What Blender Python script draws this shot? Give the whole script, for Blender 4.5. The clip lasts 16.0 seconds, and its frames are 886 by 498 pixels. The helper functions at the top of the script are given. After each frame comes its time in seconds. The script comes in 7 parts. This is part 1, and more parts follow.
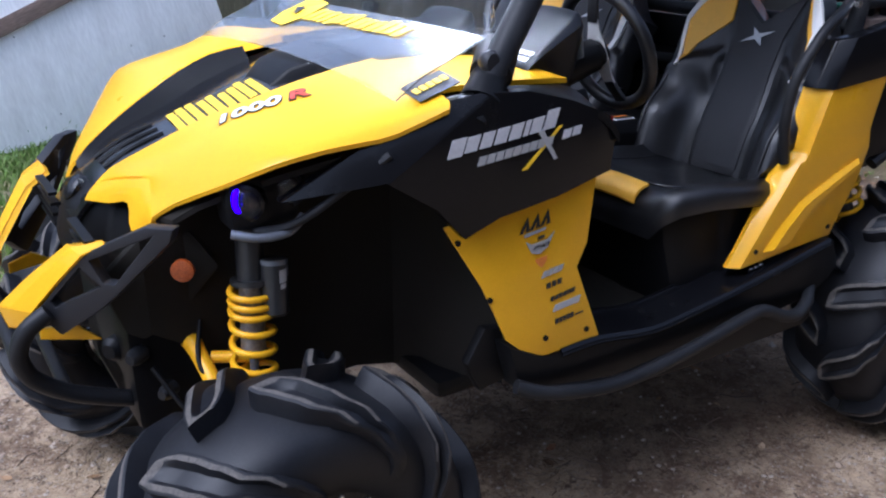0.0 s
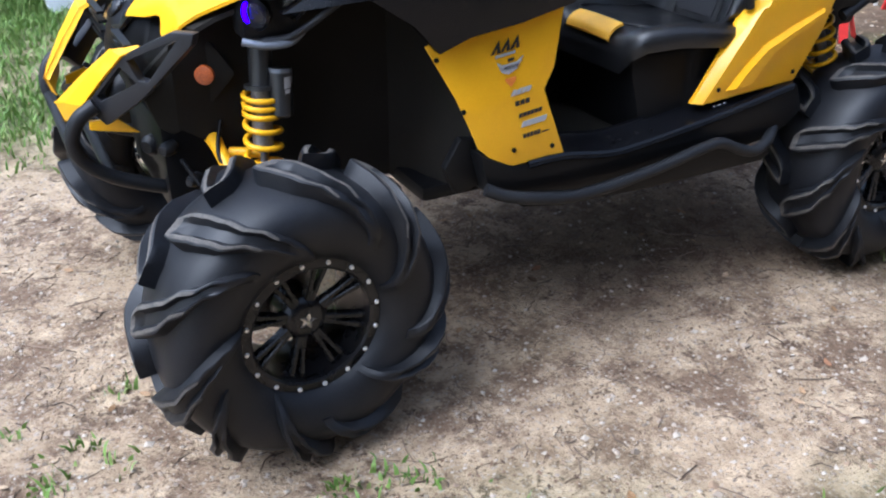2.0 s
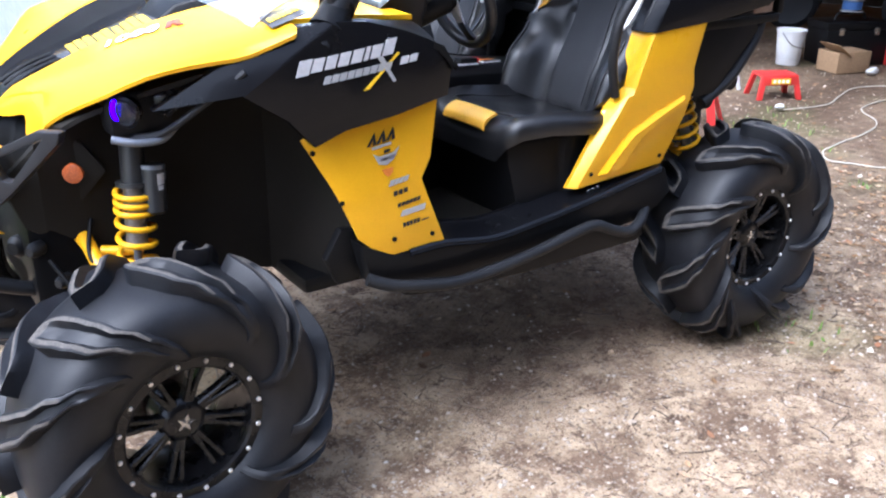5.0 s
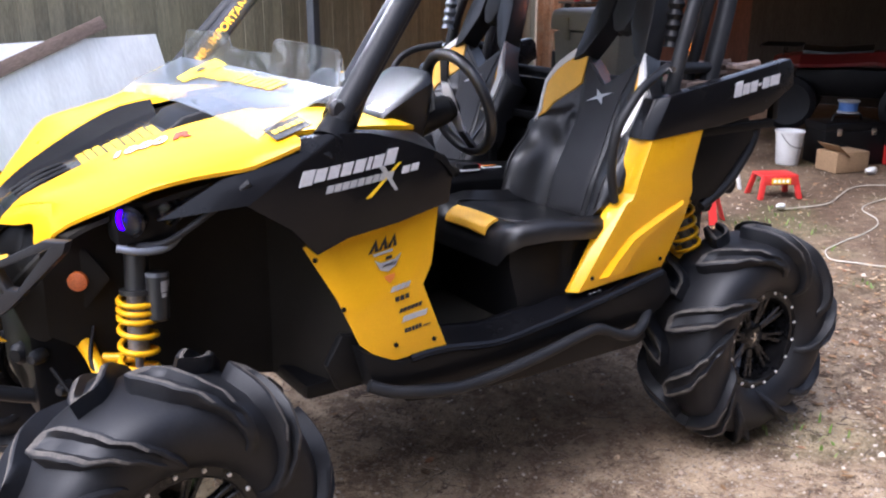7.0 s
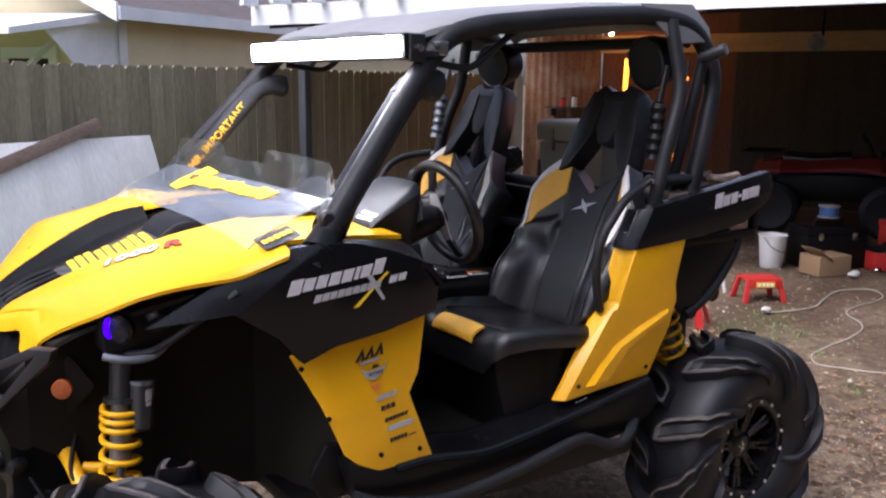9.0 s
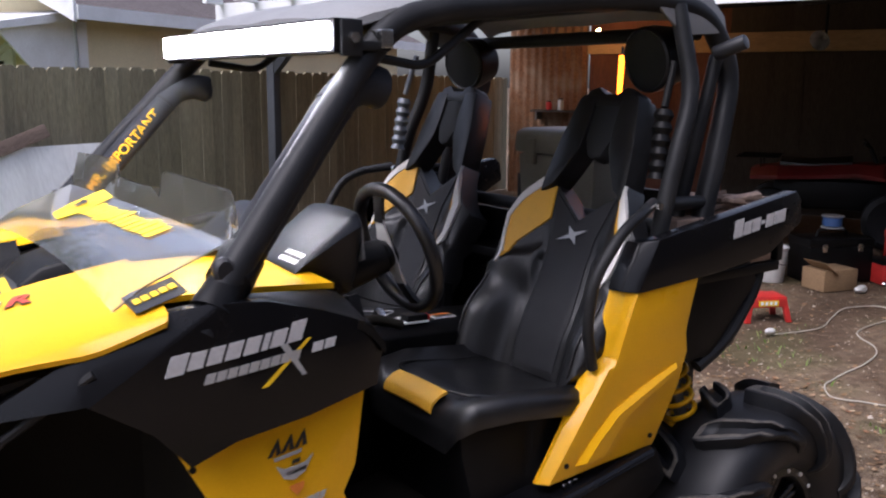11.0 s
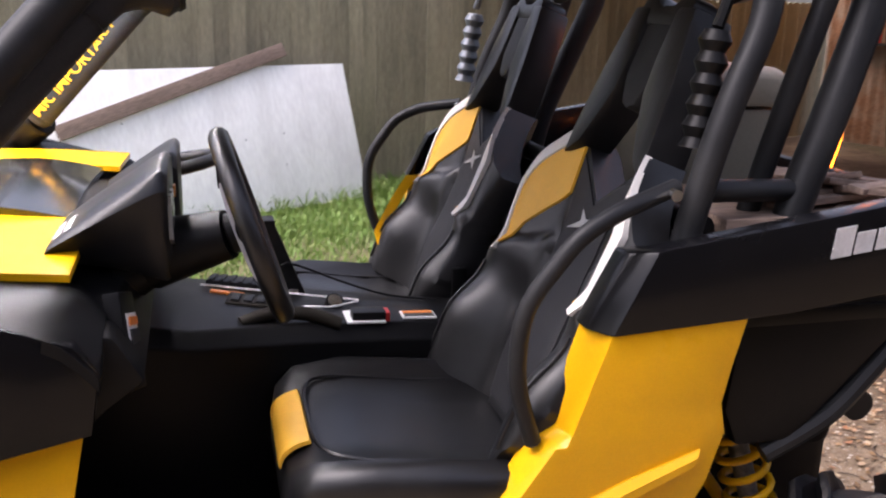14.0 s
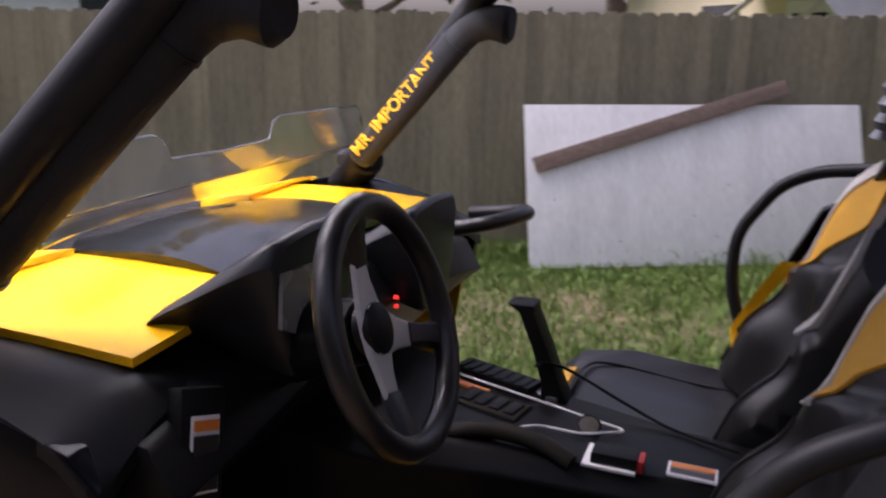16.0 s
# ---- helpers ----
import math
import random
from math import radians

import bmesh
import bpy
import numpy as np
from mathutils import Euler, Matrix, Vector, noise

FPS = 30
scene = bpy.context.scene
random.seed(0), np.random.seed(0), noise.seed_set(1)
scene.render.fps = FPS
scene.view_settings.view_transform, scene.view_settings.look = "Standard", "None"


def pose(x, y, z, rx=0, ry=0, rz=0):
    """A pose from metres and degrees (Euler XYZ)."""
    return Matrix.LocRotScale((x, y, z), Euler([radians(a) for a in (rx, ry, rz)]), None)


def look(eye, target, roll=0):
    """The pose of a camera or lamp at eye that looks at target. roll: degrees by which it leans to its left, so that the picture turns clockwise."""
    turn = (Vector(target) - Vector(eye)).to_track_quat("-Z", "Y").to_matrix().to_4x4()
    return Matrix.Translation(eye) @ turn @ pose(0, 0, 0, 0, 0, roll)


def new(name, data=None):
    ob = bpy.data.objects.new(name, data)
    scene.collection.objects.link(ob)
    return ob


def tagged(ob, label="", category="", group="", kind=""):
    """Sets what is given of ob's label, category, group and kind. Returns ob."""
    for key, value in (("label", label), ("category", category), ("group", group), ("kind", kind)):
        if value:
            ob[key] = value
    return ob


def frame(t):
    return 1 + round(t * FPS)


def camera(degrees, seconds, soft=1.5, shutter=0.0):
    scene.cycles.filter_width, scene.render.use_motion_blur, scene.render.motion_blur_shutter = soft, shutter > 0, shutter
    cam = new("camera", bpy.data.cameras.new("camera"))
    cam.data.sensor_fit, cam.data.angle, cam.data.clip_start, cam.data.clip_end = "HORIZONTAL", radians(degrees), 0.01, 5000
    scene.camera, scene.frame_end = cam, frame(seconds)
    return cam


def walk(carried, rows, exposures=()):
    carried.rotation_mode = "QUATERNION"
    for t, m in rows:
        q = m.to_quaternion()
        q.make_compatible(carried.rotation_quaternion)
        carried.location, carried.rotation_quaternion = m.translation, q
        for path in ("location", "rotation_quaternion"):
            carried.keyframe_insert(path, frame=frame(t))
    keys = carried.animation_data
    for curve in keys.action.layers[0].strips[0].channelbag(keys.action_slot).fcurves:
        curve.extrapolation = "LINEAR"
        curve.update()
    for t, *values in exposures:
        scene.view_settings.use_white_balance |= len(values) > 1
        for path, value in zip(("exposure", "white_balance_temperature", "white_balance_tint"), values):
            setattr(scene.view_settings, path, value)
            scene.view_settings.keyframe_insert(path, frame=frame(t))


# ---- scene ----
cam = camera(52.7, 16.0, soft=2.1, shutter=0.4)
PATH = [
    (0, (-0.542, -2.123, 1.661), (0.445, -0.542, 0.935), -0.9),
    (0.5, (-0.598, -2.265, 1.665), (0.386, -0.682, 0.941), -0.8),
    (1, (-0.629, -2.379, 1.664), (0.339, -0.824, 0.861), -1.2),
    (1.5, (-0.588, -2.524, 1.641), (0.303, -0.961, 0.767), 0.2),
    (2, (-0.578, -2.577, 1.621), (0.242, -1.019, 0.673), -0.4),
    (2.5, (-0.574, -2.599, 1.628), (0.281, -1.059, 0.68), -0.2),
    (3, (-0.559, -2.603, 1.635), (0.327, -1.076, 0.695), -0.5),
    (3.5, (-0.543, -2.611, 1.639), (0.387, -1.105, 0.707), -0.2),
    (3.7, (-0.535, -2.615, 1.633), (0.416, -1.115, 0.713), -0.1),
    (5.8, (-0.527, -2.589, 1.634), (0.546, -1.053, 0.936), -0.0),
    (6, (-0.521, -2.595, 1.647), (0.549, -1.048, 0.968), -0.0),
    (6.5, (-0.526, -2.601, 1.651), (0.552, -1.028, 1.047), -0.1),
    (7, (-0.52, -2.607, 1.661), (0.558, -1.025, 1.084), -0.0),
    (7.5, (-0.523, -2.622, 1.676), (0.576, -1.036, 1.149), 0.1),
    (8, (-0.534, -2.627, 1.685), (0.584, -1.034, 1.224), 0.2),
    (8.5, (-0.536, -2.626, 1.683), (0.592, -1.025, 1.275), 0.3),
    (9, (-0.526, -2.622, 1.699), (0.602, -1.012, 1.332), 0.6),
    (9.2, (-0.512, -2.621, 1.698), (0.614, -1.003, 1.36), 0.9),
    (11.3, (0.006, -2.136, 1.693), (1.159, -0.545, 1.323), 0.5),
    (11.5, (0.086, -2.126, 1.687), (1.198, -0.509, 1.303), 2.1),
    (12, (0.265, -2.107, 1.663), (1.246, -0.43, 1.188), 2.1),
    (12.5, (0.417, -2.011, 1.639), (1.361, -0.319, 1.142), 2.0),
    (13, (0.593, -1.887, 1.66), (1.439, -0.141, 1.173), 1.7),
    (13.5, (0.765, -1.84, 1.651), (1.472, -0.033, 1.167), 0.7),
    (14, (1.009, -1.862, 1.661), (1.499, 0.005, 1.14), 1.2),
    (14.5, (1.122, -1.828, 1.649), (1.412, 0.071, 1.091), 0.7),
    (15, (1.245, -1.679, 1.645), (1.247, 0.255, 1.135), 2.9),
    (15.5, (1.345, -1.532, 1.663), (1.058, 0.38, 1.152), 1.0),
    (16, (1.487, -1.354, 1.656), (0.838, 0.48, 1.19), 0.5),
]
EXPOSURES = [(0.0, 0.6, 5150, 17), (1.0, 0.7, 5100, 12), (2.0, 1.25, 5200, 10), (3.5, 1.54, 5150, 10), (6.0, 1.85, 5500, 17), (7.0, 1.45, 5700, 19), (8.0, 1.15, 5750, 20), (9.0, 0.78, 5900, 21), (11.5, 0.52, 6000, 21), (13.5, 1.45, 6450, 23), (14.5, 1.08, 6250, 24), (16.0, 0.38, 6200, 30)]
walk(cam, [(t, look(eye, target, roll)) for t, eye, target, roll in PATH], EXPOSURES)

# ---------------------------------------------------------------- light
world = bpy.data.worlds.new("overcast_sky")
scene.world = world
world.use_nodes = True
wn, wl = world.node_tree.nodes, world.node_tree.links
sky = wn.new("ShaderNodeTexSky")
sky.sky_type = "NISHITA"
sky.sun_disc = False
SUN_EL, SUN_ROT = radians(56), radians(270)
sky.sun_elevation, sky.sun_rotation = SUN_EL, SUN_ROT
sky.air_density, sky.dust_density, sky.ozone_density = 1.0, 4.0, 1.0
haze = wn.new("ShaderNodeHueSaturation")
haze.inputs["Saturation"].default_value = 0.6
wl.new(sky.outputs[0], haze.inputs["Color"])
wl.new(haze.outputs[0], wn["Background"].inputs[0])
wn["Background"].inputs[1].default_value = 0.15
sun_data = bpy.data.lights.new("sun", "SUN")
sun_data.energy, sun_data.angle, sun_data.color = 1.7, radians(45), (1.0, 0.985, 0.965)
sun = new("sun", sun_data)
sun.matrix_world = look((math.sin(SUN_ROT) * 10, math.cos(SUN_ROT) * 10, 10 * math.tan(SUN_EL)), (0, 0, 0))


# ---------------------------------------------------------------- materials
def rgb(c, k=1.0):
    return (min(c[0] * k, 1), min(c[1] * k, 1), min(c[2] * k, 1), 1)


def surface(name, base, rough=0.5, metal=0.0, grain=60, grain_amt=0.12, stain=3, stain_amt=0.15, stain_col=None,
            bump=0.1, coat=0.0, stretch=(1, 1, 1), per_piece=0.0, spec=0.5, depth=0.002):
    """A worn surface: fine grain, larger stains, relief; per_piece varies the pieces."""
    m = bpy.data.materials.new(name)
    m.use_nodes = True
    n, l = m.node_tree.nodes, m.node_tree.links
    b = n["Principled BSDF"]
    tc = n.new("ShaderNodeTexCoord")
    mp = n.new("ShaderNodeMapping")
    mp.inputs["Scale"].default_value = stretch
    l.new(tc.outputs["Object"], mp.inputs["Vector"])
    fine, big = n.new("ShaderNodeTexNoise"), n.new("ShaderNodeTexNoise")
    fine.inputs["Scale"].default_value, fine.inputs["Detail"].default_value = grain, 6
    big.inputs["Scale"].default_value, big.inputs["Detail"].default_value = stain, 5
    big.inputs["Roughness"].default_value = 0.62
    vec = mp.outputs["Vector"]
    if per_piece:
        oi = n.new("ShaderNodeObjectInfo")
        add = n.new("ShaderNodeVectorMath")
        add.operation = "MULTIPLY_ADD"
        add.inputs[1].default_value = (37.0, 11.0, 23.0)
        l.new(oi.outputs["Random"], add.inputs[0])
        l.new(vec, add.inputs[2])
        vec = add.outputs[0]
    l.new(vec, fine.inputs["Vector"])
    l.new(vec, big.inputs["Vector"])
    r1 = n.new("ShaderNodeValToRGB")
    r1.color_ramp.elements[0].position, r1.color_ramp.elements[1].position = 0.3, 0.7
    r1.color_ramp.elements[0].color, r1.color_ramp.elements[1].color = rgb(base, 1 - grain_amt), rgb(base, 1 + grain_amt)
    l.new(fine.outputs["Fac"], r1.inputs["Fac"])
    ramp = n.new("ShaderNodeMapRange")
    ramp.inputs["From Min"].default_value, ramp.inputs["From Max"].default_value = 0.45, 0.75
    ramp.inputs["To Max"].default_value = stain_amt * 2
    l.new(big.outputs["Fac"], ramp.inputs["Value"])
    mix = n.new("ShaderNodeMix")
    mix.data_type = "RGBA"
    sc = stain_col if stain_col else tuple(c * 0.55 for c in base)
    mix.inputs["B"].default_value = (*sc, 1)
    l.new(ramp.outputs[0], mix.inputs["Factor"])
    l.new(r1.outputs[0], mix.inputs["A"])
    col = mix.outputs["Result"]
    if per_piece:
        mm = n.new("ShaderNodeMix")
        mm.data_type = "RGBA"
        mm.blend_type = "MULTIPLY"
        mm.inputs["Factor"].default_value = 1
        mr = n.new("ShaderNodeMapRange")
        mr.inputs["To Min"].default_value, mr.inputs["To Max"].default_value = 1 - per_piece, 1.0
        l.new(oi.outputs["Random"], mr.inputs["Value"])
        l.new(col, mm.inputs["A"])
        l.new(mr.outputs[0], mm.inputs["B"])
        col = mm.outputs["Result"]
    l.new(col, b.inputs["Base Color"])
    rr = n.new("ShaderNodeMapRange")
    rr.inputs["To Min"].default_value, rr.inputs["To Max"].default_value = max(rough - 0.1, 0.02), min(rough + 0.12, 1)
    l.new(big.outputs["Fac"], rr.inputs["Value"])
    l.new(rr.outputs[0], b.inputs["Roughness"])
    b.inputs["Metallic"].default_value = metal
    b.inputs["Specular IOR Level"].default_value = spec
    b.inputs["Coat Weight"].default_value = coat
    b.inputs["Coat Roughness"].default_value = 0.08
    if bump:
        bp = n.new("ShaderNodeBump")
        bp.inputs["Strength"].default_value, bp.inputs["Distance"].default_value = bump, depth
        l.new(fine.outputs["Fac"], bp.inputs["Height"])
        l.new(bp.outputs[0], b.inputs["Normal"])
    return m


def glow(name, col, strength):
    m = bpy.data.materials.new(name)
    m.use_nodes = True
    b = m.node_tree.nodes["Principled BSDF"]
    b.inputs["Base Color"].default_value = (*col, 1)
    b.inputs["Emission Color"].default_value = (*col, 1)
    b.inputs["Emission Strength"].default_value = strength
    b.inputs["Roughness"].default_value = 0.3
    return m


def clear(name, col, rough=0.02, ior=1.5, trans=1.0):
    m = bpy.data.materials.new(name)
    m.use_nodes = True
    b = m.node_tree.nodes["Principled BSDF"]
    b.inputs["Base Color"].default_value = (*col, 1)
    b.inputs["Roughness"].default_value = rough
    b.inputs["IOR"].default_value = ior
    b.inputs["Transmission Weight"].default_value = trans
    return m


YELLOW = surface("yellow_paint", (0.80, 0.41, 0.002), 0.30, grain=220, grain_amt=0.03, stain=5, stain_amt=0.05, bump=0.02, coat=0.3, spec=0.15)
BLACK = surface("black_plastic", (0.0055, 0.0055, 0.006), 0.42, grain=500, grain_amt=0.15, stain=6, stain_amt=0.2, stain_col=(0.012, 0.0115, 0.011), bump=0.15, depth=0.0008, spec=0.16)
GLOSS = surface("gloss_black_panel", (0.005, 0.005, 0.006), 0.24, grain=300, grain_amt=0.1, stain=5, stain_amt=0.12, stain_col=(0.012, 0.012, 0.012), bump=0.02, coat=0.08, spec=0.2)
POLISH = surface("polished_black_panel", (0.005, 0.005, 0.006), 0.16, grain=300, grain_amt=0.1, stain=5, stain_amt=0.12, stain_col=(0.012, 0.012, 0.012), bump=0.01, coat=0.3, spec=0.5)
GREY = surface("grey_textured_plastic", (0.018, 0.0185, 0.021), 0.42, grain=420, grain_amt=0.15, stain=8, stain_amt=0.15, bump=0.15, depth=0.0008, spec=0.35)
CAGE = surface("satin_black_tube", (0.014, 0.0145, 0.016), 0.46, grain=300, grain_amt=0.1, stain=7, stain_amt=0.2, stain_col=(0.04, 0.04, 0.04), bump=0.08, spec=0.22)
FOAM = surface("dark_grey_sleeve", (0.034, 0.036, 0.041), 0.62, grain=350, grain_amt=0.12, stain=9, stain_amt=0.15, bump=0.1, spec=0.08)
DEEP = surface("matt_black_moulding", (0.019, 0.017, 0.014), 0.6, grain=400, grain_amt=0.15, stain=5, stain_amt=0.2, stain_col=(0.012, 0.011, 0.010), bump=0.15, depth=0.0008, spec=0.08)
RUBBER = surface("tyre_rubber", (0.008, 0.0086, 0.0108), 0.48, grain=180, grain_amt=0.25, stain=7, stain_amt=0.16, stain_col=(0.026, 0.024, 0.022), bump=0.25, depth=0.001, spec=0.34)
SCUFF = surface("scuffed_rubber", (0.085, 0.075, 0.064), 0.8, grain=160, grain_amt=0.35, stain=25, stain_amt=0.4, stain_col=(0.03, 0.03, 0.032), bump=0.5, depth=0.002)
RIMBLK = surface("gloss_black_alloy", (0.006, 0.006, 0.007), 0.27, grain=200, grain_amt=0.1, stain=12, stain_amt=0.2, stain_col=(0.03, 0.027, 0.024), bump=0.0, coat=0.15, spec=0.3)
STEEL = surface("bright_steel", (0.72, 0.71, 0.69), 0.25, 1.0, grain=300, grain_amt=0.1, bump=0.05)
BOLTM = surface("silver_bolts", (0.75, 0.73, 0.70), 0.45, 0.5, grain=300, grain_amt=0.1, bump=0)
DIRTSTEEL = surface("grimy_steel", (0.22, 0.21, 0.20), 0.5, 0.6, grain=120, grain_amt=0.3, stain=14, stain_amt=0.4, stain_col=(0.06, 0.05, 0.04), bump=0.2)
VINYL = surface("black_seat_vinyl", (0.0075, 0.0075, 0.0082), 0.36, grain=420, grain_amt=0.2, stain=9, stain_amt=0.15, stain_col=(0.035, 0.034, 0.033), bump=0.35, depth=0.0008)
MESHFAB = surface("charcoal_seat_fabric", (0.015, 0.015, 0.017), 0.62, grain=700, grain_amt=0.3, stain=9, stain_amt=0.15, bump=0.5, depth=0.0006)
SEATYEL = surface("yellow_seat_vinyl", (0.82, 0.43, 0.03), 0.45, grain=420, grain_amt=0.08, stain=12, stain_amt=0.12, stain_col=(0.45, 0.24, 0.05), bump=0.3, depth=0.0006)
WHITE = surface("white_vinyl", (0.74, 0.72, 0.68), 0.5, grain=300, grain_amt=0.05, stain=10, stain_amt=0.12, stain_col=(0.5, 0.47, 0.42), bump=0.1)
DECALW = surface("white_decal", (0.80, 0.80, 0.80), 0.35, grain=200, grain_amt=0.05, stain=30, stain_amt=0.1, bump=0)
DECALK = surface("black_decal", (0.02, 0.02, 0.02), 0.35, grain=200, grain_amt=0.1, bump=0)
DECALG = surface("silver_decal", (0.45, 0.46, 0.47), 0.35, 0.3, grain=200, grain_amt=0.1, bump=0)
DECALS = surface("soft_white_decal", (0.55, 0.55, 0.56), 0.45, grain=200, grain_amt=0.08, stain=40, stain_amt=0.2, bump=0)
DECALR = surface("red_decal", (0.55, 0.06, 0.03), 0.35, grain=200, grain_amt=0.1, bump=0)
DECALY = surface("yellow_decal", (0.85, 0.55, 0.01), 0.35, grain=200, grain_amt=0.05, bump=0)
GOLD = surface("gold_lettering", (0.85, 0.45, 0.02), 0.4, grain=200, grain_amt=0.08, bump=0)
DECALO = surface("orange_decal", (0.75, 0.22, 0.03), 0.4, grain=200, grain_amt=0.08, bump=0)
ORANGE = surface("amber_reflector", (0.42, 0.085, 0.012), 0.25, grain=250, grain_amt=0.3, bump=0.4, coat=0.6)
REDP = surface("red_plastic", (0.52, 0.03, 0.025), 0.4, grain=150, grain_amt=0.1, stain=8, stain_amt=0.2, stain_col=(0.3, 0.05, 0.04), bump=0.05)
COOLERM = surface("tan_cooler_plastic", (0.25, 0.225, 0.175), 0.5, grain=150, grain_amt=0.06, stain=6, stain_amt=0.15, stain_col=(0.2, 0.18, 0.14), bump=0.1)
PLASTW = surface("white_plastic", (0.72, 0.72, 0.70), 0.45, grain=100, grain_amt=0.05, stain=9, stain_amt=0.2, stain_col=(0.45, 0.42, 0.36), bump=0.05)
FENCEW = surface("weathered_fence_wood", (0.36, 0.315, 0.205), 0.85, grain=28, grain_amt=0.28, stain=2.2, stain_amt=0.28, stain_col=(0.12, 0.115, 0.08), bump=0.6, stretch=(6, 6, 0.5), per_piece=0.28, depth=0.004)
PLANKW = surface("grey_brown_plank_wood", (0.24, 0.17, 0.13), 0.8, grain=30, grain_amt=0.35, stain=3, stain_amt=0.3, bump=0.6, stretch=(0.6, 6, 6), depth=0.003)
SHEETW = surface("whitewashed_sheet", (0.86, 0.86, 0.83), 0.6, grain=14, grain_amt=0.07, stain=1.6, stain_amt=0.16, stain_col=(0.48, 0.47, 0.43), bump=0.15, stretch=(3, 3, 0.8))
HOUSEW = surface("pale_yellow_stucco", (0.74, 0.65, 0.43), 0.85, grain=60, grain_amt=0.08, stain=1.2, stain_amt=0.12, bump=0.3)
TRIMW = surface("white_painted_trim", (0.82, 0.83, 0.84), 0.55, grain=50, grain_amt=0.05, stain=2.5, stain_amt=0.15, stain_col=(0.45, 0.44, 0.40), bump=0.1)
SHINGLE = surface("grey_brown_shingle", (0.12, 0.10, 0.095), 0.9, grain=40, grain_amt=0.4, stain=2, stain_amt=0.25, bump=0.8, depth=0.01)
RUSTM = surface("rusty_corrugated_metal", (0.20, 0.095, 0.045), 0.7, 0.3, grain=30, grain_amt=0.3, stain=2.0, stain_amt=0.4, stain_col=(0.33, 0.27, 0.20), bump=0.3)
BROWNW = surface("stained_brown_boards", (0.13, 0.05, 0.028), 0.75, grain=20, grain_amt=0.25, stain=1.5, stain_amt=0.25, bump=0.4, stretch=(1, 4, 0.5))
TANW = surface("raw_pine_lumber", (0.42, 0.29, 0.15), 0.8, grain=25, grain_amt=0.2, stain=2, stain_amt=0.25, bump=0.4, stretch=(1, 0.4, 4))
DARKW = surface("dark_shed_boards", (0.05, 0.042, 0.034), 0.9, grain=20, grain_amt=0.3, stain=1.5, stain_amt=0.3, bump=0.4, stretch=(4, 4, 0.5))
POSTM = surface("dark_grey_post", (0.05, 0.055, 0.062), 0.55, grain=80, grain_amt=0.15, stain=5, stain_amt=0.2, bump=0.1)
GLASS = clear("windscreen_polycarbonate", (0.93, 0.95, 0.95))
GLASS.node_tree.nodes["Principled BSDF"].inputs["Coat Weight"].default_value = 1.0
GLASS.node_tree.nodes["Principled BSDF"].inputs["Coat Roughness"].default_value = 0.28
LAMPGL = clear("headlamp_lens", (0.9, 0.92, 0.95))
LED = glow("white_led", (1.0, 0.99, 0.95), 110)
BLUE = glow("blue_violet_led", (0.03, 0.0, 1.0), 3)
AMBER = glow("amber_led", (1.0, 0.20, 0.006), 7)
BULB = glow("warm_bulb", (1.0, 0.50, 0.18), 130)
REDLED = glow("red_indicator", (1.0, 0.05, 0.03), 0.8)


from mathutils.bvhtree import BVHTree

# ---------------------------------------------------------------- shape tools
INV = {}


def part(name, bm, material, parent=None, label="", m=None, smooth=35, bevel=0.0, seg=2):
    """Links a bmesh as one mesh object, under a thing or a part."""
    if bevel:
        bmesh.ops.remove_doubles(bm, verts=bm.verts, dist=1e-5)
        es = [e for e in bm.edges if len(e.link_faces) == 2 and e.calc_face_angle(0) > radians(28)]
        bmesh.ops.bevel(bm, geom=es, offset=bevel, segments=seg, affect="EDGES", profile=0.6, clamp_overlap=True)
    bmesh.ops.recalc_face_normals(bm, faces=bm.faces)
    me = bpy.data.meshes.new(name)
    bm.to_mesh(me)
    bm.free()
    return link(name, me, material, parent, label, m, smooth)


def link(name, me, material, parent=None, label="", m=None, smooth=35):
    mats = material if isinstance(material, (list, tuple)) else [material]
    if not me.materials:
        for x in mats:
            me.materials.append(x)
        if smooth:
            me.polygons.foreach_set("use_smooth", [True] * len(me.polygons))
            me.set_sharp_from_angle(angle=radians(smooth))
    ob = new(name, me)
    if parent:
        ob.parent = parent
        ob.matrix_parent_inverse = INV.get(parent.name, Matrix())
    if label:
        ob["label"] = label
    if m is not None:
        ob.matrix_basis = m
    return ob


def thing(name, label, category, at=(0, 0, 0), group="", kind=""):
    """An Empty at a thing's base; its parts are built in world coordinates."""
    e = new(name)
    e.location = at
    e.empty_display_size = 0.1
    tagged(e, label, category, group, kind)
    INV[e.name] = Matrix.Translation(at).inverted()
    return e


def B():
    return bmesh.new()


def box(bm, c, s, m=None):
    mm = (m if m is not None else Matrix()) @ Matrix.Translation(c) @ Matrix.Diagonal((*s, 1))
    bmesh.ops.create_cube(bm, size=1, matrix=mm)
    return bm


def spline(pts, k=6):
    p = [Vector(q) for q in pts]
    if len(p) < 3 or k <= 1:
        return p
    out = []
    for i in range(len(p) - 1):
        a, b, c, d = p[max(i - 1, 0)], p[i], p[i + 1], p[min(i + 2, len(p) - 1)]
        for j in range(k):
            t = j / k
            out.append(0.5 * (2 * b + (c - a) * t + (2 * a - 5 * b + 4 * c - d) * t * t + (3 * b - a - 3 * c + d) * t ** 3))
    out.append(p[-1])
    return out


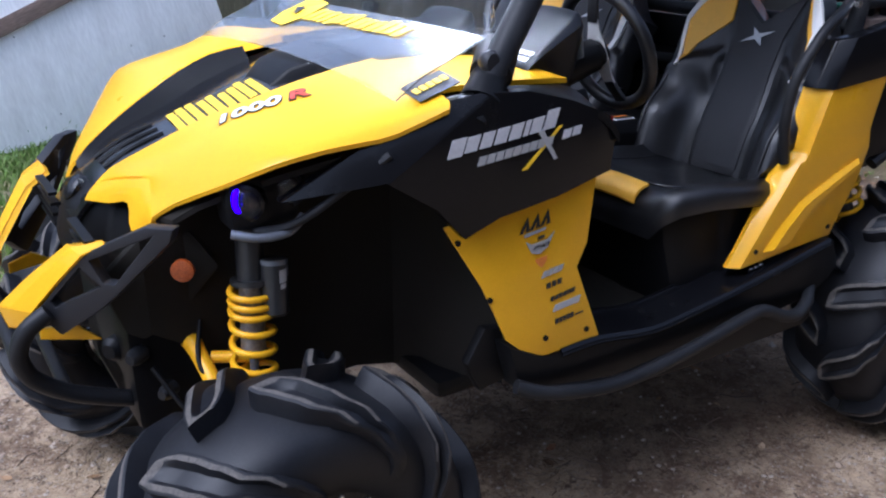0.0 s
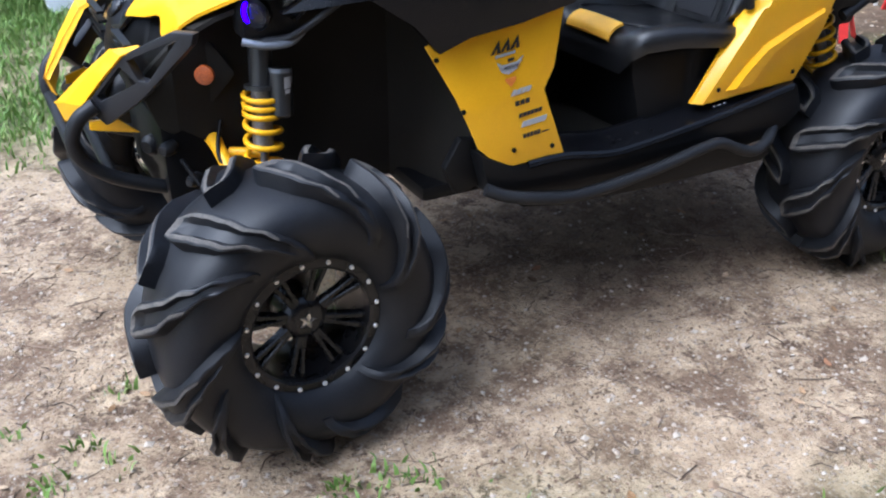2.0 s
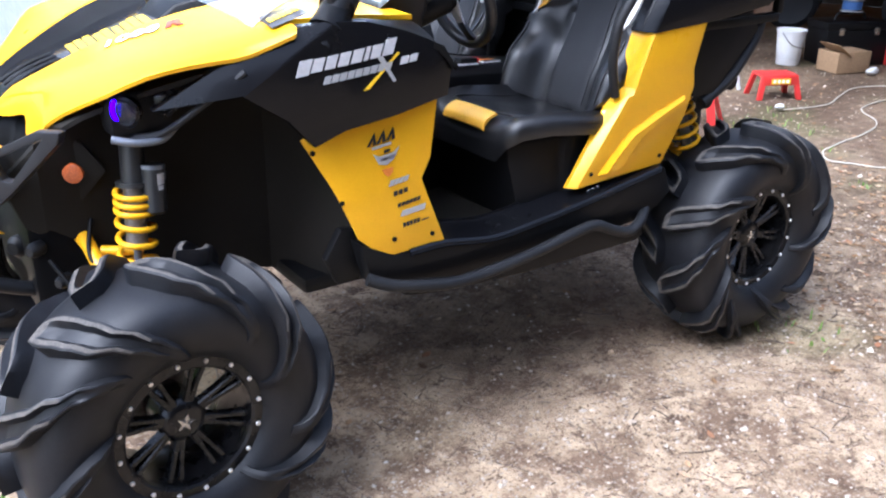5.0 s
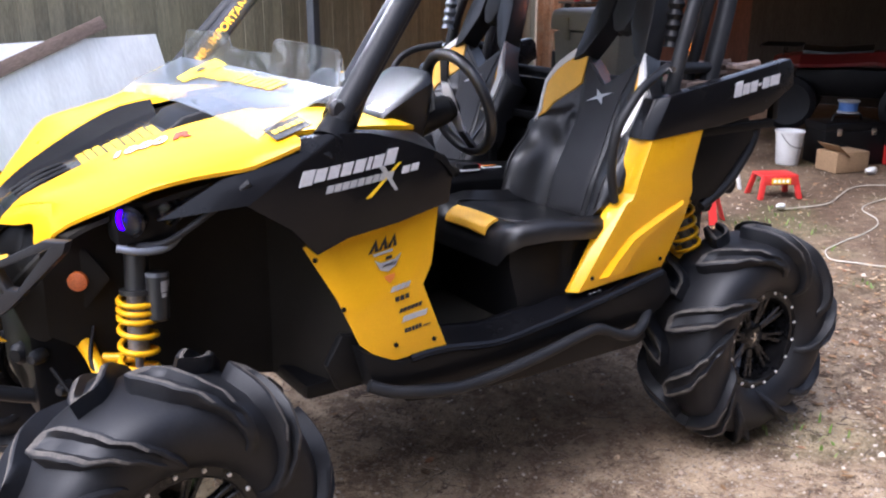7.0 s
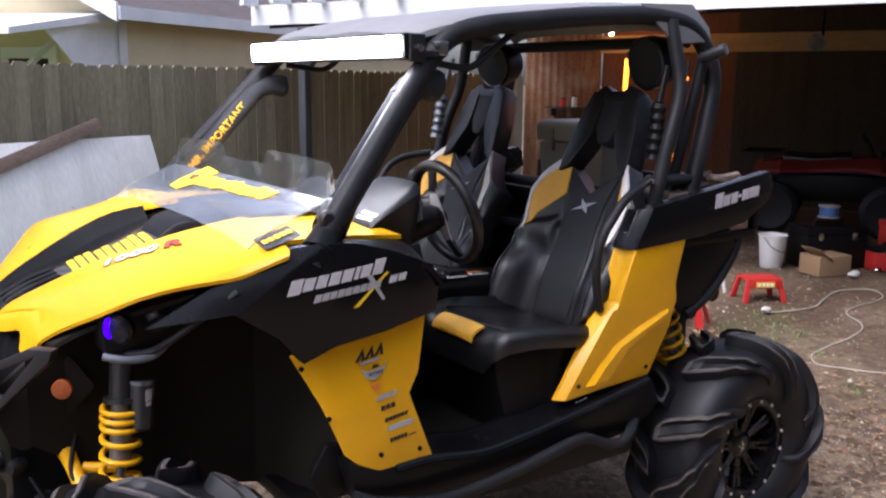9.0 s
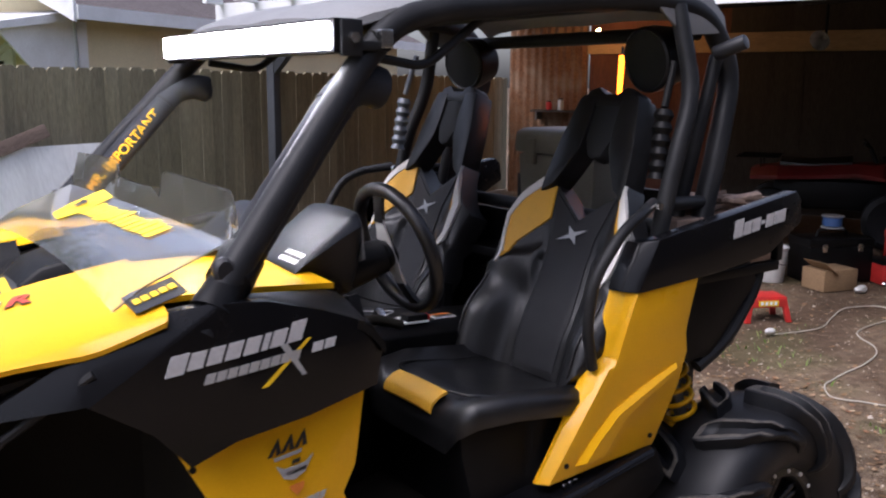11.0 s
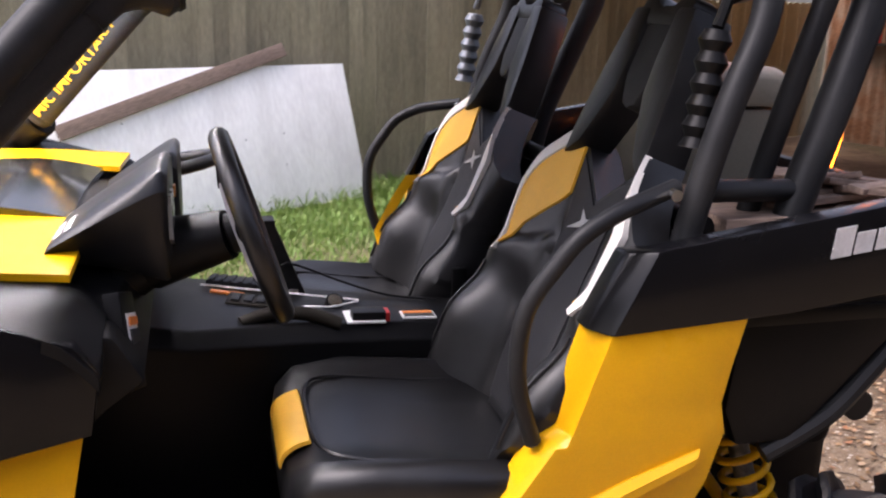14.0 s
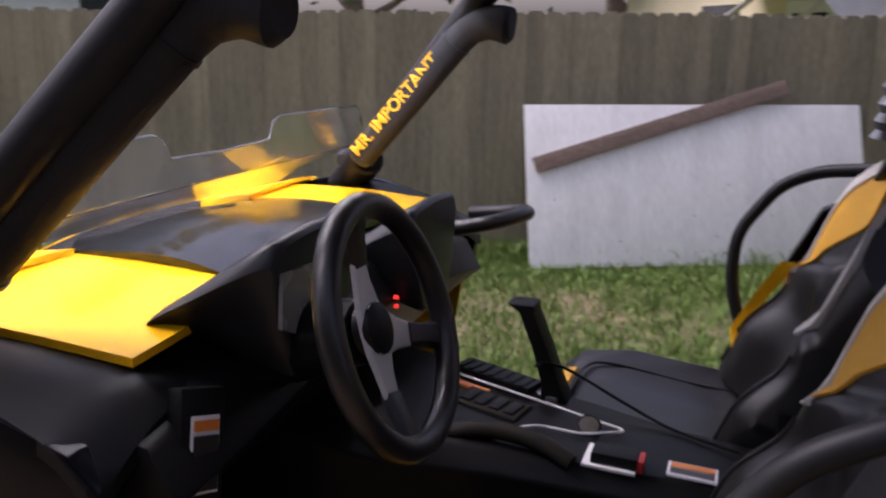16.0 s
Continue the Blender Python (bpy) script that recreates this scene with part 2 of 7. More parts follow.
def corner(pts, r=0.05, k=5):
    """A polyline with its corners rounded."""
    p = [Vector(q) for q in pts]
    out = [p[0]]
    for i in range(1, len(p) - 1):
        a, b, c = p[i - 1], p[i], p[i + 1]
        u, v = (a - b), (c - b)
        d = min(r, u.length * 0.45, v.length * 0.45)
        s, e = b + u.normalized() * d, b + v.normalized() * d
        for j in range(k + 1):
            t = j / k
            out.append((1 - t) ** 2 * s + 2 * t * (1 - t) * b + t * t * e)
    out.append(p[-1])
    return out


def tube(bm, pts, r, n=10, cap=True):
    p = [Vector(q) for q in pts]
    rs = list(r) if isinstance(r, (list, tuple)) else [r] * len(p)
    rings, up = [], None
    for i, q in enumerate(p):
        d = (p[min(i + 1, len(p) - 1)] - p[max(i - 1, 0)]).normalized()
        if up is None:
            up = d.orthogonal().normalized()
        up = (up - d * up.dot(d)).normalized()
        s = d.cross(up)
        rings.append([bm.verts.new(q + rs[i] * (math.cos(a) * up + math.sin(a) * s)) for a in (2 * math.pi * j / n for j in range(n))])
    for a, b in zip(rings, rings[1:]):
        for j in range(n):
            bm.faces.new((a[j], a[(j + 1) % n], b[(j + 1) % n], b[j]))
    if cap:
        bm.faces.new(rings[0][::-1])
        bm.faces.new(rings[-1])
    return bm


def loft(bm, rings, cap=True, closed=True):
    vs = [[bm.verts.new(q) for q in ring] for ring in rings]
    n = len(vs[0])
    for a, b in zip(vs, vs[1:]):
        for j in range(n if closed else n - 1):
            bm.faces.new((a[j], a[(j + 1) % n], b[(j + 1) % n], b[j]))
    if cap and closed:
        bm.faces.new(vs[0][::-1])
        bm.faces.new(vs[-1])
    return bm


def lathe(bm, prof, n=24, m=None, cap=True):
    """Turns (radius, height) pairs round the local z axis."""
    m = m if m is not None else Matrix()
    rings = [[m @ Vector((r * math.cos(a), r * math.sin(a), h)) for a in (2 * math.pi * j / n for j in range(n))] for r, h in prof]
    return loft(bm, rings, cap)


def axis(p, q):
    """A pose at p whose z axis points to q."""
    p, q = Vector(p), Vector(q)
    return Matrix.Translation(p) @ (q - p).to_track_quat("Z", "Y").to_matrix().to_4x4()


def cyl(bm, p, q, r, n=14, r2=None):
    h = (Vector(q) - Vector(p)).length
    return lathe(bm, [(r, 0), (r2 if r2 is not None else r, h)], n, axis(p, q))


def plate(bm, outline, yfun, thick, folds=(), side=-1):
    """A panel over an outline in x and z; yfun gives its outer face, folds are lines along which it bends."""
    f = bm.faces.new([bm.verts.new((x, 0, z)) for x, z in outline])
    for (x0, z0), (x1, z1) in folds:
        no = Vector((z1 - z0, 0, x0 - x1)).normalized()
        bmesh.ops.bisect_plane(bm, geom=bm.verts[:] + bm.edges[:] + bm.faces[:], plane_co=(x0, 0, z0), plane_no=no)
    bmesh.ops.triangulate(bm, faces=[f for f in bm.faces if len(f.verts) > 4])
    for v in bm.verts:
        v.co.y = yfun(v.co.x, v.co.z)
    ret = bmesh.ops.extrude_face_region(bm, geom=bm.faces[:])
    for v in ret["geom"]:
        if isinstance(v, bmesh.types.BMVert):
            v.co.y -= side * thick
    return bm


def sheet(bm, rows, thick, ku=4, kv=4, inward=(0, 0, -1)):
    """A smooth panel through rows of points, given a thickness."""
    rows = [spline(r, ku) for r in rows]
    cols = [spline([r[j] for r in rows], kv) for j in range(len(rows[0]))]
    g = [[c[i] for c in cols] for i in range(len(cols[0]))]
    off = Vector(inward).normalized() * thick
    top = [[bm.verts.new(p) for p in r] for r in g]
    bot = [[bm.verts.new(p + off) for p in r] for r in g]
    nr, nc = len(g), len(g[0])
    for i in range(nr - 1):
        for j in range(nc - 1):
            bm.faces.new((top[i][j], top[i][j + 1], top[i + 1][j + 1], top[i + 1][j]))
            bm.faces.new((bot[i][j], bot[i + 1][j], bot[i + 1][j + 1], bot[i][j + 1]))
    for i in range(nr - 1):
        for j in (0, nc - 1):
            bm.faces.new((top[i][j], top[i + 1][j], bot[i + 1][j], bot[i][j]))
    for j in range(nc - 1):
        for i in (0, nr - 1):
            bm.faces.new((top[i][j], top[i][j + 1], bot[i][j + 1], bot[i][j]))
    return bm


CY = 0.04     # the vehicle's centre line


def flip(bm):
    """Mirrors a bmesh to the other flank."""
    for v in bm.verts:
        v.co.y = 2 * CY - v.co.y
    return bm


def drape(me, m, target, lift):
    """Lays a flat mesh, given its pose, on top of a built part, a little above it; the mesh ends up in world coordinates."""
    tree_ = BVHTree.FromObject(target, bpy.context.evaluated_depsgraph_get())
    for v in me.vertices:
        p = m @ v.co
        hit = tree_.ray_cast(target.matrix_world.inverted() @ Vector((p.x, p.y, 3.0)), Vector((0, 0, -1)))[0]
        v.co = Vector((p.x, p.y, (target.matrix_world @ hit).z + lift)) if hit else p
    return me


def words(name, text, size, m, material, parent, extrude=0.0006, shear=0.0, align="LEFT", bold=0.0, onto=None, lift=0.0015):
    cu = bpy.data.curves.new(name, "FONT")
    cu.body, cu.size, cu.extrude, cu.shear, cu.align_x = text, size, extrude, shear, align
    cu.offset = bold
    ob = bpy.data.objects.new(name, cu)
    scene.collection.objects.link(ob)
    me = bpy.data.meshes.new_from_object(ob.evaluated_get(bpy.context.evaluated_depsgraph_get()))
    bpy.data.objects.remove(ob)
    me.materials.clear()
    if onto:
        bpy.context.view_layer.update()
        cutm = bmesh.new()
        cutm.from_mesh(me)
        bmesh.ops.triangulate(cutm, faces=cutm.faces)
        bmesh.ops.subdivide_edges(cutm, edges=[e for e in cutm.edges if e.calc_length() > 0.02], cuts=2)
        cutm.to_mesh(me)
        cutm.free()
        drape(me, m, onto, lift)
        m = None
    return link(name, me, material, parent, m=m, smooth=0)


def lerp_table(pts, v):
    for (a, p), (b, q) in zip(pts, pts[1:]):
        if v <= b:
            return p + (q - p) * min(max((v - a) / (b - a), 0), 1)
    return pts[-1][1]


def smoothstep(x, a, b):
    t = min(max((x - a) / (b - a), 0), 1)
    return t * t * (3 - 2 * t)


# ---------------------------------------------------------------- the setting
YARD = pose(3.98, 6.6, 0, 0, 0, 21)     # along the fence is its x, towards the fence its y


def yard(x, y, z=0.0):
    return YARD @ Vector((x, y, z))


def green_at(x, y):
    """How grassy the ground is at a place, 0 to 1."""
    q = YARD.inverted() @ Vector((x, y, 0))
    near = smoothstep(q.y, -3.6, -1.6) * (1 - smoothstep(q.x, -0.9, 0.2))
    nz = noise.noise(Vector((x * 0.9, y * 0.9, 3.1))) + 0.5 * noise.noise(Vector((x * 2.7, y * 2.7, 1.7)))
    bare = math.exp(-((q.y + 1.60 + 0.15 * nz) / 0.28) ** 2)
    near *= 1 - 0.9 * bare * smoothstep(nz, -0.45, 0.25)
    far = smoothstep(math.hypot(x - 2, y), 9, 14) * (1 - smoothstep(q.x, -3, 0))
    patch_ = 0.35 * smoothstep(nz, 0.15, 0.6)
    left = smoothstep(-x, 1.2, 2.6) * smoothstep(y, 0.2, 1.6)
    return min(1.0, max(near * (0.75 + 0.6 * nz), left * (0.7 + 0.6 * nz), far, patch_ * 0.5))


def ground_material():
    m = bpy.data.materials.new("sandy_dirt_and_grass")
    m.use_nodes = True
    n, l = m.node_tree.nodes, m.node_tree.links
    b = n["Principled BSDF"]
    tc = n.new("ShaderNodeTexCoord")

    def nz(scale, detail=6, rough=0.6):
        t = n.new("ShaderNodeTexNoise")
        t.inputs["Scale"].default_value, t.inputs["Detail"].default_value, t.inputs["Roughness"].default_value = scale, detail, rough
        l.new(tc.outputs["Object"], t.inputs["Vector"])
        return t.outputs["Fac"]

    def mix(a, bb, fac, lo, hi):
        r = n.new("ShaderNodeMapRange")
        r.inputs["From Min"].default_value, r.inputs["From Max"].default_value = lo, hi
        l.new(fac, r.inputs["Value"])
        x = n.new("ShaderNodeMix")
        x.data_type = "RGBA"
        l.new(r.outputs[0], x.inputs["Factor"])
        for key, val in (("A", a), ("B", bb)):
            if isinstance(val, tuple):
                x.inputs[key].default_value = (*val, 1)
            else:
                l.new(val, x.inputs[key])
        return x.outputs["Result"]

    sand = mix((0.327, 0.234, 0.145), (0.567, 0.428, 0.278), nz(9), 0.35, 0.65)
    sand = mix(sand, (0.185, 0.122, 0.076), nz(3.4, 10, 0.78), 0.48, 0.57)
    sand = mix(sand, (0.109, 0.069, 0.043), nz(7.5, 9, 0.8), 0.555, 0.61)
    sand = mix(sand, (0.403, 0.338, 0.267), nz(75, 4), 0.56, 0.66)
    sand = mix(sand, (0.163, 0.110, 0.070), nz(95, 4, 0.7), 0.57, 0.64)
    sand = mix(sand, (0.109, 0.075, 0.048), nz(30, 6, 0.75), 0.585, 0.66)
    # dark soil tone, which also carries the shade painted under the buggy
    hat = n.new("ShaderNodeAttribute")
    hat.attribute_name = "humus_shade"
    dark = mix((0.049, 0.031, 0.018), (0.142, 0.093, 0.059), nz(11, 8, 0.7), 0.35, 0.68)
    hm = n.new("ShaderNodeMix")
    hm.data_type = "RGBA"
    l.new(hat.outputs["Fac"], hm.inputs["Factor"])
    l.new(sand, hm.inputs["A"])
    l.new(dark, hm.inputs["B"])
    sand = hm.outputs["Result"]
    att = n.new("ShaderNodeAttribute")
    att.attribute_name = "green"
    green = mix((0.06, 0.10, 0.02), (0.13, 0.16, 0.05), nz(14), 0.35, 0.65)
    g = n.new("ShaderNodeMix")
    g.data_type = "RGBA"
    l.new(att.outputs["Fac"], g.inputs["Factor"])
    l.new(sand, g.inputs["A"])
    l.new(green, g.inputs["B"])
    l.new(g.outputs["Result"], b.inputs["Base Color"])
    b.inputs["Roughness"].default_value = 0.9
    b.inputs["Specular IOR Level"].default_value = 0.25
    bp = n.new("ShaderNodeBump")
    bp.inputs["Strength"].default_value, bp.inputs["Distance"].default_value = 1.0, 0.016
    l.new(nz(45, 8, 0.7), bp.inputs["Height"])
    l.new(bp.outputs[0], b.inputs["Normal"])
    return m


def steps_(c, half, fine, far):
    xs, d, x = [], fine, 0.0
    while x < half:
        xs.append(x)
        x += d
    while x < far:
        xs.append(x)
        d *= 1.35
        x += d
    return [c - q for q in xs[:0:-1]] + [c + q for q in xs]


def height_at(x, y):
    f = 1 - smoothstep(math.hypot(x - 1.5, y - 1), 9, 16)
    rut = sum(0.026 * math.exp(-((x - wx) ** 2 + (y - wy) ** 2) / 0.09) for wx in (0.0, 2.17) for wy in (-0.65, 0.73))
    return f * (0.014 * noise.noise(Vector((x * 1.3, y * 1.3, 0))) + 0.007 * noise.noise(Vector((x * 5, y * 5, 4))) + 0.003 * noise.noise(Vector((x * 17, y * 17, 9)))) - 0.006 - rut


gx, gy = steps_(1.5, 6.5, 0.07, 600), steps_(1.0, 6.0, 0.07, 600)
gv = [(x, y, height_at(x, y)) for y in gy for x in gx]
W_ = len(gx)
gf = [(j * W_ + i, j * W_ + i + 1, (j + 1) * W_ + i + 1, (j + 1) * W_ + i) for j in range(len(gy) - 1) for i in range(W_ - 1)]
gm = bpy.data.meshes.new("ground")
gm.from_pydata(gv, [], gf)
# browner towards the carport; between the wheels a damp patch with painted shade
hum_shade = gm.attributes.new("humus_shade", "FLOAT", "POINT")
hum_shade.data.foreach_set("value", [min(1.0, max(0.0, max(smoothstep(x + 0.35 * y, 0.6, 5.7) * 0.86, 0.6 * smoothstep(x, 0.7, 1.3) * (1 - smoothstep(abs(y + 0.25), 0.2, 0.65 + 0.4 * noise.noise(Vector((x * 2.2, y * 2.2, 5))))) * (1 - smoothstep(x, 1.9, 2.6))) + 0.5 * noise.noise(Vector((x * 1.1, y * 1.1, 8.0))) * smoothstep(x, 1.5, 3.5))) for x, y, z in gv])
att = gm.attributes.new("green", "FLOAT", "POINT")
att.data.foreach_set("value", [min(1.0, green_at(x, y) * 1.3) for x, y, z in gv])
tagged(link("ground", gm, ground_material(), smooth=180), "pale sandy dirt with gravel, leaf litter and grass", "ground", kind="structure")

# white sheet leaning on the fence, with a plank resting on it
SH_A = math.degrees(math.atan2(0.79, 1.67))
SHEET_M = pose(-0.02, 4.80, 0.005, 0, 0, SH_A) @ pose(0, 0, 0, -19, 0, 0)
sheetthing = tagged(part("plywood_sheet", box(B(), (1.31, 0.009, 0.61), (2.62, 0.018, 1.22)), SHEETW, None, m=SHEET_M, bevel=0.003), "white-painted plywood sheet leaning against the wooden fence", "plywood sheet")
random.seed(21)
for k in range(9):
    x, z = random.uniform(0.2, 2.3), random.uniform(0.15, 1.1)
    part("knot_hole", lathe(B(), [(0.006, 0), (0.006, 0.0015)], 7, SHEET_M @ Matrix.Translation((x, -0.0005, z)) @ Matrix.Rotation(radians(90), 4, "X")), DARKW, sheetthing, smooth=0, m=SHEET_M.inverted())
a = math.degrees(math.atan2(0.72, 1.86))
PL = SHEET_M @ Matrix.Translation((0.06, -0.024, 0.757)) @ Matrix.Rotation(radians(-a * 0.79), 4, "Y")
bm = B()
box(bm, (1.03, 0, 0), (2.06, 0.036, 0.115))
tagged(part("plank", bm, PLANKW, None, m=PL, bevel=0.004), "weathered brown plank lying slanted against a white sheet", "plank")


# neighbour's house beyond the fence
def yb(bm, x0, x1, y0, y1, z0, z1):
    return box(bm, ((x0 + x1) / 2, (y0 + y1) / 2, (z0 + z1) / 2), (x1 - x0, y1 - y0, z1 - z0), YARD)


house = thing("house", "pale yellow stucco house with grey shingle roof behind the fence", "house", (6, 13, 0))
HOUSE = pose(2.75, 9.3, 0, 0, 0, 32)


def hb(bm, x0, x1, y0, y1, z0, z1):
    return box(bm, ((x0 + x1) / 2, (y0 + y1) / 2, (z0 + z1) / 2), (x1 - x0, y1 - y0, z1 - z0), HOUSE)


def hp(x, y, z):
    return HOUSE @ Vector((x, y, z))


HX0, HX1, HY0, HY1, HZ = 0.0, 9.0, 0.0, 7.0, 2.53
bm = B()
hb(bm, HX0, HX1, HY0, HY1, 0, HZ)
part("wall", bm, HOUSEW, house, "pale yellow stucco wall")
bm = B()
ov = 0.45
mid = (HY0 + HY1) / 2
loft(bm, [[hp(x, HY0 - ov, HZ + 0.02), hp(x, mid, HZ + 1.9), hp(x, HY1 + ov, HZ + 0.02), hp(x, HY1 + ov, HZ - 0.1), hp(x, mid, HZ + 1.75), hp(x, HY0 - ov, HZ - 0.1)] for x in (HX0 - ov, HX1 + ov)])
part("roof", bm, SHINGLE, house, "grey-brown shingle roof", smooth=20)
bm = B()
hb(bm, HX0 - ov, HX1 + ov, HY0 - ov - 0.03, HY0 - ov, HZ - 0.13, HZ + 0.03)
part("fascia", bm, TRIMW, house, "white fascia board")
bm = B()
for y0, y1 in ((HY0 - ov, mid), (HY1 + ov, mid)):
    loft(bm, [[hp(HX0 - ov - 0.04, y, z) for y, z in ((y0, HZ - 0.16), (y0, HZ + 0.06), (y1, HZ + 1.94), (y1, HZ + 1.70))], [hp(HX0 - ov, y, z) for y, z in ((y0, HZ - 0.16), (y0, HZ + 0.06), (y1, HZ + 1.94), (y1, HZ + 1.70))]])
part("barge_board", bm, TRIMW, house, "white barge board", smooth=0)
bm = B()
loft(bm, [[hp(x, HY0, HZ - 0.1), hp(x, mid, HZ + 1.70), hp(x, HY1, HZ - 0.1)] for x in (HX0 + 0.02, HX0 + 0.2)])
part("gable", bm, HOUSEW, house, smooth=0)
bm = B()
hb(bm, HX0 - 0.03, HX0 + 0.14, HY0 - 0.03, HY0 + 0.0, 0, HZ - 0.12)
hb(bm, HX0 - 0.03, HX0, HY0 - 0.03, HY0 + 0.16, 0, HZ - 0.12)
part("corner_board", bm, TRIMW, house, "white corner board", smooth=0)
# side door with a sloping awning on the gable wall
bm = B()
hb(bm, HX0 - 0.05, HX0 + 0.01, HY0 + 1.0, HY0 + 2.0, 0, 2.1)
dr = part("door", bm, TRIMW, house, "white side door", smooth=0)
bm = B()
hb(bm, HX0 - 0.06, HX0 - 0.04, HY0 + 1.15, HY0 + 1.85, 1.05, 1.95)
part("door_window", bm, DARKW, dr, smooth=0)
bm = B()
loft(bm, [[hp(x, y, z) for x, z in ((HX0 - 0.02, 2.54), (HX0 - 1.75, 2.24), (HX0 - 1.75, 2.17), (HX0 - 0.02, 2.43))] for y in (HY0 - 0.1, HY0 + 2.8)])
aw = part("awning", bm, TRIMW, house, "white sloping awning", smooth=0)
for y in (HY0 + 0.9, HY0 + 2.6):
    part("awning_brace", box(B(), (0, 0, 0), (1.75, 0.09, 0.05), HOUSE @ pose(HX0 - 0.80, y, 1.72, 0, -35, 0)), TRIMW, aw)
bm = B()
loft(bm, [[hp(HX0 - 0.01, y, 2.44), hp(HX0 - 1.12, y, 2.245), hp(HX0 - 0.01, y, 1.22)] for y in (HY0 + 0.02, HY0 + 0.05)])
part("awning_side", bm, TRIMW, aw, "white triangular awning side", smooth=0)
bm = B()
hb(bm, HX0 - 0.03, HX0 - 0.0, HY0 + 3.2, HY0 + 4.2, 1.0, 2.1)
part("window", bm, surface("dark_window_glass", (0.05, 0.055, 0.06), 0.1, bump=0, coat=0.5), house, "dark gable window", smooth=0)

# a second white house further along the fence
h2 = thing("house", "distant white clapboard house with a grey roof", "house", yard(-12, 12, 0))
bm = B()
yb(bm, -17.5, -8.8, 9.5, 15, 0, 2.6)
part("wall", bm, TRIMW, h2, "white clapboard wall")
bm = B()
loft(bm, [[yard(x, 9.0, 2.6), yard(x, 12.2, 4.3), yard(x, 15.5, 2.6)] for x in (-18, -8.4)])
part("roof", bm, SHINGLE, h2, smooth=0)
for x0 in (-16.2, -13.6, -11.0):
    bm = B()
    yb(bm, x0, x0 + 1.0, 9.44, 9.49, 1.0, 2.2)
    part("window", bm, bpy.data.materials["dark_window_glass"], h2, smooth=0)

# ---- carport

def setting(name, bm, material, label, category, **kw):
    return tagged(part(name, bm, material, None, **kw), label, category, kind="structure")


BX = 5.8     # how far back the carport reaches
# corrugated back wall near the fence
bm = B()
cols = []
n_c = 60
for i in range(n_c + 1):
    y = 0.35 - 1.35 * i / n_c
    x = BX - 0.02 - 0.018 * math.sin(i * math.pi / 3)
    cols.append([yard(x, y, 0), yard(x, y, 2.98)])
loft(bm, cols, cap=False, closed=False)
ret = bmesh.ops.extrude_face_region(bm, geom=bm.faces[:])
for v in ret["geom"]:
    if isinstance(v, bmesh.types.BMVert):
        v.co += Vector((0.004, 0.002, 0))
setting("wall_corrugated", bm, RUSTM, "rusty corrugated metal wall of the carport", "wall", smooth=60)
bm = yb(B(), BX + 0.035, BX + 0.05, -3.1, -1.0, 0, 2.95)
brown = setting("wall_brown", bm, BROWNW, "brown-stained board wall inside the carport", "wall", smooth=0)
for k in range(13):
    bm = yb(B(), BX, BX + 0.025 + 0.004 * (k % 3), -1.02 - 0.16 * (k + 1) - 0.002, -1.02 - 0.16 * k, 0, 2.93)
    part("board", bm, BROWNW, brown, smooth=0)
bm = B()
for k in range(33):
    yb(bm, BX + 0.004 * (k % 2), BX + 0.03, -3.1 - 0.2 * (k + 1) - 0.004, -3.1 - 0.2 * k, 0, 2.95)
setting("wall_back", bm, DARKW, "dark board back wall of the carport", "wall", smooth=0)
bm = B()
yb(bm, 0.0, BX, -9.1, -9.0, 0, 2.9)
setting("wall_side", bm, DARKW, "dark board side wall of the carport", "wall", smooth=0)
bm = B()
yb(bm, BX - 0.06, BX - 0.01, -9.0, -1.0, 2.17, 2.43)
setting("beam_back", bm, TANW, "raw pine beam along the carport's back wall", "beam", smooth=0)
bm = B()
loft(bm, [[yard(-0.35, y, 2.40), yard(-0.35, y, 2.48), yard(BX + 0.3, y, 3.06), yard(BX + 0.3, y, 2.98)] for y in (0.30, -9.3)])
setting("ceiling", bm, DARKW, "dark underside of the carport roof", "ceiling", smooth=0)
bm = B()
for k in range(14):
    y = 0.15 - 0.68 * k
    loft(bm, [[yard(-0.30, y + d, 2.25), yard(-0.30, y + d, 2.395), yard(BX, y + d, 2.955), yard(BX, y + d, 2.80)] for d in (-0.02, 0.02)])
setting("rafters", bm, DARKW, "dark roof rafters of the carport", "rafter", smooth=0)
bm = B()
yb(bm, -0.40, -0.36, -9.3, 0.34, 2.28, 2.49)
setting("fascia", bm, TRIMW, "white fascia board along the carport roof", "trim", smooth=0)
bm = B()
for k in range(5):
    yb(bm, -0.62 - 0.05 * (k % 2), -0.405, 0.28 - 0.48 * k - 0.06, 0.28 - 0.48 * k, 2.475, 2.56)
setting("rafter_tails", bm, TRIMW, "white-painted rafter tails", "trim", smooth=0)
post = thing("carport_post", "dark grey square post with a diagonal brace under the carport roof", "post", yard(-0.05, -0.1, 0))
bm = B()
yb(bm, -0.10, 0.0, -0.15, -0.05, 0, 2.26)
part("shaft", bm, POSTM, post, bevel=0.006)
bm = B()
loft(bm, [[yard(-0.09, -0.15, 1.80), yard(-0.01, -0.15, 1.80), yard(-0.01, -0.15, 1.91), yard(-0.09, -0.15, 1.91)], [yard(-0.09, -0.58, 2.20), yard(-0.01, -0.58, 2.20), yard(-0.01, -0.52, 2.26), yard(-0.09, -0.52, 2.26)]])
part("brace", bm, POSTM, post)

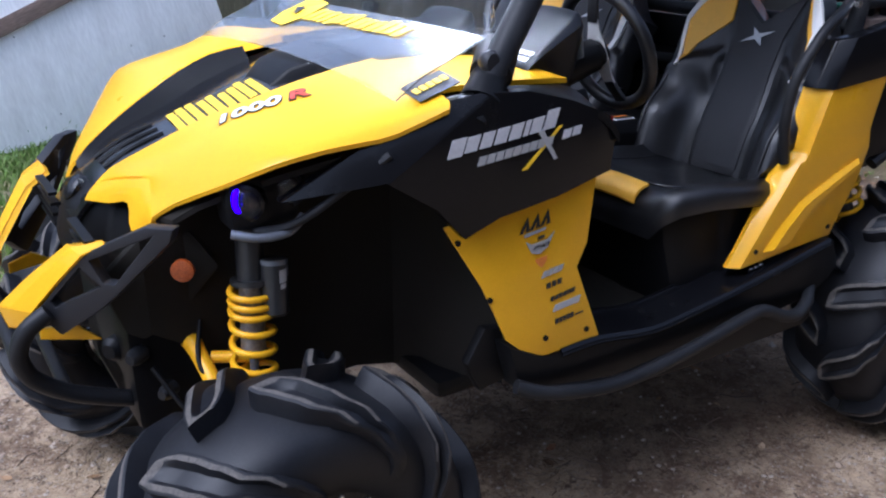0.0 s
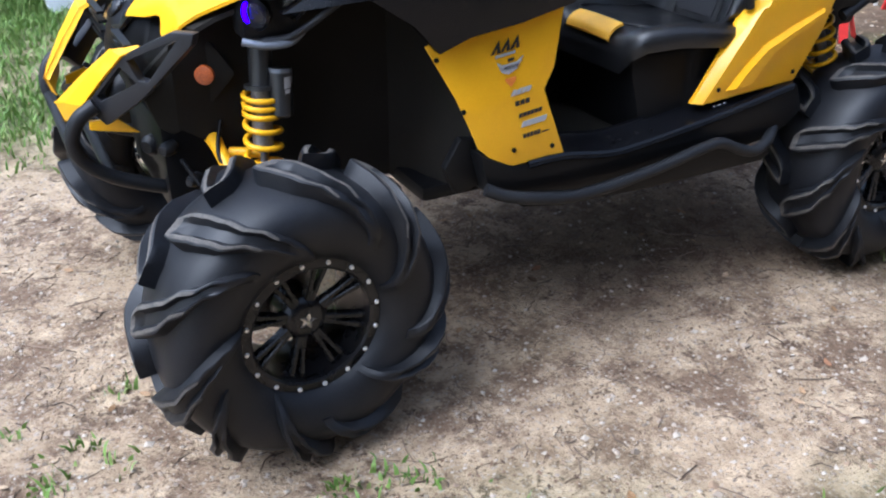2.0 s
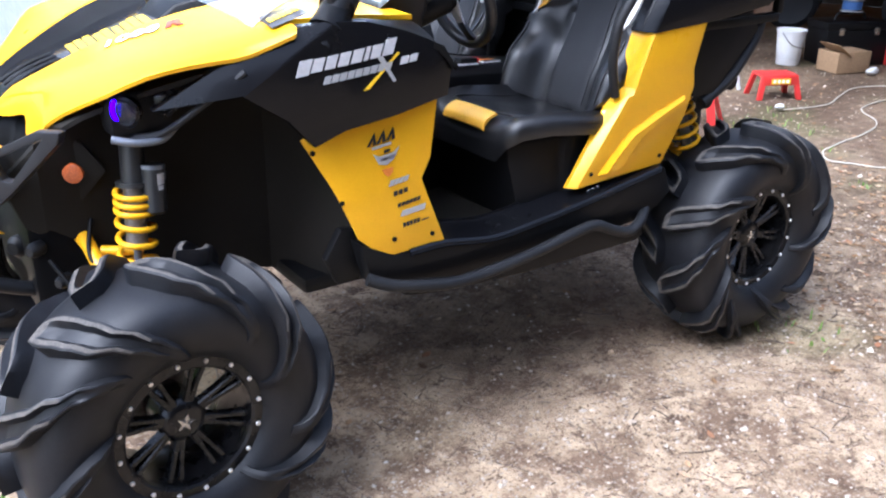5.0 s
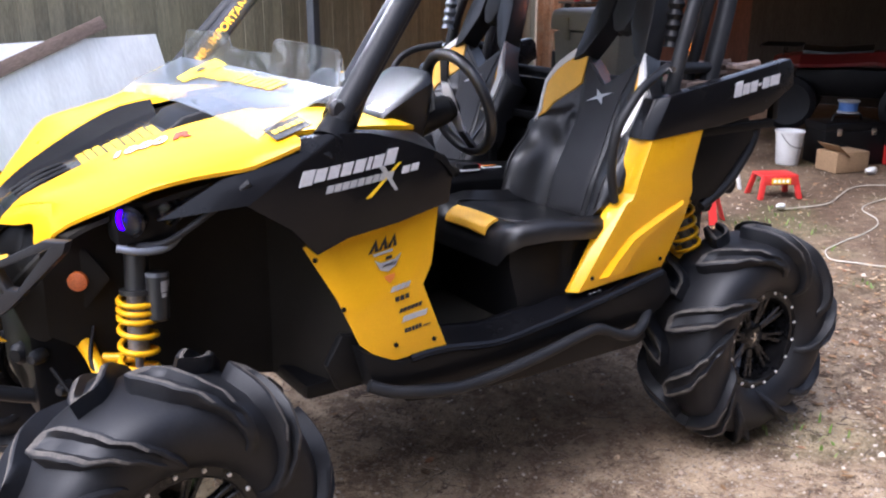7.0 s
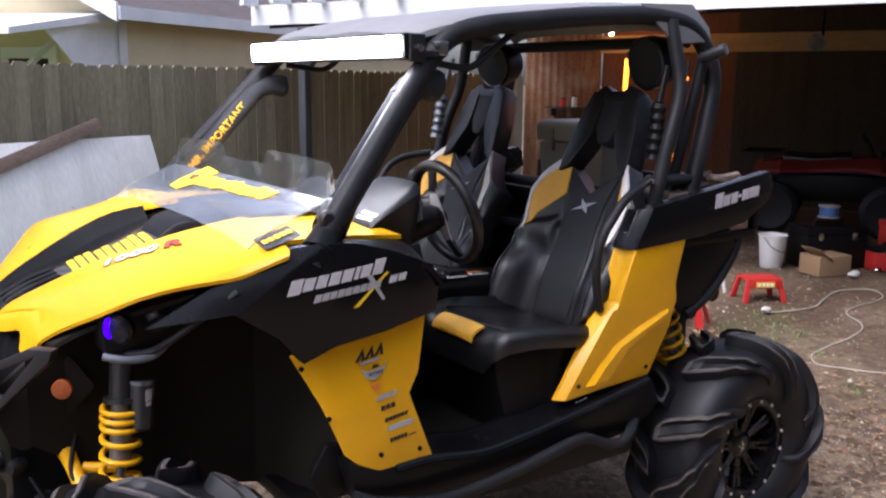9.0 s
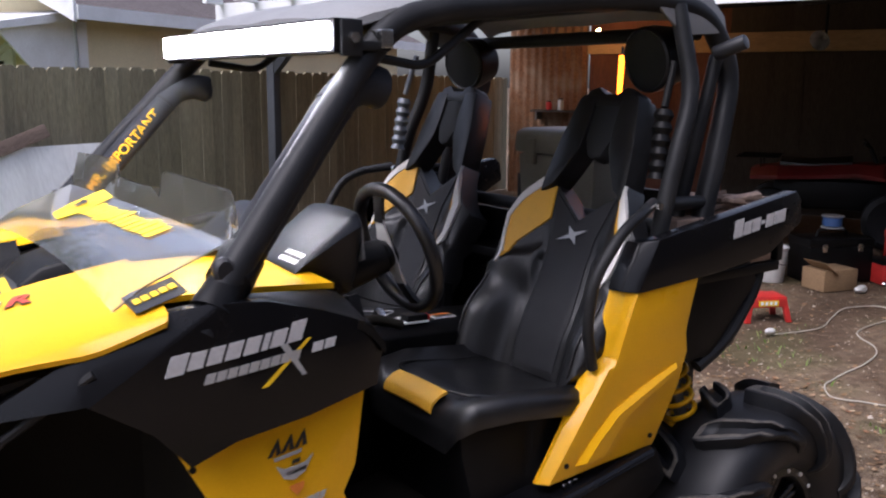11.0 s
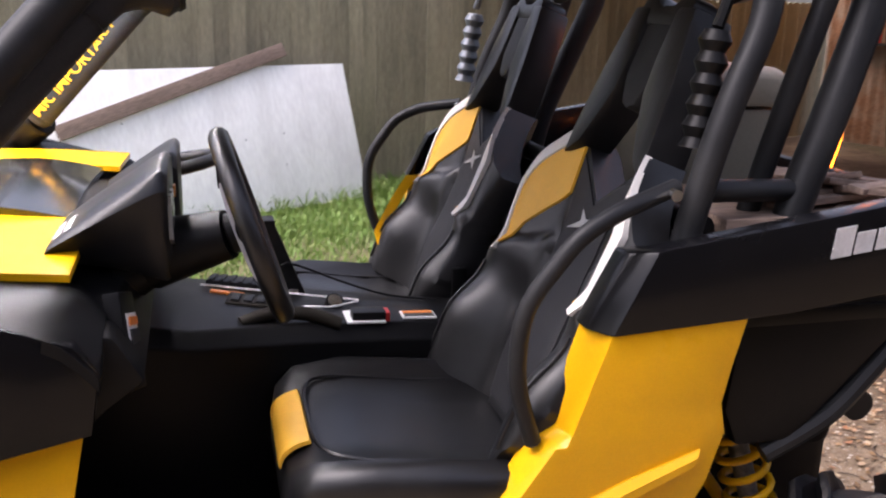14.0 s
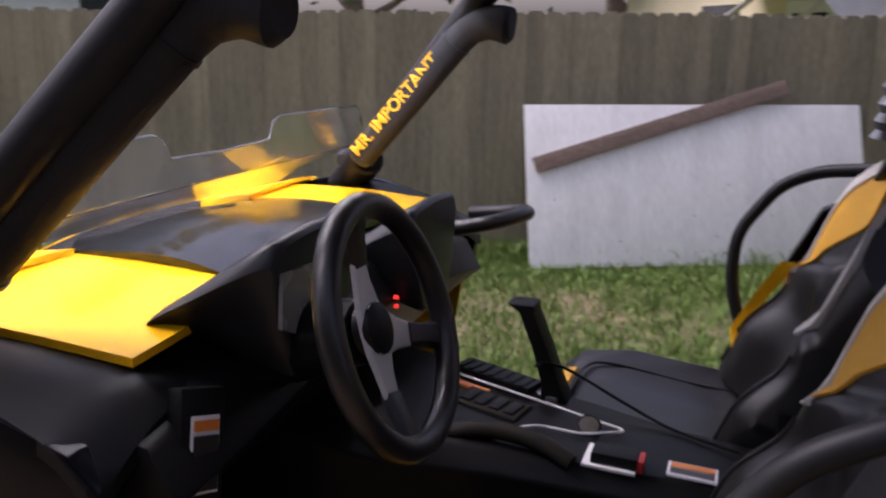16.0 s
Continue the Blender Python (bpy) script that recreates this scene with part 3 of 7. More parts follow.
# ---- things in and before the carport
def stool(m):
    s = thing("step_stool", "red plastic step stool with a yellow label on the ground", "stool", m.translation)
    bm = B()
    box(bm, (0, 0, 0.255), (0.42, 0.30, 0.03), m)
    part("top", bm, REDP, s, bevel=0.01)
    for sx in (-1, 1):
        for sy in (-1, 1):
            bm = B()
            loft(bm, [[m @ Vector((sx * (0.20 + e) + a, sy * (0.14 + e) + b, z)) for a, b in ((-0.03, -0.02), (0.03, -0.02), (0.03, 0.02), (-0.03, 0.02))] for z, e in ((0, 0.03), (0.25, -0.02))])
            part("leg", bm, REDP, s, bevel=0.005)
    bm = B()
    box(bm, (0, -0.155, 0.205), (0.40, 0.014, 0.09), m)
    part("apron", bm, REDP, s, bevel=0.004)
    bm = B()
    box(bm, (0, -0.165, 0.205), (0.22, 0.004, 0.06), m)
    lb_ = part("label", bm, DECALY, s, "yellow label", smooth=0)
    bm = B()
    for k in range(4):
        box(bm, (-0.075 + 0.05 * k, -0.1685, 0.205), (0.03, 0.002, 0.035), m)
    part("label_bars", bm, DECALW, lb_, smooth=0)


stool(pose(5.60, 1.68, 0, 0, 0, -28) @ Matrix.Scale(0.70, 4))

bk = thing("bucket", "white plastic bucket with cardboard scraps beside it", "bucket", (6.83, 2.43, 0))
bm = B()
lathe(bm, [(0.12, 0.0), (0.125, 0.005), (0.155, 0.36), (0.165, 0.362), (0.165, 0.385), (0.15, 0.385), (0.145, 0.36), (0.115, 0.02)], 24, Matrix.Translation((6.83, 2.43, 0)) @ Matrix.Scale(0.82, 4))
part("body", bm, PLASTW, bk, smooth=40)
bm = B()
tube(bm, spline([(6.83 - 0.131, 2.43, 0.295), (6.83 - 0.10, 2.35, 0.20), (6.83, 2.30, 0.165), (6.83 + 0.10, 2.35, 0.20), (6.83 + 0.131, 2.43, 0.295)], 6), 0.004, 6)
part("handle", bm, DIRTSTEEL, bk, smooth=60)


def toolbox(m, w, h, d, mat_, label, lid=None):
    t = thing("tool_box", label, "tool box", m.translation)
    bm = B()
    box(bm, (0, 0, h * 0.4), (w, d, h * 0.8), m)
    part("body", bm, mat_, t, bevel=0.012)
    bm = B()
    box(bm, (0, 0, h * 0.89), (w * 1.03, d * 1.03, h * 0.18), m)
    part("lid", bm, lid or mat_, t, bevel=0.012)
    bm = B()
    tube(bm, corner([m @ Vector((-w * 0.25, 0, h * 0.98)), m @ Vector((-w * 0.22, 0, h * 1.12)), m @ Vector((w * 0.22, 0, h * 1.12)), m @ Vector((w * 0.25, 0, h * 0.98))], 0.03), 0.012, 8)
    part("handle", bm, BLACK, t)
    for sx in (-0.28, 0.28):
        bm = B()
        box(bm, (sx * w, -d * 0.52, h * 0.78), (0.05, 0.015, 0.07), m)
        part("latch", bm, STEEL, t, bevel=0.003)


toolbox(pose(7.35, 2.20, 0, 0, 0, -25), 0.62, 0.40, 0.34, BLACK, "large black plastic tool box on the carport floor")
toolbox(pose(7.75, 1.75, 0, 0, 0, -30), 0.50, 0.22, 0.26, REDP, "low red tool box on the carport floor", BLACK)
toolbox(pose(8.25, 1.85, 0, 0, 0, -20), 0.52, 0.42, 0.32, REDP, "red tool chest on the carport floor")
# cable reel standing on the black box
reel = thing("cable_reel", "blue cable reel standing on a black tool box", "cable reel", (7.35, 2.20, 0.46))
bm = B()
mm = Matrix.Translation((7.35, 2.20, 0.465))
lathe(bm, [(0.10, 0), (0.10, 0.012), (0.06, 0.014), (0.06, 0.10), (0.10, 0.102), (0.10, 0.114)], 20, mm)
part("spool", bm, surface("grey_spool", (0.3, 0.3, 0.3), 0.5), reel)
bm = B()
lathe(bm, [(0.062, 0.016), (0.085, 0.02), (0.085, 0.094), (0.062, 0.098)], 20, mm, cap=False)
part("winding", bm, surface("blue_cord", (0.05, 0.12, 0.30), 0.5), reel)
# cardboard box, folded, by the bucket
bm = B()
box(bm, (0, 0, 0.09), (0.36, 0.26, 0.18), pose(7.0, 1.98, 0, 0, 0, -15))
box(bm, (0, 0, 0), (0.20, 0.26, 0.006), pose(6.86, 1.98, 0.20, 0, 35, -15))
tagged(part("cardboard_box", bm, surface("brown_cardboard", (0.30, 0.19, 0.10), 0.85, grain=60, bump=0.2), None, bevel=0.003), "small open brown cardboard box on the dirt floor", "cardboard box")
# small spilled things on the floor
for k, (x, y, mt_, lbl) in enumerate(((7.05, 1.72, PLASTW, "crumpled white plastic bag on the ground"), (7.45, 1.72, STEEL, "small silver tin can on the ground"), (5.26, 1.36, PLASTW, "white plug of an extension cord"), (7.95, 2.6, PLASTW, "white plastic jug on the floor"))):
    bm = B()
    bmesh.ops.create_icosphere(bm, subdivisions=2, radius=0.036 + 0.02 * (k == 0) + 0.05 * (k == 3), matrix=Matrix.Translation((x, y, 0.03)) @ Matrix.Diagonal((1.4, 0.8, 0.6 + 0.9 * (k == 3), 1)))
    for v in bm.verts:
        v.co += 0.014 * noise.noise_vector(v.co * 18)
    tagged(part("scrap", bm, mt_, None, smooth=30), lbl, "scrap")


# red jack stands just behind the rear wheel
def jack(x, y, rz):
    j = thing("jack_stand", "red steel jack stand on the ground", "jack stand", (x, y, 0), "jack stands")
    m = pose(x, y, 0, 0, 0, rz)
    for k in range(4):
        a = radians(45 + 90 * k)
        bm = B()
        loft(bm, [[m @ Vector((r * math.cos(a) + q * -math.sin(a) * w, r * math.sin(a) + q * math.cos(a) * w, z)) for q, z in ((-1, z0), (1, z0))] + [m @ Vector(((r - 0.012) * math.cos(a) + q * -math.sin(a) * w, (r - 0.012) * math.sin(a) + q * math.cos(a) * w, z0)) for q in (1, -1)] for r, w, z0 in ((0.14, 0.03, 0), (0.045, 0.028, 0.27))])
        part("leg", bm, REDP, j)
    bm = B()
    cyl(bm, m @ Vector((0, 0, 0.15)), m @ Vector((0, 0, 0.38)), 0.022, 12)
    box(bm, (0, 0, 0.39), (0.10, 0.05, 0.02), m)
    part("ratchet_post", bm, DIRTSTEEL, j)


jack(4.55, 1.48, 20)
# grey folding sawhorse leg beyond
saw = thing("sawhorse", "grey folding sawhorse standing on the dirt", "sawhorse", (5.45, 2.05, 0))
for d in (-0.13, 0.13):
    part("leg", tube(B(), [(5.45 + d, 2.05 - d * 0.5, 0), (5.45, 2.05, 0.62)], 0.016, 8), PLASTW, saw)
    part("leg", tube(B(), [(5.75 + d, 2.60 - d * 0.5, 0), (5.75, 2.60, 0.62)], 0.016, 8), PLASTW, saw)
bm = B()
box(bm, (0, 0, 0), (0.70, 0.07, 0.09), Matrix.Translation((5.60, 2.33, 0.64)) @ Matrix.Rotation(math.atan2(0.55, 0.30), 4, "Z"))
part("top_rail", bm, GREY, saw, bevel=0.004)

# red quad bike deep in the carport
quad = thing("quad_bike", "red quad bike parked in the dark carport", "quad bike", (9.3, 3.4, 0))
QM = pose(9.3, 3.4, 0, 0, 0, -60)
bm = B()
loft(bm, [[QM @ Vector((x, y * w, z + (h if abs(y) < 0.9 else 0))) for y in (-1, -0.6, 0, 0.6, 1)] for x, w, z, h in ((-0.85, 0.30, 0.72, 0.08), (-0.55, 0.46, 0.74, 0.10), (-0.25, 0.30, 0.74, 0.10), (0.25, 0.26, 0.78, 0.10), (0.5, 0.46, 0.76, 0.12), (0.85, 0.34, 0.70, 0.10))], cap=False, closed=False)
ret = bmesh.ops.extrude_face_region(bm, geom=bm.faces[:])
for v in ret["geom"]:
    if isinstance(v, bmesh.types.BMVert):
        v.co.z -= 0.04
part("bodywork", bm, surface("dusty_dark_red_plastic", (0.16, 0.014, 0.012), 0.5, grain=150, grain_amt=0.15, stain=5, stain_amt=0.3, bump=0.05), quad, bevel=0.004)
bm = B()
loft(bm, [[QM @ Vector((x, y * 0.16, z + (0.06 if y == 0 else 0))) for y in (-1, 0, 1)] + [QM @ Vector((x, y * 0.16, z - 0.08)) for y in (1, -1)] for x, z in ((-0.55, 0.88), (-0.2, 0.86), (0.2, 0.90))])
part("saddle", bm, VINYL, quad, bevel=0.02)
bm = B()
tube(bm, [QM @ Vector((0.30, -0.38, 1.12)), QM @ Vector((0.36, -0.1, 1.06)), QM @ Vector((0.36, 0.1, 1.06)), QM @ Vector((0.30, 0.38, 1.12))], 0.016, 8)
tube(bm, [QM @ Vector((0.36, 0, 1.06)), QM @ Vector((0.50, 0, 0.75))], 0.025, 8)
part("handlebar", bm, BLACK, quad)
for x in (-0.75, 0.75):
    bm = B()
    for k in range(5):
        tube(bm, [QM @ Vector((x - 0.25, -0.3 + 0.15 * k, 0.93)), QM @ Vector((x + 0.2, -0.3 + 0.15 * k, 0.93))], 0.010, 6)
    tube(bm, [QM @ Vector((x - 0.25, -0.33, 0.925)), QM @ Vector((x - 0.25, 0.33, 0.925))], 0.012, 6)
    tube(bm, [QM @ Vector((x, -0.2, 0.80)), QM @ Vector((x, -0.2, 0.93))], 0.010, 6)
    tube(bm, [QM @ Vector((x, 0.2, 0.80)), QM @ Vector((x, 0.2, 0.93))], 0.010, 6)
    part("rack", bm, BLACK, quad)
bm = B()
box(bm, (0, 0, 0.52), (1.2, 0.34, 0.32), QM)
part("engine", bm, BLACK, quad, bevel=0.03)
for x in (-0.62, 0.62):
    for y in (-0.42, 0.42):
        bm = B()
        lathe(bm, [(0.13, -0.1), (0.24, -0.12), (0.30, -0.09), (0.30, 0.09), (0.24, 0.12), (0.13, 0.1)], 24, QM @ Matrix.Translation((x, y, 0.30)) @ Matrix.Rotation(radians(90), 4, "X"))
        part("wheel", bm, RUBBER, quad)

# small shelf with jars on the corrugated wall
shelf = thing("wall_shelf", "narrow wooden shelf fixed to the carport's back wall", "shelf", yard(BX - 0.15, -0.7, 1.30))
bm = B()
yb(bm, BX - 0.26, BX - 0.04, -1.3, -0.15, 1.30, 1.33)
part("board", bm, DARKW, shelf)
for y in (-1.2, -0.25):
    part("bracket", yb(B(), BX - 0.22, BX - 0.04, y, y + 0.03, 1.18, 1.30), DIRTSTEEL, shelf)
for k, (y, h, mt_) in enumerate(((-0.42, 0.14, REDP), (-0.62, 0.18, PLASTW), (-1.05, 0.12, COOLERM))):
    jr = thing("jar", "small plastic jar on the wall shelf", "jar", yard(BX - 0.15, y, 1.33), "jars on the shelf")
    bm = B()
    lathe(bm, [(0.04, 0), (0.045, 0.01), (0.045, h * 0.8), (0.03, h * 0.9)], 14, Matrix.Translation(yard(BX - 0.15, y, 1.33)))
    part("body", bm, mt_, jr)
    bm = B()
    lathe(bm, [(0.034, h * 0.88), (0.034, h)], 14, Matrix.Translation(yard(BX - 0.15, y, 1.33)))
    part("lid", bm, BLACK, jr)

# bare bulbs under the carport roof
for x, y, z in ((5.0, -1.49, 2.44), (4.5, -1.92, 2.60)):
    lb2 = thing("bulb_lamp", "bare warm light bulb, lit, hanging under the carport roof", "lamp", yard(x, y, z + 0.1), "bare bulbs")
    bm = B()
    lathe(bm, [(0.012, 0.05), (0.03, 0.02), (0.035, -0.01), (0.022, -0.04), (0.004, -0.048)], 16, Matrix.Translation(yard(x, y, z)))
    part("bulb", bm, BULB, lb2, smooth=60)
    bm = B()
    lathe(bm, [(0.02, 0.045), (0.022, 0.10), (0.01, 0.11)], 12, Matrix.Translation(yard(x, y, z)))
    tube(bm, [yard(x, y, z + 0.10), yard(x, y, z + 0.26)], 0.006, 6)
    part("socket", bm, BLACK, lb2)
# work lamp on the beam
wl_ = thing("work_lamp", "unlit clamp work lamp hanging on the carport beam", "lamp", yard(1.2, -5.2, 2.09))
bm = B()
lathe(bm, [(0.02, 0), (0.03, 0.03), (0.08, 0.11), (0.085, 0.115), (0.075, 0.112), (0.02, 0.02)], 18, axis(yard(1.2, -5.2, 2.12), yard(0.6, -5.05, 1.9)))
part("shade", bm, DIRTSTEEL, wl_, smooth=50)
bm = B()
tube(bm, [yard(1.2, -5.2, 2.12), yard(1.2, -5.2, 2.50)], 0.012, 8)
part("stem", bm, BLACK, wl_)

# extension cord and rope on the ground
crd = spline([(x, y, 0.010) for x, y in ((5.28, 1.35), (5.59, 1.27), (5.80, 1.28), (6.06, 1.38), (6.42, 1.48), (6.70, 1.35), (6.45, 1.12), (5.83, 1.05), (5.57, 0.78), (5.34, 0.66), (5.03, 0.60), (4.71, 0.56), (4.54, 0.51), (4.41, 0.39), (4.47, 0.26), (4.62, 0.07), (5.1, -0.2), (6.0, -0.35), (7.2, -0.2))], 8)
bm = B()
tube(bm, [(p.x, p.y, max(p.z, 0.006) + max(height_at(p.x, p.y), -0.004)) for p in crd], 0.0045, 6)
tagged(part("extension_cord", bm, surface("pale_cord", (0.50, 0.46, 0.38), 0.6, grain=80, bump=0), None, smooth=60), "pale extension cord lying in loose loops on the dirt", "cord")

# unseen dark wall added behind the viewer to keep light off the flank
setting("wall_south", box(B(), (5.0, -4.7, 2.2), (16.0, 0.2, 4.4)), DARKW, "unseen dark wall added to keep light off the buggy's flank", "wall", smooth=0)

# ---- loose ground cover
def scatter_stuff(name, count, make, material, label, category, seed):
    random.seed(seed)
    V, F = [], []
    k = 0
    while k < count:
        vs_, fs_ = make()
        if vs_ is None:
            continue
        o = len(V)
        V.extend(vs_)
        F.extend([tuple(i + o for i in f) for f in fs_])
        k += 1
    me = bpy.data.meshes.new(name)
    me.from_pydata(V, [], F)
    return tagged(link(name, me, material, smooth=0), label, category, kind="stuff")


def island(name, cols, rough=0.85, trans=0.0):
    """A material that varies from piece to piece of one mesh."""
    m = bpy.data.materials.new(name)
    m.use_nodes = True
    n, l = m.node_tree.nodes, m.node_tree.links
    g = n.new("ShaderNodeNewGeometry")
    r = n.new("ShaderNodeValToRGB")
    while len(r.color_ramp.elements) < len(cols):
        r.color_ramp.elements.new(0.5)
    for i, c in enumerate(cols):
        r.color_ramp.elements[i].position = i / (len(cols) - 1)
        r.color_ramp.elements[i].color = (*c, 1)
    l.new(g.outputs["Random Per Island"], r.inputs["Fac"])
    b = n["Principled BSDF"]
    l.new(r.outputs[0], b.inputs["Base Color"])
    b.inputs["Roughness"].default_value = rough
    if trans:
        b.inputs["Subsurface Weight"].default_value = 0.0
    return m


def where(r=1.0):
    u = random.random()
    if u < 0.62:
        return random.uniform(-2.0, 3.8), random.uniform(-2.4, 1.6)
    if u < 0.85:
        return random.uniform(2.0, 8.5), random.uniform(-1.8, 3.4)
    return random.uniform(-3.5, 6), random.uniform(-3, 6)


def pebble():
    x, y = where()
    if green_at(x, y) > 0.6:
        return None, None
    if -0.1 < x < 2.3 and -0.75 < y < 0.9 and random.random() < 0.75:
        return None, None
    r = 0.0028 + 0.0070 * random.random() ** 2.6 + (0.010 if random.random() < 0.008 else 0)
    z = height_at(x, y) + r * 0.15
    a = random.random() * 6.28
    vs_ = []
    for dx, dy, dz in ((1, 0, 0), (0, 1, 0), (-1, 0, 0), (0, -1, 0), (0.3, 0.2, 0.8), (0, 0, -0.6), (0.6, 0.6, 0.45), (-0.6, 0.5, 0.4)):
        j = r * random.uniform(0.75, 1.15)
        vs_.append((x + j * (dx * math.cos(a) - dy * math.sin(a)) * 1.2, y + j * (dx * math.sin(a) + dy * math.cos(a)), z + j * dz))
    return vs_, [(0, 6, 4), (6, 1, 4), (1, 7, 4), (7, 2, 4), (2, 3, 4), (3, 0, 4), (0, 1, 6), (1, 2, 7), (1, 0, 5), (2, 1, 5), (3, 2, 5), (0, 3, 5)]


scatter_stuff("gravel", 24000, pebble, island("mixed_gravel", [(0.16, 0.12, 0.085), (0.30, 0.235, 0.175), (0.42, 0.35, 0.275), (0.46, 0.39, 0.31), (0.26, 0.17, 0.10), (0.50, 0.44, 0.36)]), "small mixed pebbles strewn over the dirt", "gravel", 7)


def twig():
    x, y = where()
    L, w, a = 0.008 + 0.05 * random.random() ** 2.2, 0.0009 + 0.0014 * random.random(), random.random() * 6.28
    z = height_at(x, y) + 0.004
    c, s = math.cos(a), math.sin(a)
    b = random.uniform(-0.5, 0.5) * L
    pts = [(-L, 0), (0, b), (L, 0)]
    vs_ = []
    for px, py in pts:
        for oy, oz in ((-w, 0), (w, 0), (0, 1.6 * w)):
            vs_.append((x + px * c - (py + oy) * s, y + px * s + (py + oy) * c, z + oz))
    fs_ = []
    for i in (0, 3):
        for j in range(3):
            fs_.append((i + j, i + (j + 1) % 3, i + 3 + (j + 1) % 3, i + 3 + j))
    return vs_, fs_


scatter_stuff("twigs", 5200, twig, island("dark_twigs", [(0.06, 0.042, 0.03), (0.13, 0.09, 0.06), (0.22, 0.15, 0.10)]), "dry twigs and pine needles strewn over the dirt", "twigs", 8)


def leaf():
    u = random.random()
    if u < 0.55:
        x, y = random.uniform(2.4, 4.6), random.uniform(-1.4, 1.6)
    elif u < 0.85:
        x, y = random.uniform(3.5, 9), random.uniform(-0.5, 3.6)
    else:
        x, y = random.uniform(-2.5, 4), random.uniform(-2.2, 4)
    r, a = random.uniform(0.009, 0.026), random.random() * 6.28
    z = height_at(x, y) + 0.005
    c, s = math.cos(a), math.sin(a)
    curl = random.uniform(0.05, 0.35) * r
    tilt = random.uniform(-0.3, 0.3)
    vs_ = []
    for px, py, pz in ((-1, 0, 0.6), (-0.45, -0.42, 0.1), (-0.45, 0, 0.0), (-0.45, 0.42, 0.3), (0.3, -0.48, 0.3), (0.3, 0, 0.0), (0.3, 0.48, 0.7), (1, 0, 0.8)):
        vs_.append((x + r * (px * c - py * s), y + r * (px * s + py * c), z + curl * pz + 0.3 * r * tilt * py + 0.004 * random.random()))
    return vs_, [(0, 1, 2), (0, 2, 3), (1, 4, 5, 2), (2, 5, 6, 3), (4, 7, 5), (5, 7, 6)]


def litter():
    x, y = where()
    if green_at(x, y) > 0.5:
        return None, None
    if noise.noise(Vector((x * 1.7, y * 1.7, 2.0))) + 0.5 * noise.noise(Vector((x * 5, y * 5, 2.0))) < 0.05 * random.random():
        return None, None
    r, a = random.uniform(0.004, 0.011), random.random() * 6.28
    z = height_at(x, y) + 0.003
    c, s = math.cos(a) * r, math.sin(a) * r
    k = random.uniform(0.25, 0.6)
    return [(x - c, y - s, z), (x + s * k, y - c * k, z + 0.2 * r), (x + c, y + s, z + 0.5 * r * random.random()), (x - s * k, y + c * k, z + 0.3 * r)], [(0, 1, 2, 3)]


scatter_stuff("leaf_litter", 16000, litter, island("brown_litter", [(0.06, 0.038, 0.022), (0.14, 0.085, 0.05), (0.22, 0.14, 0.085), (0.10, 0.06, 0.035)]), "small brown leaf litter and bark on the dirt", "litter", 12)
scatter_stuff("fallen_leaves", 3200, leaf, island("dry_leaves", [(0.08, 0.045, 0.02), (0.20, 0.11, 0.045), (0.33, 0.20, 0.10), (0.42, 0.32, 0.20), (0.26, 0.10, 0.04)]), "dry brown fallen leaves on the dirt", "leaves", 9)


TUFTS = ((-0.50, -0.54), (-0.60, -0.45), (0.09, -0.95), (0.0, -0.93), (-0.42, -0.22), (-0.68, -0.56), (-0.3, -0.9), (0.2, -1.0), (-0.75, -0.3))


def blade():
    u = random.random()
    if u < 0.70:
        q = yard(random.uniform(-7.5, 0.2), random.uniform(-3.6, 0.44))
        x, y = q.x, q.y
    elif u < 0.80:
        x, y = random.uniform(-4.5, -0.8), random.uniform(0.2, 6)
    elif u < 0.8016:
        c0 = random.choice(TUFTS)
        x, y = random.gauss(c0[0], 0.035), random.gauss(c0[1], 0.03)
    else:
        x, y = random.uniform(-1.6, 6.0), random.uniform(-2.4, 2.2)
    g = green_at(x, y)
    if not 0.80 <= u < 0.8016 and random.random() > g * 1.2 - 0.04:
        return None, None
    q = YARD.inverted() @ Vector((x, y, 0))
    tall = 0.035 + 0.05 * random.random() + (0.10 * random.random() if q.y > -0.15 else 0)
    if u >= 0.80:
        tall *= 0.6
    w, a = random.uniform(0.003, 0.008), random.random() * 6.28
    lean = tall * random.uniform(0.2, 0.9)
    z = height_at(x, y) - 0.004
    c, s, b = math.cos(a), math.sin(a), random.random() * 6.28
    dx, dy = math.cos(b) * lean, math.sin(b) * lean
    return [(x - c * w, y - s * w, z), (x + c * w, y + s * w, z), (x + c * w * 0.8 + dx * 0.4, y + s * w * 0.8 + dy * 0.4, z + tall * 0.65), (x - c * w * 0.8 + dx * 0.4, y - s * w * 0.8 + dy * 0.4, z + tall * 0.65), (x + dx, y + dy, z + tall)], [(0, 1, 2, 3), (3, 2, 4)]


scatter_stuff("grass", 42000, blade, island("grass_blades", [(0.09, 0.17, 0.025), (0.14, 0.24, 0.04), (0.20, 0.29, 0.06), (0.13, 0.23, 0.04), (0.25, 0.28, 0.09)], 0.6), "short green grass and weeds along the fence", "grass", 10)


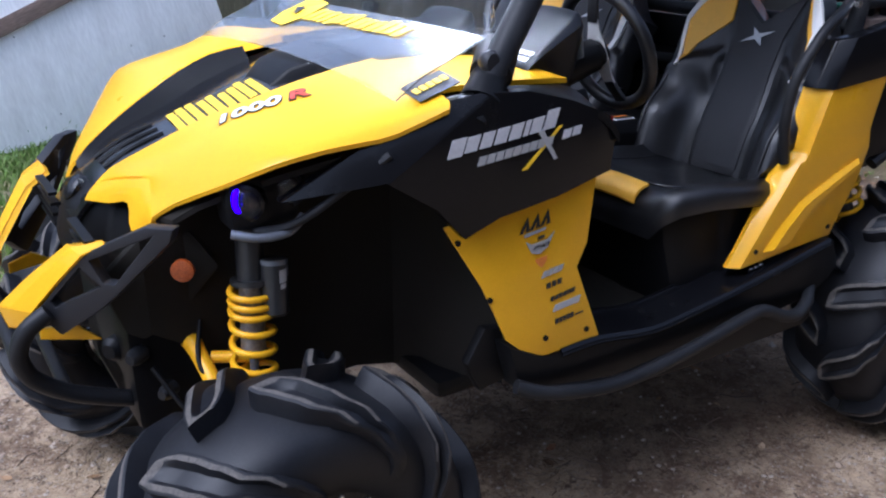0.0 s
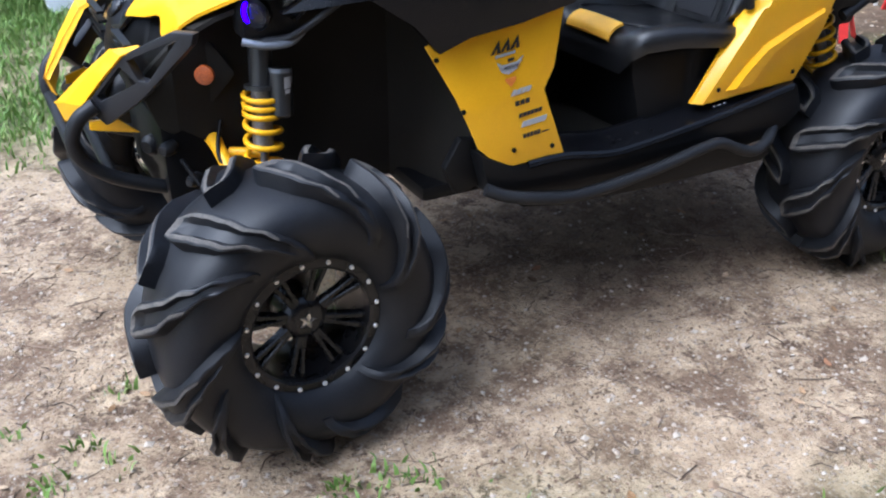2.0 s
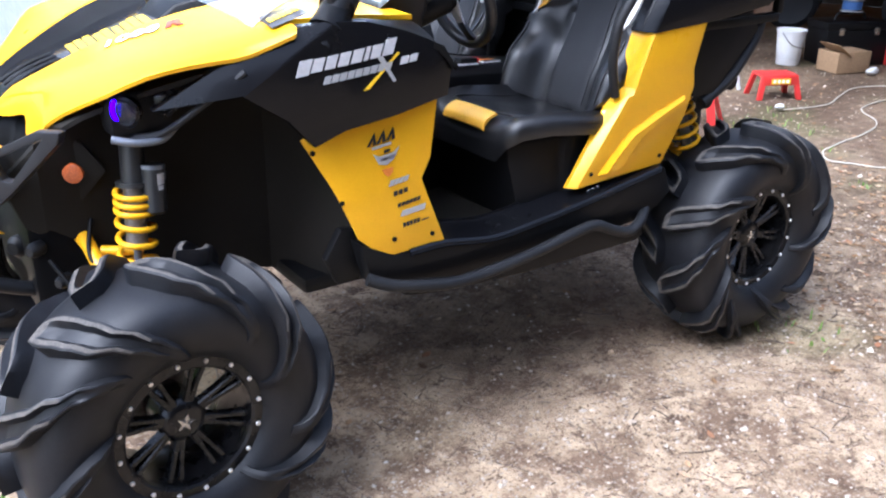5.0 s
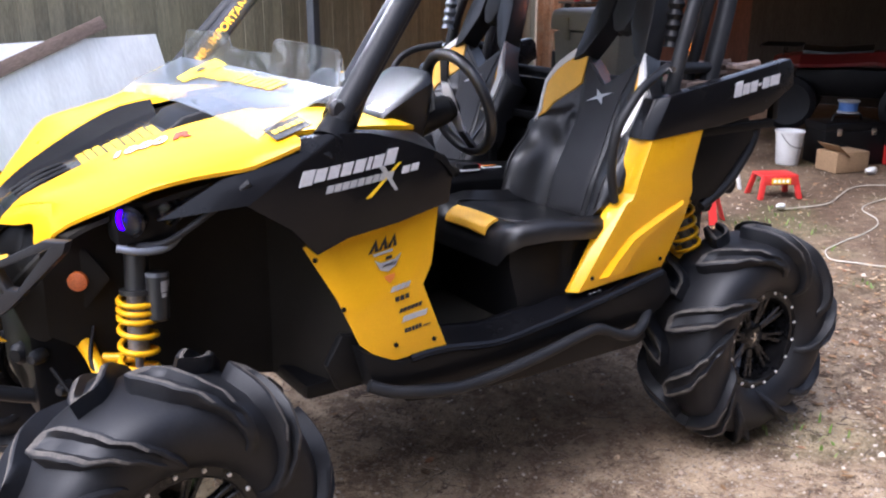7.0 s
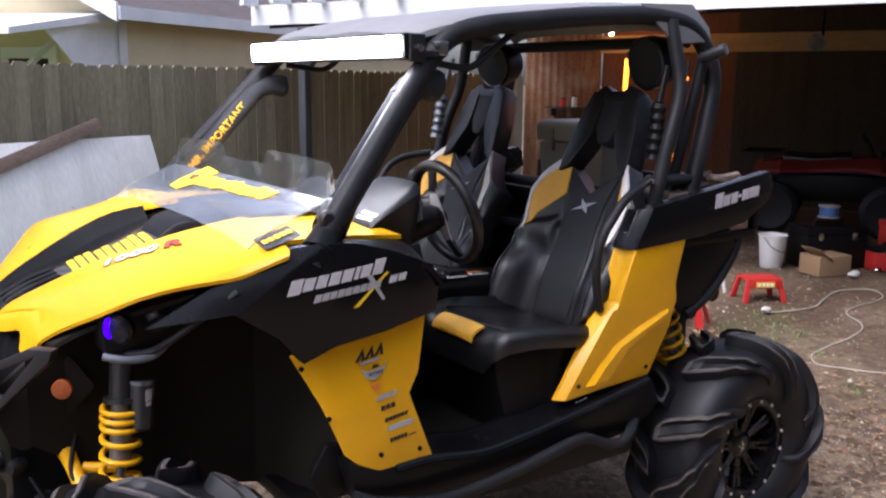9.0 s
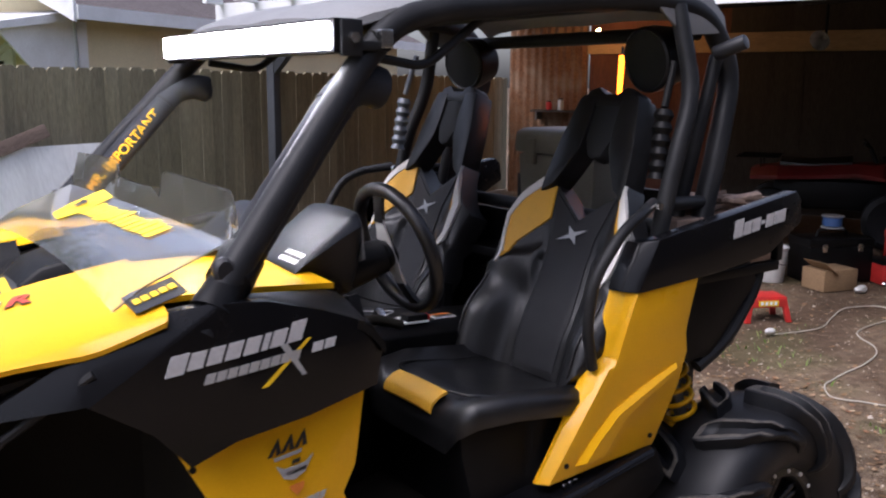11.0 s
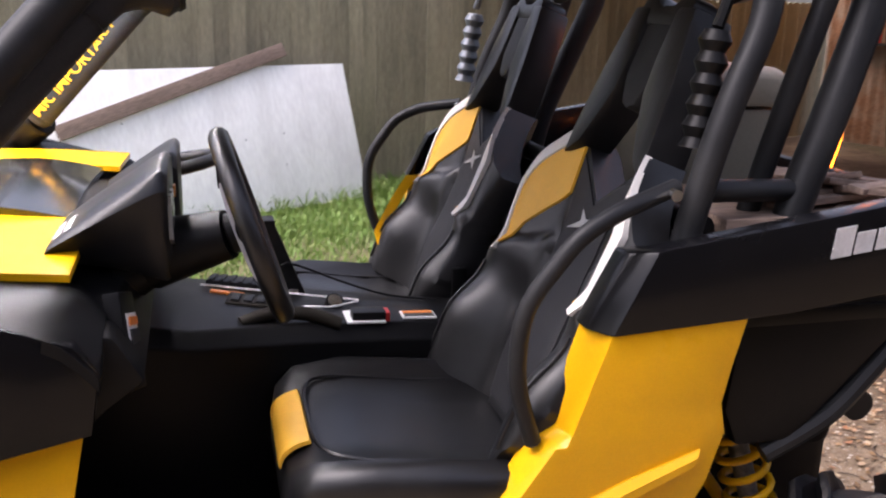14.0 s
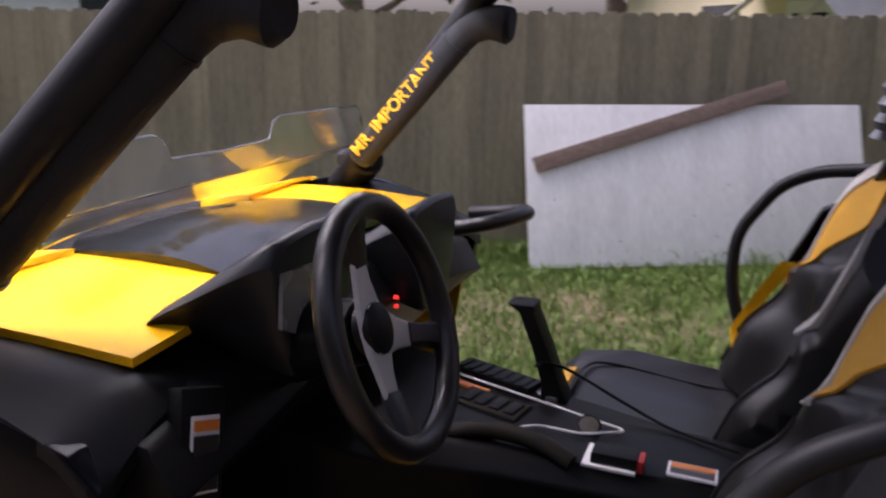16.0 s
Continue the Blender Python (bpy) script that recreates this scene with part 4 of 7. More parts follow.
# ---- trees beyond the houses
def tree(x, y, h, seed):
    random.seed(seed)
    t = thing("tree", "leafy green tree standing beyond the houses", "tree", (x, y, 0), "background trees")
    bm = B()
    tube(bm, spline([(x, y, 0), (x + 0.1, y, h * 0.25), (x - 0.1, y + 0.1, h * 0.5), (x, y, h * 0.75)], 4), [0.28 - 0.018 * i for i in range(13)], 8)
    tips = []
    for k in range(11):
        a, z0 = 2.4 * k, h * (0.3 + 0.04 * k)
        L = h * (0.34 - 0.012 * k)
        tip = (x + math.cos(a) * L, y + math.sin(a) * L, z0 + L * 0.7)
        tips.append(tip)
        tube(bm, spline([(x, y, z0), (x + math.cos(a) * L * 0.5, y + math.sin(a) * L * 0.5, z0 + L * 0.25), tip], 4), [0.09 - 0.009 * i for i in range(9)], 6)
    part("trunk", bm, PLANKW, t, smooth=60)
    V, F = [], []
    for k in range(5200):
        c = random.choice(tips + [(x, y, h * 0.85)])
        d = Vector((random.gauss(0, 1), random.gauss(0, 1), random.gauss(0, 0.8))) * h * 0.10
        p = Vector(c) + d
        u = Vector((random.gauss(0, 1), random.gauss(0, 1), random.gauss(0, 1))).normalized() * 0.11
        w = u.orthogonal().normalized() * 0.06
        o = len(V)
        V += [p - u, p + w, p + u, p - w]
        F.append((o, o + 1, o + 2, o + 3))
    me = bpy.data.meshes.new("crown")
    me.from_pydata(V, [], F)
    link("crown", me, LEAFM, t, smooth=0)


LEAFM = island("tree_leaves", [(0.02, 0.045, 0.012), (0.04, 0.08, 0.02), (0.07, 0.12, 0.03)], 0.6)
for k, (x, y, h) in enumerate(((-10, 3, 4.5), (-5.5, 13.5, 6.0), (-1.5, 17, 7.0), (-12, 12, 7.0), (-15, -4, 7), (4.5, 21, 8.0))):
    tree(x, y, h, 40 + k)


# ---------------------------------------------------------------- the utility vehicle: nose to -x, driver's flank to -y
FLANKS = (-1, 1)
utv = thing("utility_vehicle", "yellow and black two-seat off-road buggy with mud tyres on dirt", "off-road vehicle", (1.07, 0, 0))


def both(name, make, material, label="", **kw):
    """The same part on both flanks."""
    obs = []
    for s in FLANKS:
        bm = make()
        obs.append(part(name, flip(bm) if s > 0 else bm, material, utv, label, **kw))
    return obs


# -- wheels
R_T = [(0.178, 0.098), (0.196, 0.126), (0.222, 0.148), (0.256, 0.160), (0.292, 0.162), (0.325, 0.153), (0.351, 0.131), (0.366, 0.095), (0.373, 0.047), (0.375, 0.0)]


def tyre_point(s, ang, lift=0.0, side=1):
    """A point of the tyre: s runs from the crown (0) to the bead (1)."""
    prof = R_T[::-1]
    f = min(max(s, 0), 1) * (len(prof) - 1)
    i = min(int(f), len(prof) - 2)
    t = f - i
    r = prof[i][0] * (1 - t) + prof[i + 1][0] * t
    y = prof[i][1] * (1 - t) + prof[i + 1][1] * t
    dr, dy = prof[i + 1][0] - prof[i][0], prof[i + 1][1] - prof[i][1]
    k = math.hypot(dr, dy)
    nr, ny = dy / k, -dr / k
    r, y = r + nr * lift, y + ny * lift
    return Vector((r * math.sin(ang), side * y, r * math.cos(ang)))


def tyre_mesh():
    bm = B()
    n = 56
    prof = [(r, y) for r, y in R_T] + [(r, -y) for r, y in R_T[-2::-1]] + [(0.172, -0.06), (0.172, 0.06)]
    rings = [[Vector((r * math.sin(2 * math.pi * j / n), y, r * math.cos(2 * math.pi * j / n))) for r, y in prof] for j in range(n)]
    vs = [[bm.verts.new(p) for p in ring] for ring in rings]
    for i in range(n):
        a, b = vs[i], vs[(i + 1) % n]
        for j in range(len(prof)):
            k = (j + 1) % len(prof)
            bm.faces.new((a[j], a[k], b[k], b[j]))
    bmesh.ops.recalc_face_normals(bm, faces=bm.faces)
    me = bpy.data.meshes.new("tyre")
    bm.to_mesh(me)
    bm.free()
    return me


def lug_mesh(side, long):
    """One curved lug, from the crown down the sidewall."""
    bm = B()
    secs, steps = [], 18
    for i in range(steps + 1):
        t = i / steps
        ang = -0.40 * (1 - t) ** 1.3 + 0.34 * smoothstep(t, 0.30, 1.0)
        w = 0.076 * (1 - 0.55 * smoothstep(t, 0.35, 0.95)) * (0.62 + 0.38 * smoothstep(t, 0, 0.10))
        h = 0.042 * (1 - 0.25 * smoothstep(t, 0.35, 0.7)) * (1 - 0.85 * smoothstep(t, 0.75, 1.0))
        g = 1.0 - 0.45 * smoothstep(t, 0.03, 0.10) * (1 - smoothstep(t, 0.55, 0.85))
        e = 1 - 0.12 * smoothstep(t, 0.55, 0.85)
        ring = [tyre_point(-0.01 + long * t, ang + u * w / 0.36, v * h, side) for u, v in ((-0.64, -0.2), (-0.57, 0.60), (-0.53, 0.94 * e), (-0.45, e), (-0.31, e), (-0.19, g), (0.19, g), (0.31, e), (0.45, e), (0.53, 0.94 * e), (0.57, 0.60), (0.64, -0.2))]
        secs.append([bm.verts.new(p) for p in ring])
    for k, (a, b) in enumerate(zip(secs, secs[1:])):
        for j in range(11):
            f = bm.faces.new((a[j], a[j + 1], b[j + 1], b[j]))
            f.material_index = 1 if (j in (3, 7) and k < 10) or (k == 0 and 2 < j < 8) else 0
    bm.faces.new(secs[0][::-1])
    bm.faces.new(secs[-1])
    bmesh.ops.recalc_face_normals(bm, faces=bm.faces)
    me = bpy.data.meshes.new("lug")
    bm.to_mesh(me)
    bm.free()
    return me


def spoke_mesh():
    bm = B()
    for e, f in ((0.0, 0.0),):
        p0, p1 = Vector((0, -0.066, 0.045)), Vector((0, -0.086, 0.162))
        sd = Vector((1, 0, 0))
        rings = []
        for p, w, dep in ((p0, 0.010, 0.022), (p0.lerp(p1, 0.5), 0.0065, 0.02), (p1, 0.008, 0.022)):
            rings.append([p + sd * w, p + sd * w * 0.6 + Vector((0, -0.004, 0)), p - sd * w * 0.6 + Vector((0, -0.004, 0)), p - sd * w, p - sd * w + Vector((0, dep, 0)), p + sd * w + Vector((0, dep, 0))])
        loft(bm, rings)
    bmesh.ops.recalc_face_normals(bm, faces=bm.faces)
    me = bpy.data.meshes.new("spoke")
    bm.to_mesh(me)
    bm.free()
    return me


def rim_mesh():
    bm = B()
    # barrel with its outer lip; the outer face looks to -y
    m = Matrix.Rotation(radians(90), 4, "X")
    lathe(bm, [(0.176, -0.10), (0.160, -0.09), (0.150, -0.05), (0.150, 0.05), (0.160, 0.085), (0.160, 0.098), (0.166, 0.100), (0.166, 0.05), (0.158, -0.06), (0.176, -0.08)], 40, m, cap=False)
    lathe(bm, [(0.160, 0.088), (0.160, 0.112), (0.166, 0.117), (0.192, 0.114), (0.197, 0.104), (0.192, 0.090)], 40, m, cap=False)
    # hub
    lathe(bm, [(0.062, -0.02), (0.062, 0.060), (0.050, 0.074), (0.036, 0.080)], 24, m)
    bmesh.ops.recalc_face_normals(bm, faces=bm.faces)
    me = bpy.data.meshes.new("wheel")
    bm.to_mesh(me)
    bm.free()
    return me


def bolt_mesh(r=0.0065, h=0.007):
    bm = B()
    lathe(bm, [(r, 0), (r, h * 0.7), (r * 0.8, h), (r * 0.3, h)], 6)
    me = bpy.data.meshes.new("bolt")
    bmesh.ops.recalc_face_normals(bm, faces=bm.faces)
    bm.to_mesh(me)
    bm.free()
    return me


def star_mesh():
    bm = B()
    rim = [bm.verts.new((0.026 * (1 if i % 2 == 0 else 0.42) * math.sin(math.pi * i / 5), 0, 0.026 * (1 if i % 2 == 0 else 0.42) * math.cos(math.pi * i / 5))) for i in range(10)]
    top = bm.verts.new((0, -0.004, 0))
    for i in range(10):
        bm.faces.new((rim[i], rim[(i + 1) % 10], top))
    bm.faces.new(rim[::-1])
    me = bpy.data.meshes.new("star")
    bm.to_mesh(me)
    bm.free()
    return me


def disc_mesh():
    bm = B()
    m = Matrix.Rotation(radians(90), 4, "X")
    lathe(bm, [(0.05, -0.065), (0.092, -0.065), (0.092, -0.060), (0.05, -0.060)], 28, m, cap=False)
    for k in range(12):
        a = 2 * math.pi * k / 12
        cyl(bm, (0.05 * math.sin(a), 0.04, 0.05 * math.cos(a)), (0.05 * math.sin(a), 0.055, 0.05 * math.cos(a)), 0.006, 8)
    lathe(bm, [(0.055, -0.10), (0.055, -0.02)], 16, m)
    me = bpy.data.meshes.new("brake_disc")
    bmesh.ops.recalc_face_normals(bm, faces=bm.faces)
    bm.to_mesh(me)
    bm.free()
    return me


TYRE, RIM, BOLT, STAR, DISC, SPOKE = tyre_mesh(), rim_mesh(), bolt_mesh(), star_mesh(), disc_mesh(), spoke_mesh()
LUGS = [lug_mesh(-1, 0.68), lug_mesh(-1, 0.90), lug_mesh(1, 0.68), lug_mesh(1, 0.90)]
for wx, wy, turn in ((0, -0.652, 4), (2.17, -0.634, 0), (0, 0.732, 184), (2.17, 0.714, 180)):
    w = link("wheel", RIM, RIMBLK, utv, "gloss black spoked beadlock wheel with a knobbly mud tyre", pose(wx, wy, 0.392, 0, 17 + 40 * (wx > 1) + 11 * (wy > 0), turn))
    link("tyre", TYRE, RUBBER, w, "black mud tyre with deep curved lugs")
    for k in range(20):
        link("lug", LUGS[k % 2 + 2 * (k // 10)], [RUBBER, SCUFF], w, m=pose(0, 0, 0, 0, 36 * k + (18 if k >= 10 else 0), 0), smooth=40)
    for k in range(16):
        link("spoke", SPOKE, RIMBLK, w, m=pose(0, 0, 0, 0, 45 * (k // 2) + (5.5 if k % 2 else -5.5), 0))
    link("brake_disc", DISC, DIRTSTEEL, w)
    link("star", STAR, STEEL, w, m=pose(0, -0.081, 0), smooth=0)
    for k in range(16):
        a = 2 * math.pi * k / 16
        link("bolt", BOLT, BOLTM, w, m=Matrix.Translation((0.179 * math.sin(a), -0.114, 0.179 * math.cos(a))) @ Matrix.Rotation(radians(90), 4, "X"), smooth=0)


# -- body panels
# lines from the nose to the windscreen: the channel's edge, the crown, the brow crease and the lower edge
INNER = [(-0.178, -0.075, 1.083), (-0.144, -0.085, 1.115), (-0.065, -0.125, 1.160), (0.055, -0.172, 1.219), (0.140, -0.212, 1.252), (0.235, -0.237, 1.283), (0.330, -0.230, 1.298), (0.455, -0.225, 1.314)]
BROW = [(-0.105, -0.263, 1.124), (-0.073, -0.338, 1.138), (-0.009, -0.458, 1.174), (0.058, -0.548, 1.213), (0.149, -0.575, 1.234), (0.225, -0.592, 1.247), (0.288, -0.606, 1.260), (0.400, -0.645, 1.293)]
OUTER = [(-0.128, -0.330, 1.062), (-0.088, -0.372, 1.098), (-0.016, -0.480, 1.152), (0.056, -0.572, 1.202), (0.150, -0.600, 1.222), (0.228, -0.618, 1.230), (0.286, -0.630, 1.238), (0.392, -0.660, 1.280)]


def hood_half():
    bm = B()
    rows = []
    for a, b, c in zip(INNER, BROW, OUTER):
        a, b, c = Vector(a), Vector(b), Vector(c)
        up = Vector((0, 0, 0.010))
        rows.append([a + Vector((0, 0.006, -0.010)), a, a.lerp(b, 0.3) + up * 0.8, a.lerp(b, 0.55) + up, a.lerp(b, 0.8) + up * 0.8, b, b.lerp(c, 0.5) + Vector((0, -0.003, 0)), c])
    return sheet(bm, rows, 0.010, 1, 2, (0.1, 0.25, -1))


both("hood_panel", hood_half, YELLOW, "glossy yellow hood panel", smooth=24)


def nose_flap():
    """The yellow lobe that hangs at the nose."""
    bm = B()
    sheet(bm, [[(-0.178, -0.075, 1.084), (-0.197, -0.072, 1.064), (-0.208, -0.070, 1.045)],
               [(-0.150, -0.165, 1.106), (-0.166, -0.165, 1.082), (-0.174, -0.165, 1.058)],
               [(-0.122, -0.225, 1.118), (-0.140, -0.225, 1.092), (-0.148, -0.222, 1.068)],
               [(-0.105, -0.263, 1.124), (-0.136, -0.270, 1.078), (-0.158, -0.262, 1.020)],
               [(-0.128, -0.330, 1.062), (-0.130, -0.332, 1.052), (-0.122, -0.326, 1.034)]], 0.010, 2, 3, (1, 0.3, 0))
    return bm


both("nose_panel", nose_flap, YELLOW, "yellow nose panel", smooth=22)


def hood_wall():
    """The dark inner wall of the hood's channel."""
    bm = B()
    return sheet(bm, [[(p[0], p[1] + 0.004, p[2] - 0.004), (p[0], p[1] + 0.022, p[2] - 0.026), (p[0] + 0.005, p[1] + 0.050, p[2] - 0.052)] for p in INNER[:7]], 0.008, 1, 2)


both("hood_channel_wall", hood_wall, BLACK)
bm = B()
sheet(bm, [[(x, CY + u * w, z + 0.006 * (1 - u * u)) for x, w, z in ((-0.238, 0.105, 1.000), (-0.205, 0.115, 1.040), (-0.145, 0.125, 1.088), (-0.07, 0.17, 1.128), (0.08, 0.22, 1.176), (0.27, 0.27, 1.240), (0.40, 0.27, 1.274), (0.50, 0.27, 1.296))] for u in (-1, -0.5, 0, 0.5, 1)], 0.015, 3, 2)
centre = part("hood_centre", bm, POLISH, utv, "glossy black ribbed hood centre")
bm = B()
for y in (-0.01, 0.04, 0.09):
    tube(bm, spline([(-0.145, y, 1.096), (-0.07, y, 1.135), (0.0, y, 1.157)], 4), 0.006, 6)
part("rib", bm, BLACK, centre)
# raised scoop behind the channel
bm = B()
loft(bm, [[(x, CY - w, z0), (x, CY - w * 0.85, z1), (x, CY + w * 0.85, z1), (x, CY + w, z0)] for x, w, z0, z1 in ((0.25, 0.09, 1.21, 1.235), (0.31, 0.12, 1.24, 1.285), (0.42, 0.15, 1.25, 1.312), (0.50, 0.17, 1.26, 1.322))])
part("cowl_scoop", bm, BLACK, utv, "black cowl vent", bevel=0.008)
# cowl under the windscreen, reaching the dash: yellow at the flanks, black in the middle
def cowl_at(y, x):
    """Height of the cowl."""
    return 1.318 - 0.05 * abs(y) - 0.08 * max(x - 0.60, 0)


def cowl_side():
    bm = B()
    return sheet(bm, [[(x, y, cowl_at(y, x)) for x in (0.445 - 0.10 * (y / 0.6) ** 2, 0.56, 0.68, 0.80)] for y in (-0.525, -0.45, -0.32, -0.225)], 0.012, 3, 2)


both("cowl", cowl_side, YELLOW, "yellow cowl behind the windscreen", smooth=25)
bm = B()
sheet(bm, [[(0.445, y, cowl_at(y, 0.44) + 0.004), (0.56, y, cowl_at(y, 0.56) + 0.012), (0.66, y, cowl_at(y, 0.66) + 0.014), (0.765, y, cowl_at(y, 0.765))] for y in (-0.228, -0.2, -0.1, 0.04, 0.18, 0.28, 0.308)], 0.012, 3, 2)
part("cowl_centre", bm, POLISH, utv, "glossy black cowl centre", smooth=25)
# ragged yellow sticker on the channel, made of slanted bars
random.seed(5)
bpy.context.view_layer.update()


def laid(name, corners, material, parent, onto, lift):
    """A thin sticker through four corners in plan, laid on a part."""
    bm = B()
    a, b, c, d = (Vector((*q, 0)) for q in corners)
    bmesh.ops.create_grid(bm, x_segments=6, y_segments=6, size=1)
    for v in bm.verts:
        s, t = (v.co.x + 1) / 2, (v.co.y + 1) / 2
        v.co = a.lerp(b, s).lerp(d.lerp(c, s), t)
    me = bpy.data.meshes.new(name)
    bm.to_mesh(me)
    bm.free()
    return link(name, drape(me, Matrix(), onto, lift), material, parent, smooth=0)


st = laid("sticker", [(0.03, -0.09), (0.255, -0.09), (0.285, 0.10), (0.06, 0.09)], DECALK, centre, centre, 0.003)
st["label"] = "torn black and yellow sticker with unreadable writing"
for k in range(9):
    x, y0, y1 = 0.026 + 0.025 * k, -0.090 + 0.03 * random.random(), 0.06 + 0.05 * random.random()
    laid("sticker_bar", [(x, y0), (x + 0.019, y0), (x + 0.031, y1), (x + 0.012, y1)], DECALY, st, centre, 0.005)
# displacement number on the hood's inner shoulder
xd = Vector((0.16, -0.075, 0.048)).normalized()
yd = Vector((0.20, 0.62, 0.02))
yd = (yd - xd * yd.dot(xd)).normalized()
zd = xd.cross(yd)
mt = Matrix((xd, yd, zd)).transposed().to_4x4()
near_hood = [o for o in utv.children if o.name.startswith("hood_panel")][0]
for nm, tx, x, mat_, b_, up in (("number_outline", "1000", 0.0, DECALK, 0.0050, 0.0022), ("number_decal", "1000", 0.0, DECALW, 0.0022, 0.0038), ("letter_outline", "R", 0.166, DECALK, 0.0050, 0.0022), ("letter_decal", "R", 0.166, DECALR, 0.0022, 0.0038)):
    words(nm, tx, 0.075, Matrix.Translation(Vector((0.040, -0.277, 1.23)) + xd * x) @ mt, mat_, near_hood, 0.0, bold=b_, onto=near_hood, lift=up)
# small dark sticker at the hood's rear, with bars for its writing
bm = B()
box(bm, (0, 0, 0), (0.10, 0.075, 0.002), Matrix.Translation((0.40, -0.575, 1.3115)) @ Matrix.Rotation(radians(-17), 4, "Y") @ Matrix.Rotation(radians(12), 4, "X"))
st = part("sticker", bm, DECALK, utv, "small black sticker", smooth=0)
bm = B()
for k in range(5):
    box(bm, (0, 0, 0), (0.013, 0.02, 0.002), Matrix.Translation((0.367 + 0.0165 * k, -0.575, 1.3023 + 0.0052 * k + 0.001)) @ Matrix.Rotation(radians(-17), 4, "Y") @ Matrix.Rotation(radians(12), 4, "X"))
part("sticker_bars", bm, DECALY, st, smooth=0)


# front fender and door shoulder, black
def shoulder_y(x, z):
    crease = 1.145 + (x - 0.25) * 0.62 if x < 0.5 else 1.30
    y = -0.652 - 0.02 * smoothstep(x, 0.2, 0.6) + 0.02 * smoothstep(x, 0.75, 0.85)
    return y + 0.5 * max(z - crease, 0) + 0.35 * max(0.24 - x, 0)


def shoulder():
    bm = B()
    return plate(bm, [(0.07, 1.117), (0.25, 1.149), (0.36, 1.075), (0.425, 1.0), (0.51, 1.032), (0.66, 1.052), (0.83, 1.08), (0.845, 1.17), (0.815, 1.212), (0.70, 1.26), (0.58, 1.295), (0.48, 1.302), (0.37, 1.285), (0.26, 1.237)],
                 shoulder_y, 0.03, [((0.25, 1.145), (0.50, 1.30)), ((0.24, 1.0), (0.24, 1.3)), ((0.5, 1.0), (0.5, 1.3))])


both("front_fender", shoulder, GLOSS, "glossy black front fender and door shoulder", bevel=0.006, smooth=25)


def fender_arm():
    """The grey bracket that runs from the lamp to the fender."""
    bm = B()
    tube(bm, corner([(0.02, -0.40, 1.045), (0.04, -0.475, 1.04), (0.10, -0.50, 1.045), (0.13, -0.56, 1.085), (0.27, -0.635, 1.20)], 0.03), 0.009, 8)
    return bm


both("lamp_bracket", fender_arm, CAGE)


# black inner liner of the front wheel arch
def liner():
    bm = B()
    plan = [(-0.16, -0.33), (0.12, -0.30), (0.44, -0.31), (0.50, -0.44), (0.57, -0.61)]
    top = [1.02, 1.10, 1.12, 1.08, 0.99]
    bot = [0.80, 0.62, 0.54, 0.56, 0.58]
    rows = []
    for (x, y), a, b in zip(plan, top, bot):
        rows.append([(x, y, a), (x, y, (a + b) / 2), (x - 0.0, y + 0.01, b)])
    return sheet(bm, rows, 0.012, 2, 2, (0.3, 1, 0))


both("wheel_arch_liner", liner, DEEP, "black wheel arch liner")


def arch_top():
    bm = B()
    return sheet(bm, [[(-0.12, -0.30, 1.06), (-0.10, -0.38, 1.065)], [(0.05, -0.28, 1.135), (0.0, -0.435, 1.118)], [(0.28, -0.28, 1.17), (0.27, -0.62, 1.21)], [(0.50, -0.30, 1.10), (0.50, -0.63, 1.12)]], 0.012, 3, 3)


both("wheel_arch_top", arch_top, DEEP)


def belly():
    bm = B()
    plate(bm, [(0.47, 0.66), (0.505, 0.578), (0.60, 0.592), (0.62, 0.72), (0.52, 0.74)], lambda x, z: -0.60, 0.03)
    return bm


both("belly_corner", belly, BLACK, bevel=0.008)


# lower yellow door panel
def low_y(x, z):
    return -0.636 - 0.06 * (0.98 - z) * smoothstep(x, 0.45, 0.6) + 0.9 * max(0.53 - (z - 0.98) * -0.25 - x, 0) * 0.55 + 0.05 * max(z - 0.98, 0)


def low_panel():
    bm = B()
    return plate(bm, [(0.425, 0.998), (0.438, 1.003), (0.475, 1.006), (0.51, 1.03), (0.66, 1.05), (0.815, 1.07), (0.783, 0.91), (0.752, 0.855), (0.822, 0.662), (0.655, 0.655), (0.60, 0.672), (0.548, 0.72), (0.49, 0.86)],
                 low_y, 0.008, [((0.50, 1.0), (0.585, 0.66)), ((0.4, 0.8), (0.9, 0.8))])


low = both("door_panel", low_panel, YELLOW, "yellow lower door panel with a column of stickers", bevel=0.002, smooth=20)


def dot(bm, x, z, yf, r=0.007, h=0.004, s=-1):
    y = yf(x, z)
    cyl(bm, (x, s * abs(y) + 0.001 * -s, z), (x, s * (abs(y) + h), z), r, 10)


for ob, s in zip(low, FLANKS):
    for x, z in ((0.655, 0.70), (0.78, 0.69), (0.448, 0.965), (0.505, 0.83)):
        bm = B()
        dot(bm, x, z, low_y, s=s)
        part("screw", bm, BLACK, ob, "black screw")

# stickers: plain shapes in a column, driver's flank
yl = lambda x, z: low_y(x, z) - 0.0022


def decal(bm, pts, yf):
    f = bm.faces.new([bm.verts.new((x, yf(x, z), z)) for x, z in pts])
    ret = bmesh.ops.extrude_face_region(bm, geom=[f])
    for v in ret["geom"]:
        if isinstance(v, bmesh.types.BMVert):
            v.co.y += 0.0018
    return bm


def slant(bm, x, z, w, h, yf, up=0.12, lean=0.25):
    return decal(bm, [(x, z), (x + w, z + up * w), (x + w + lean * h, z + up * w + h), (x + lean * h, z + h)], yf)


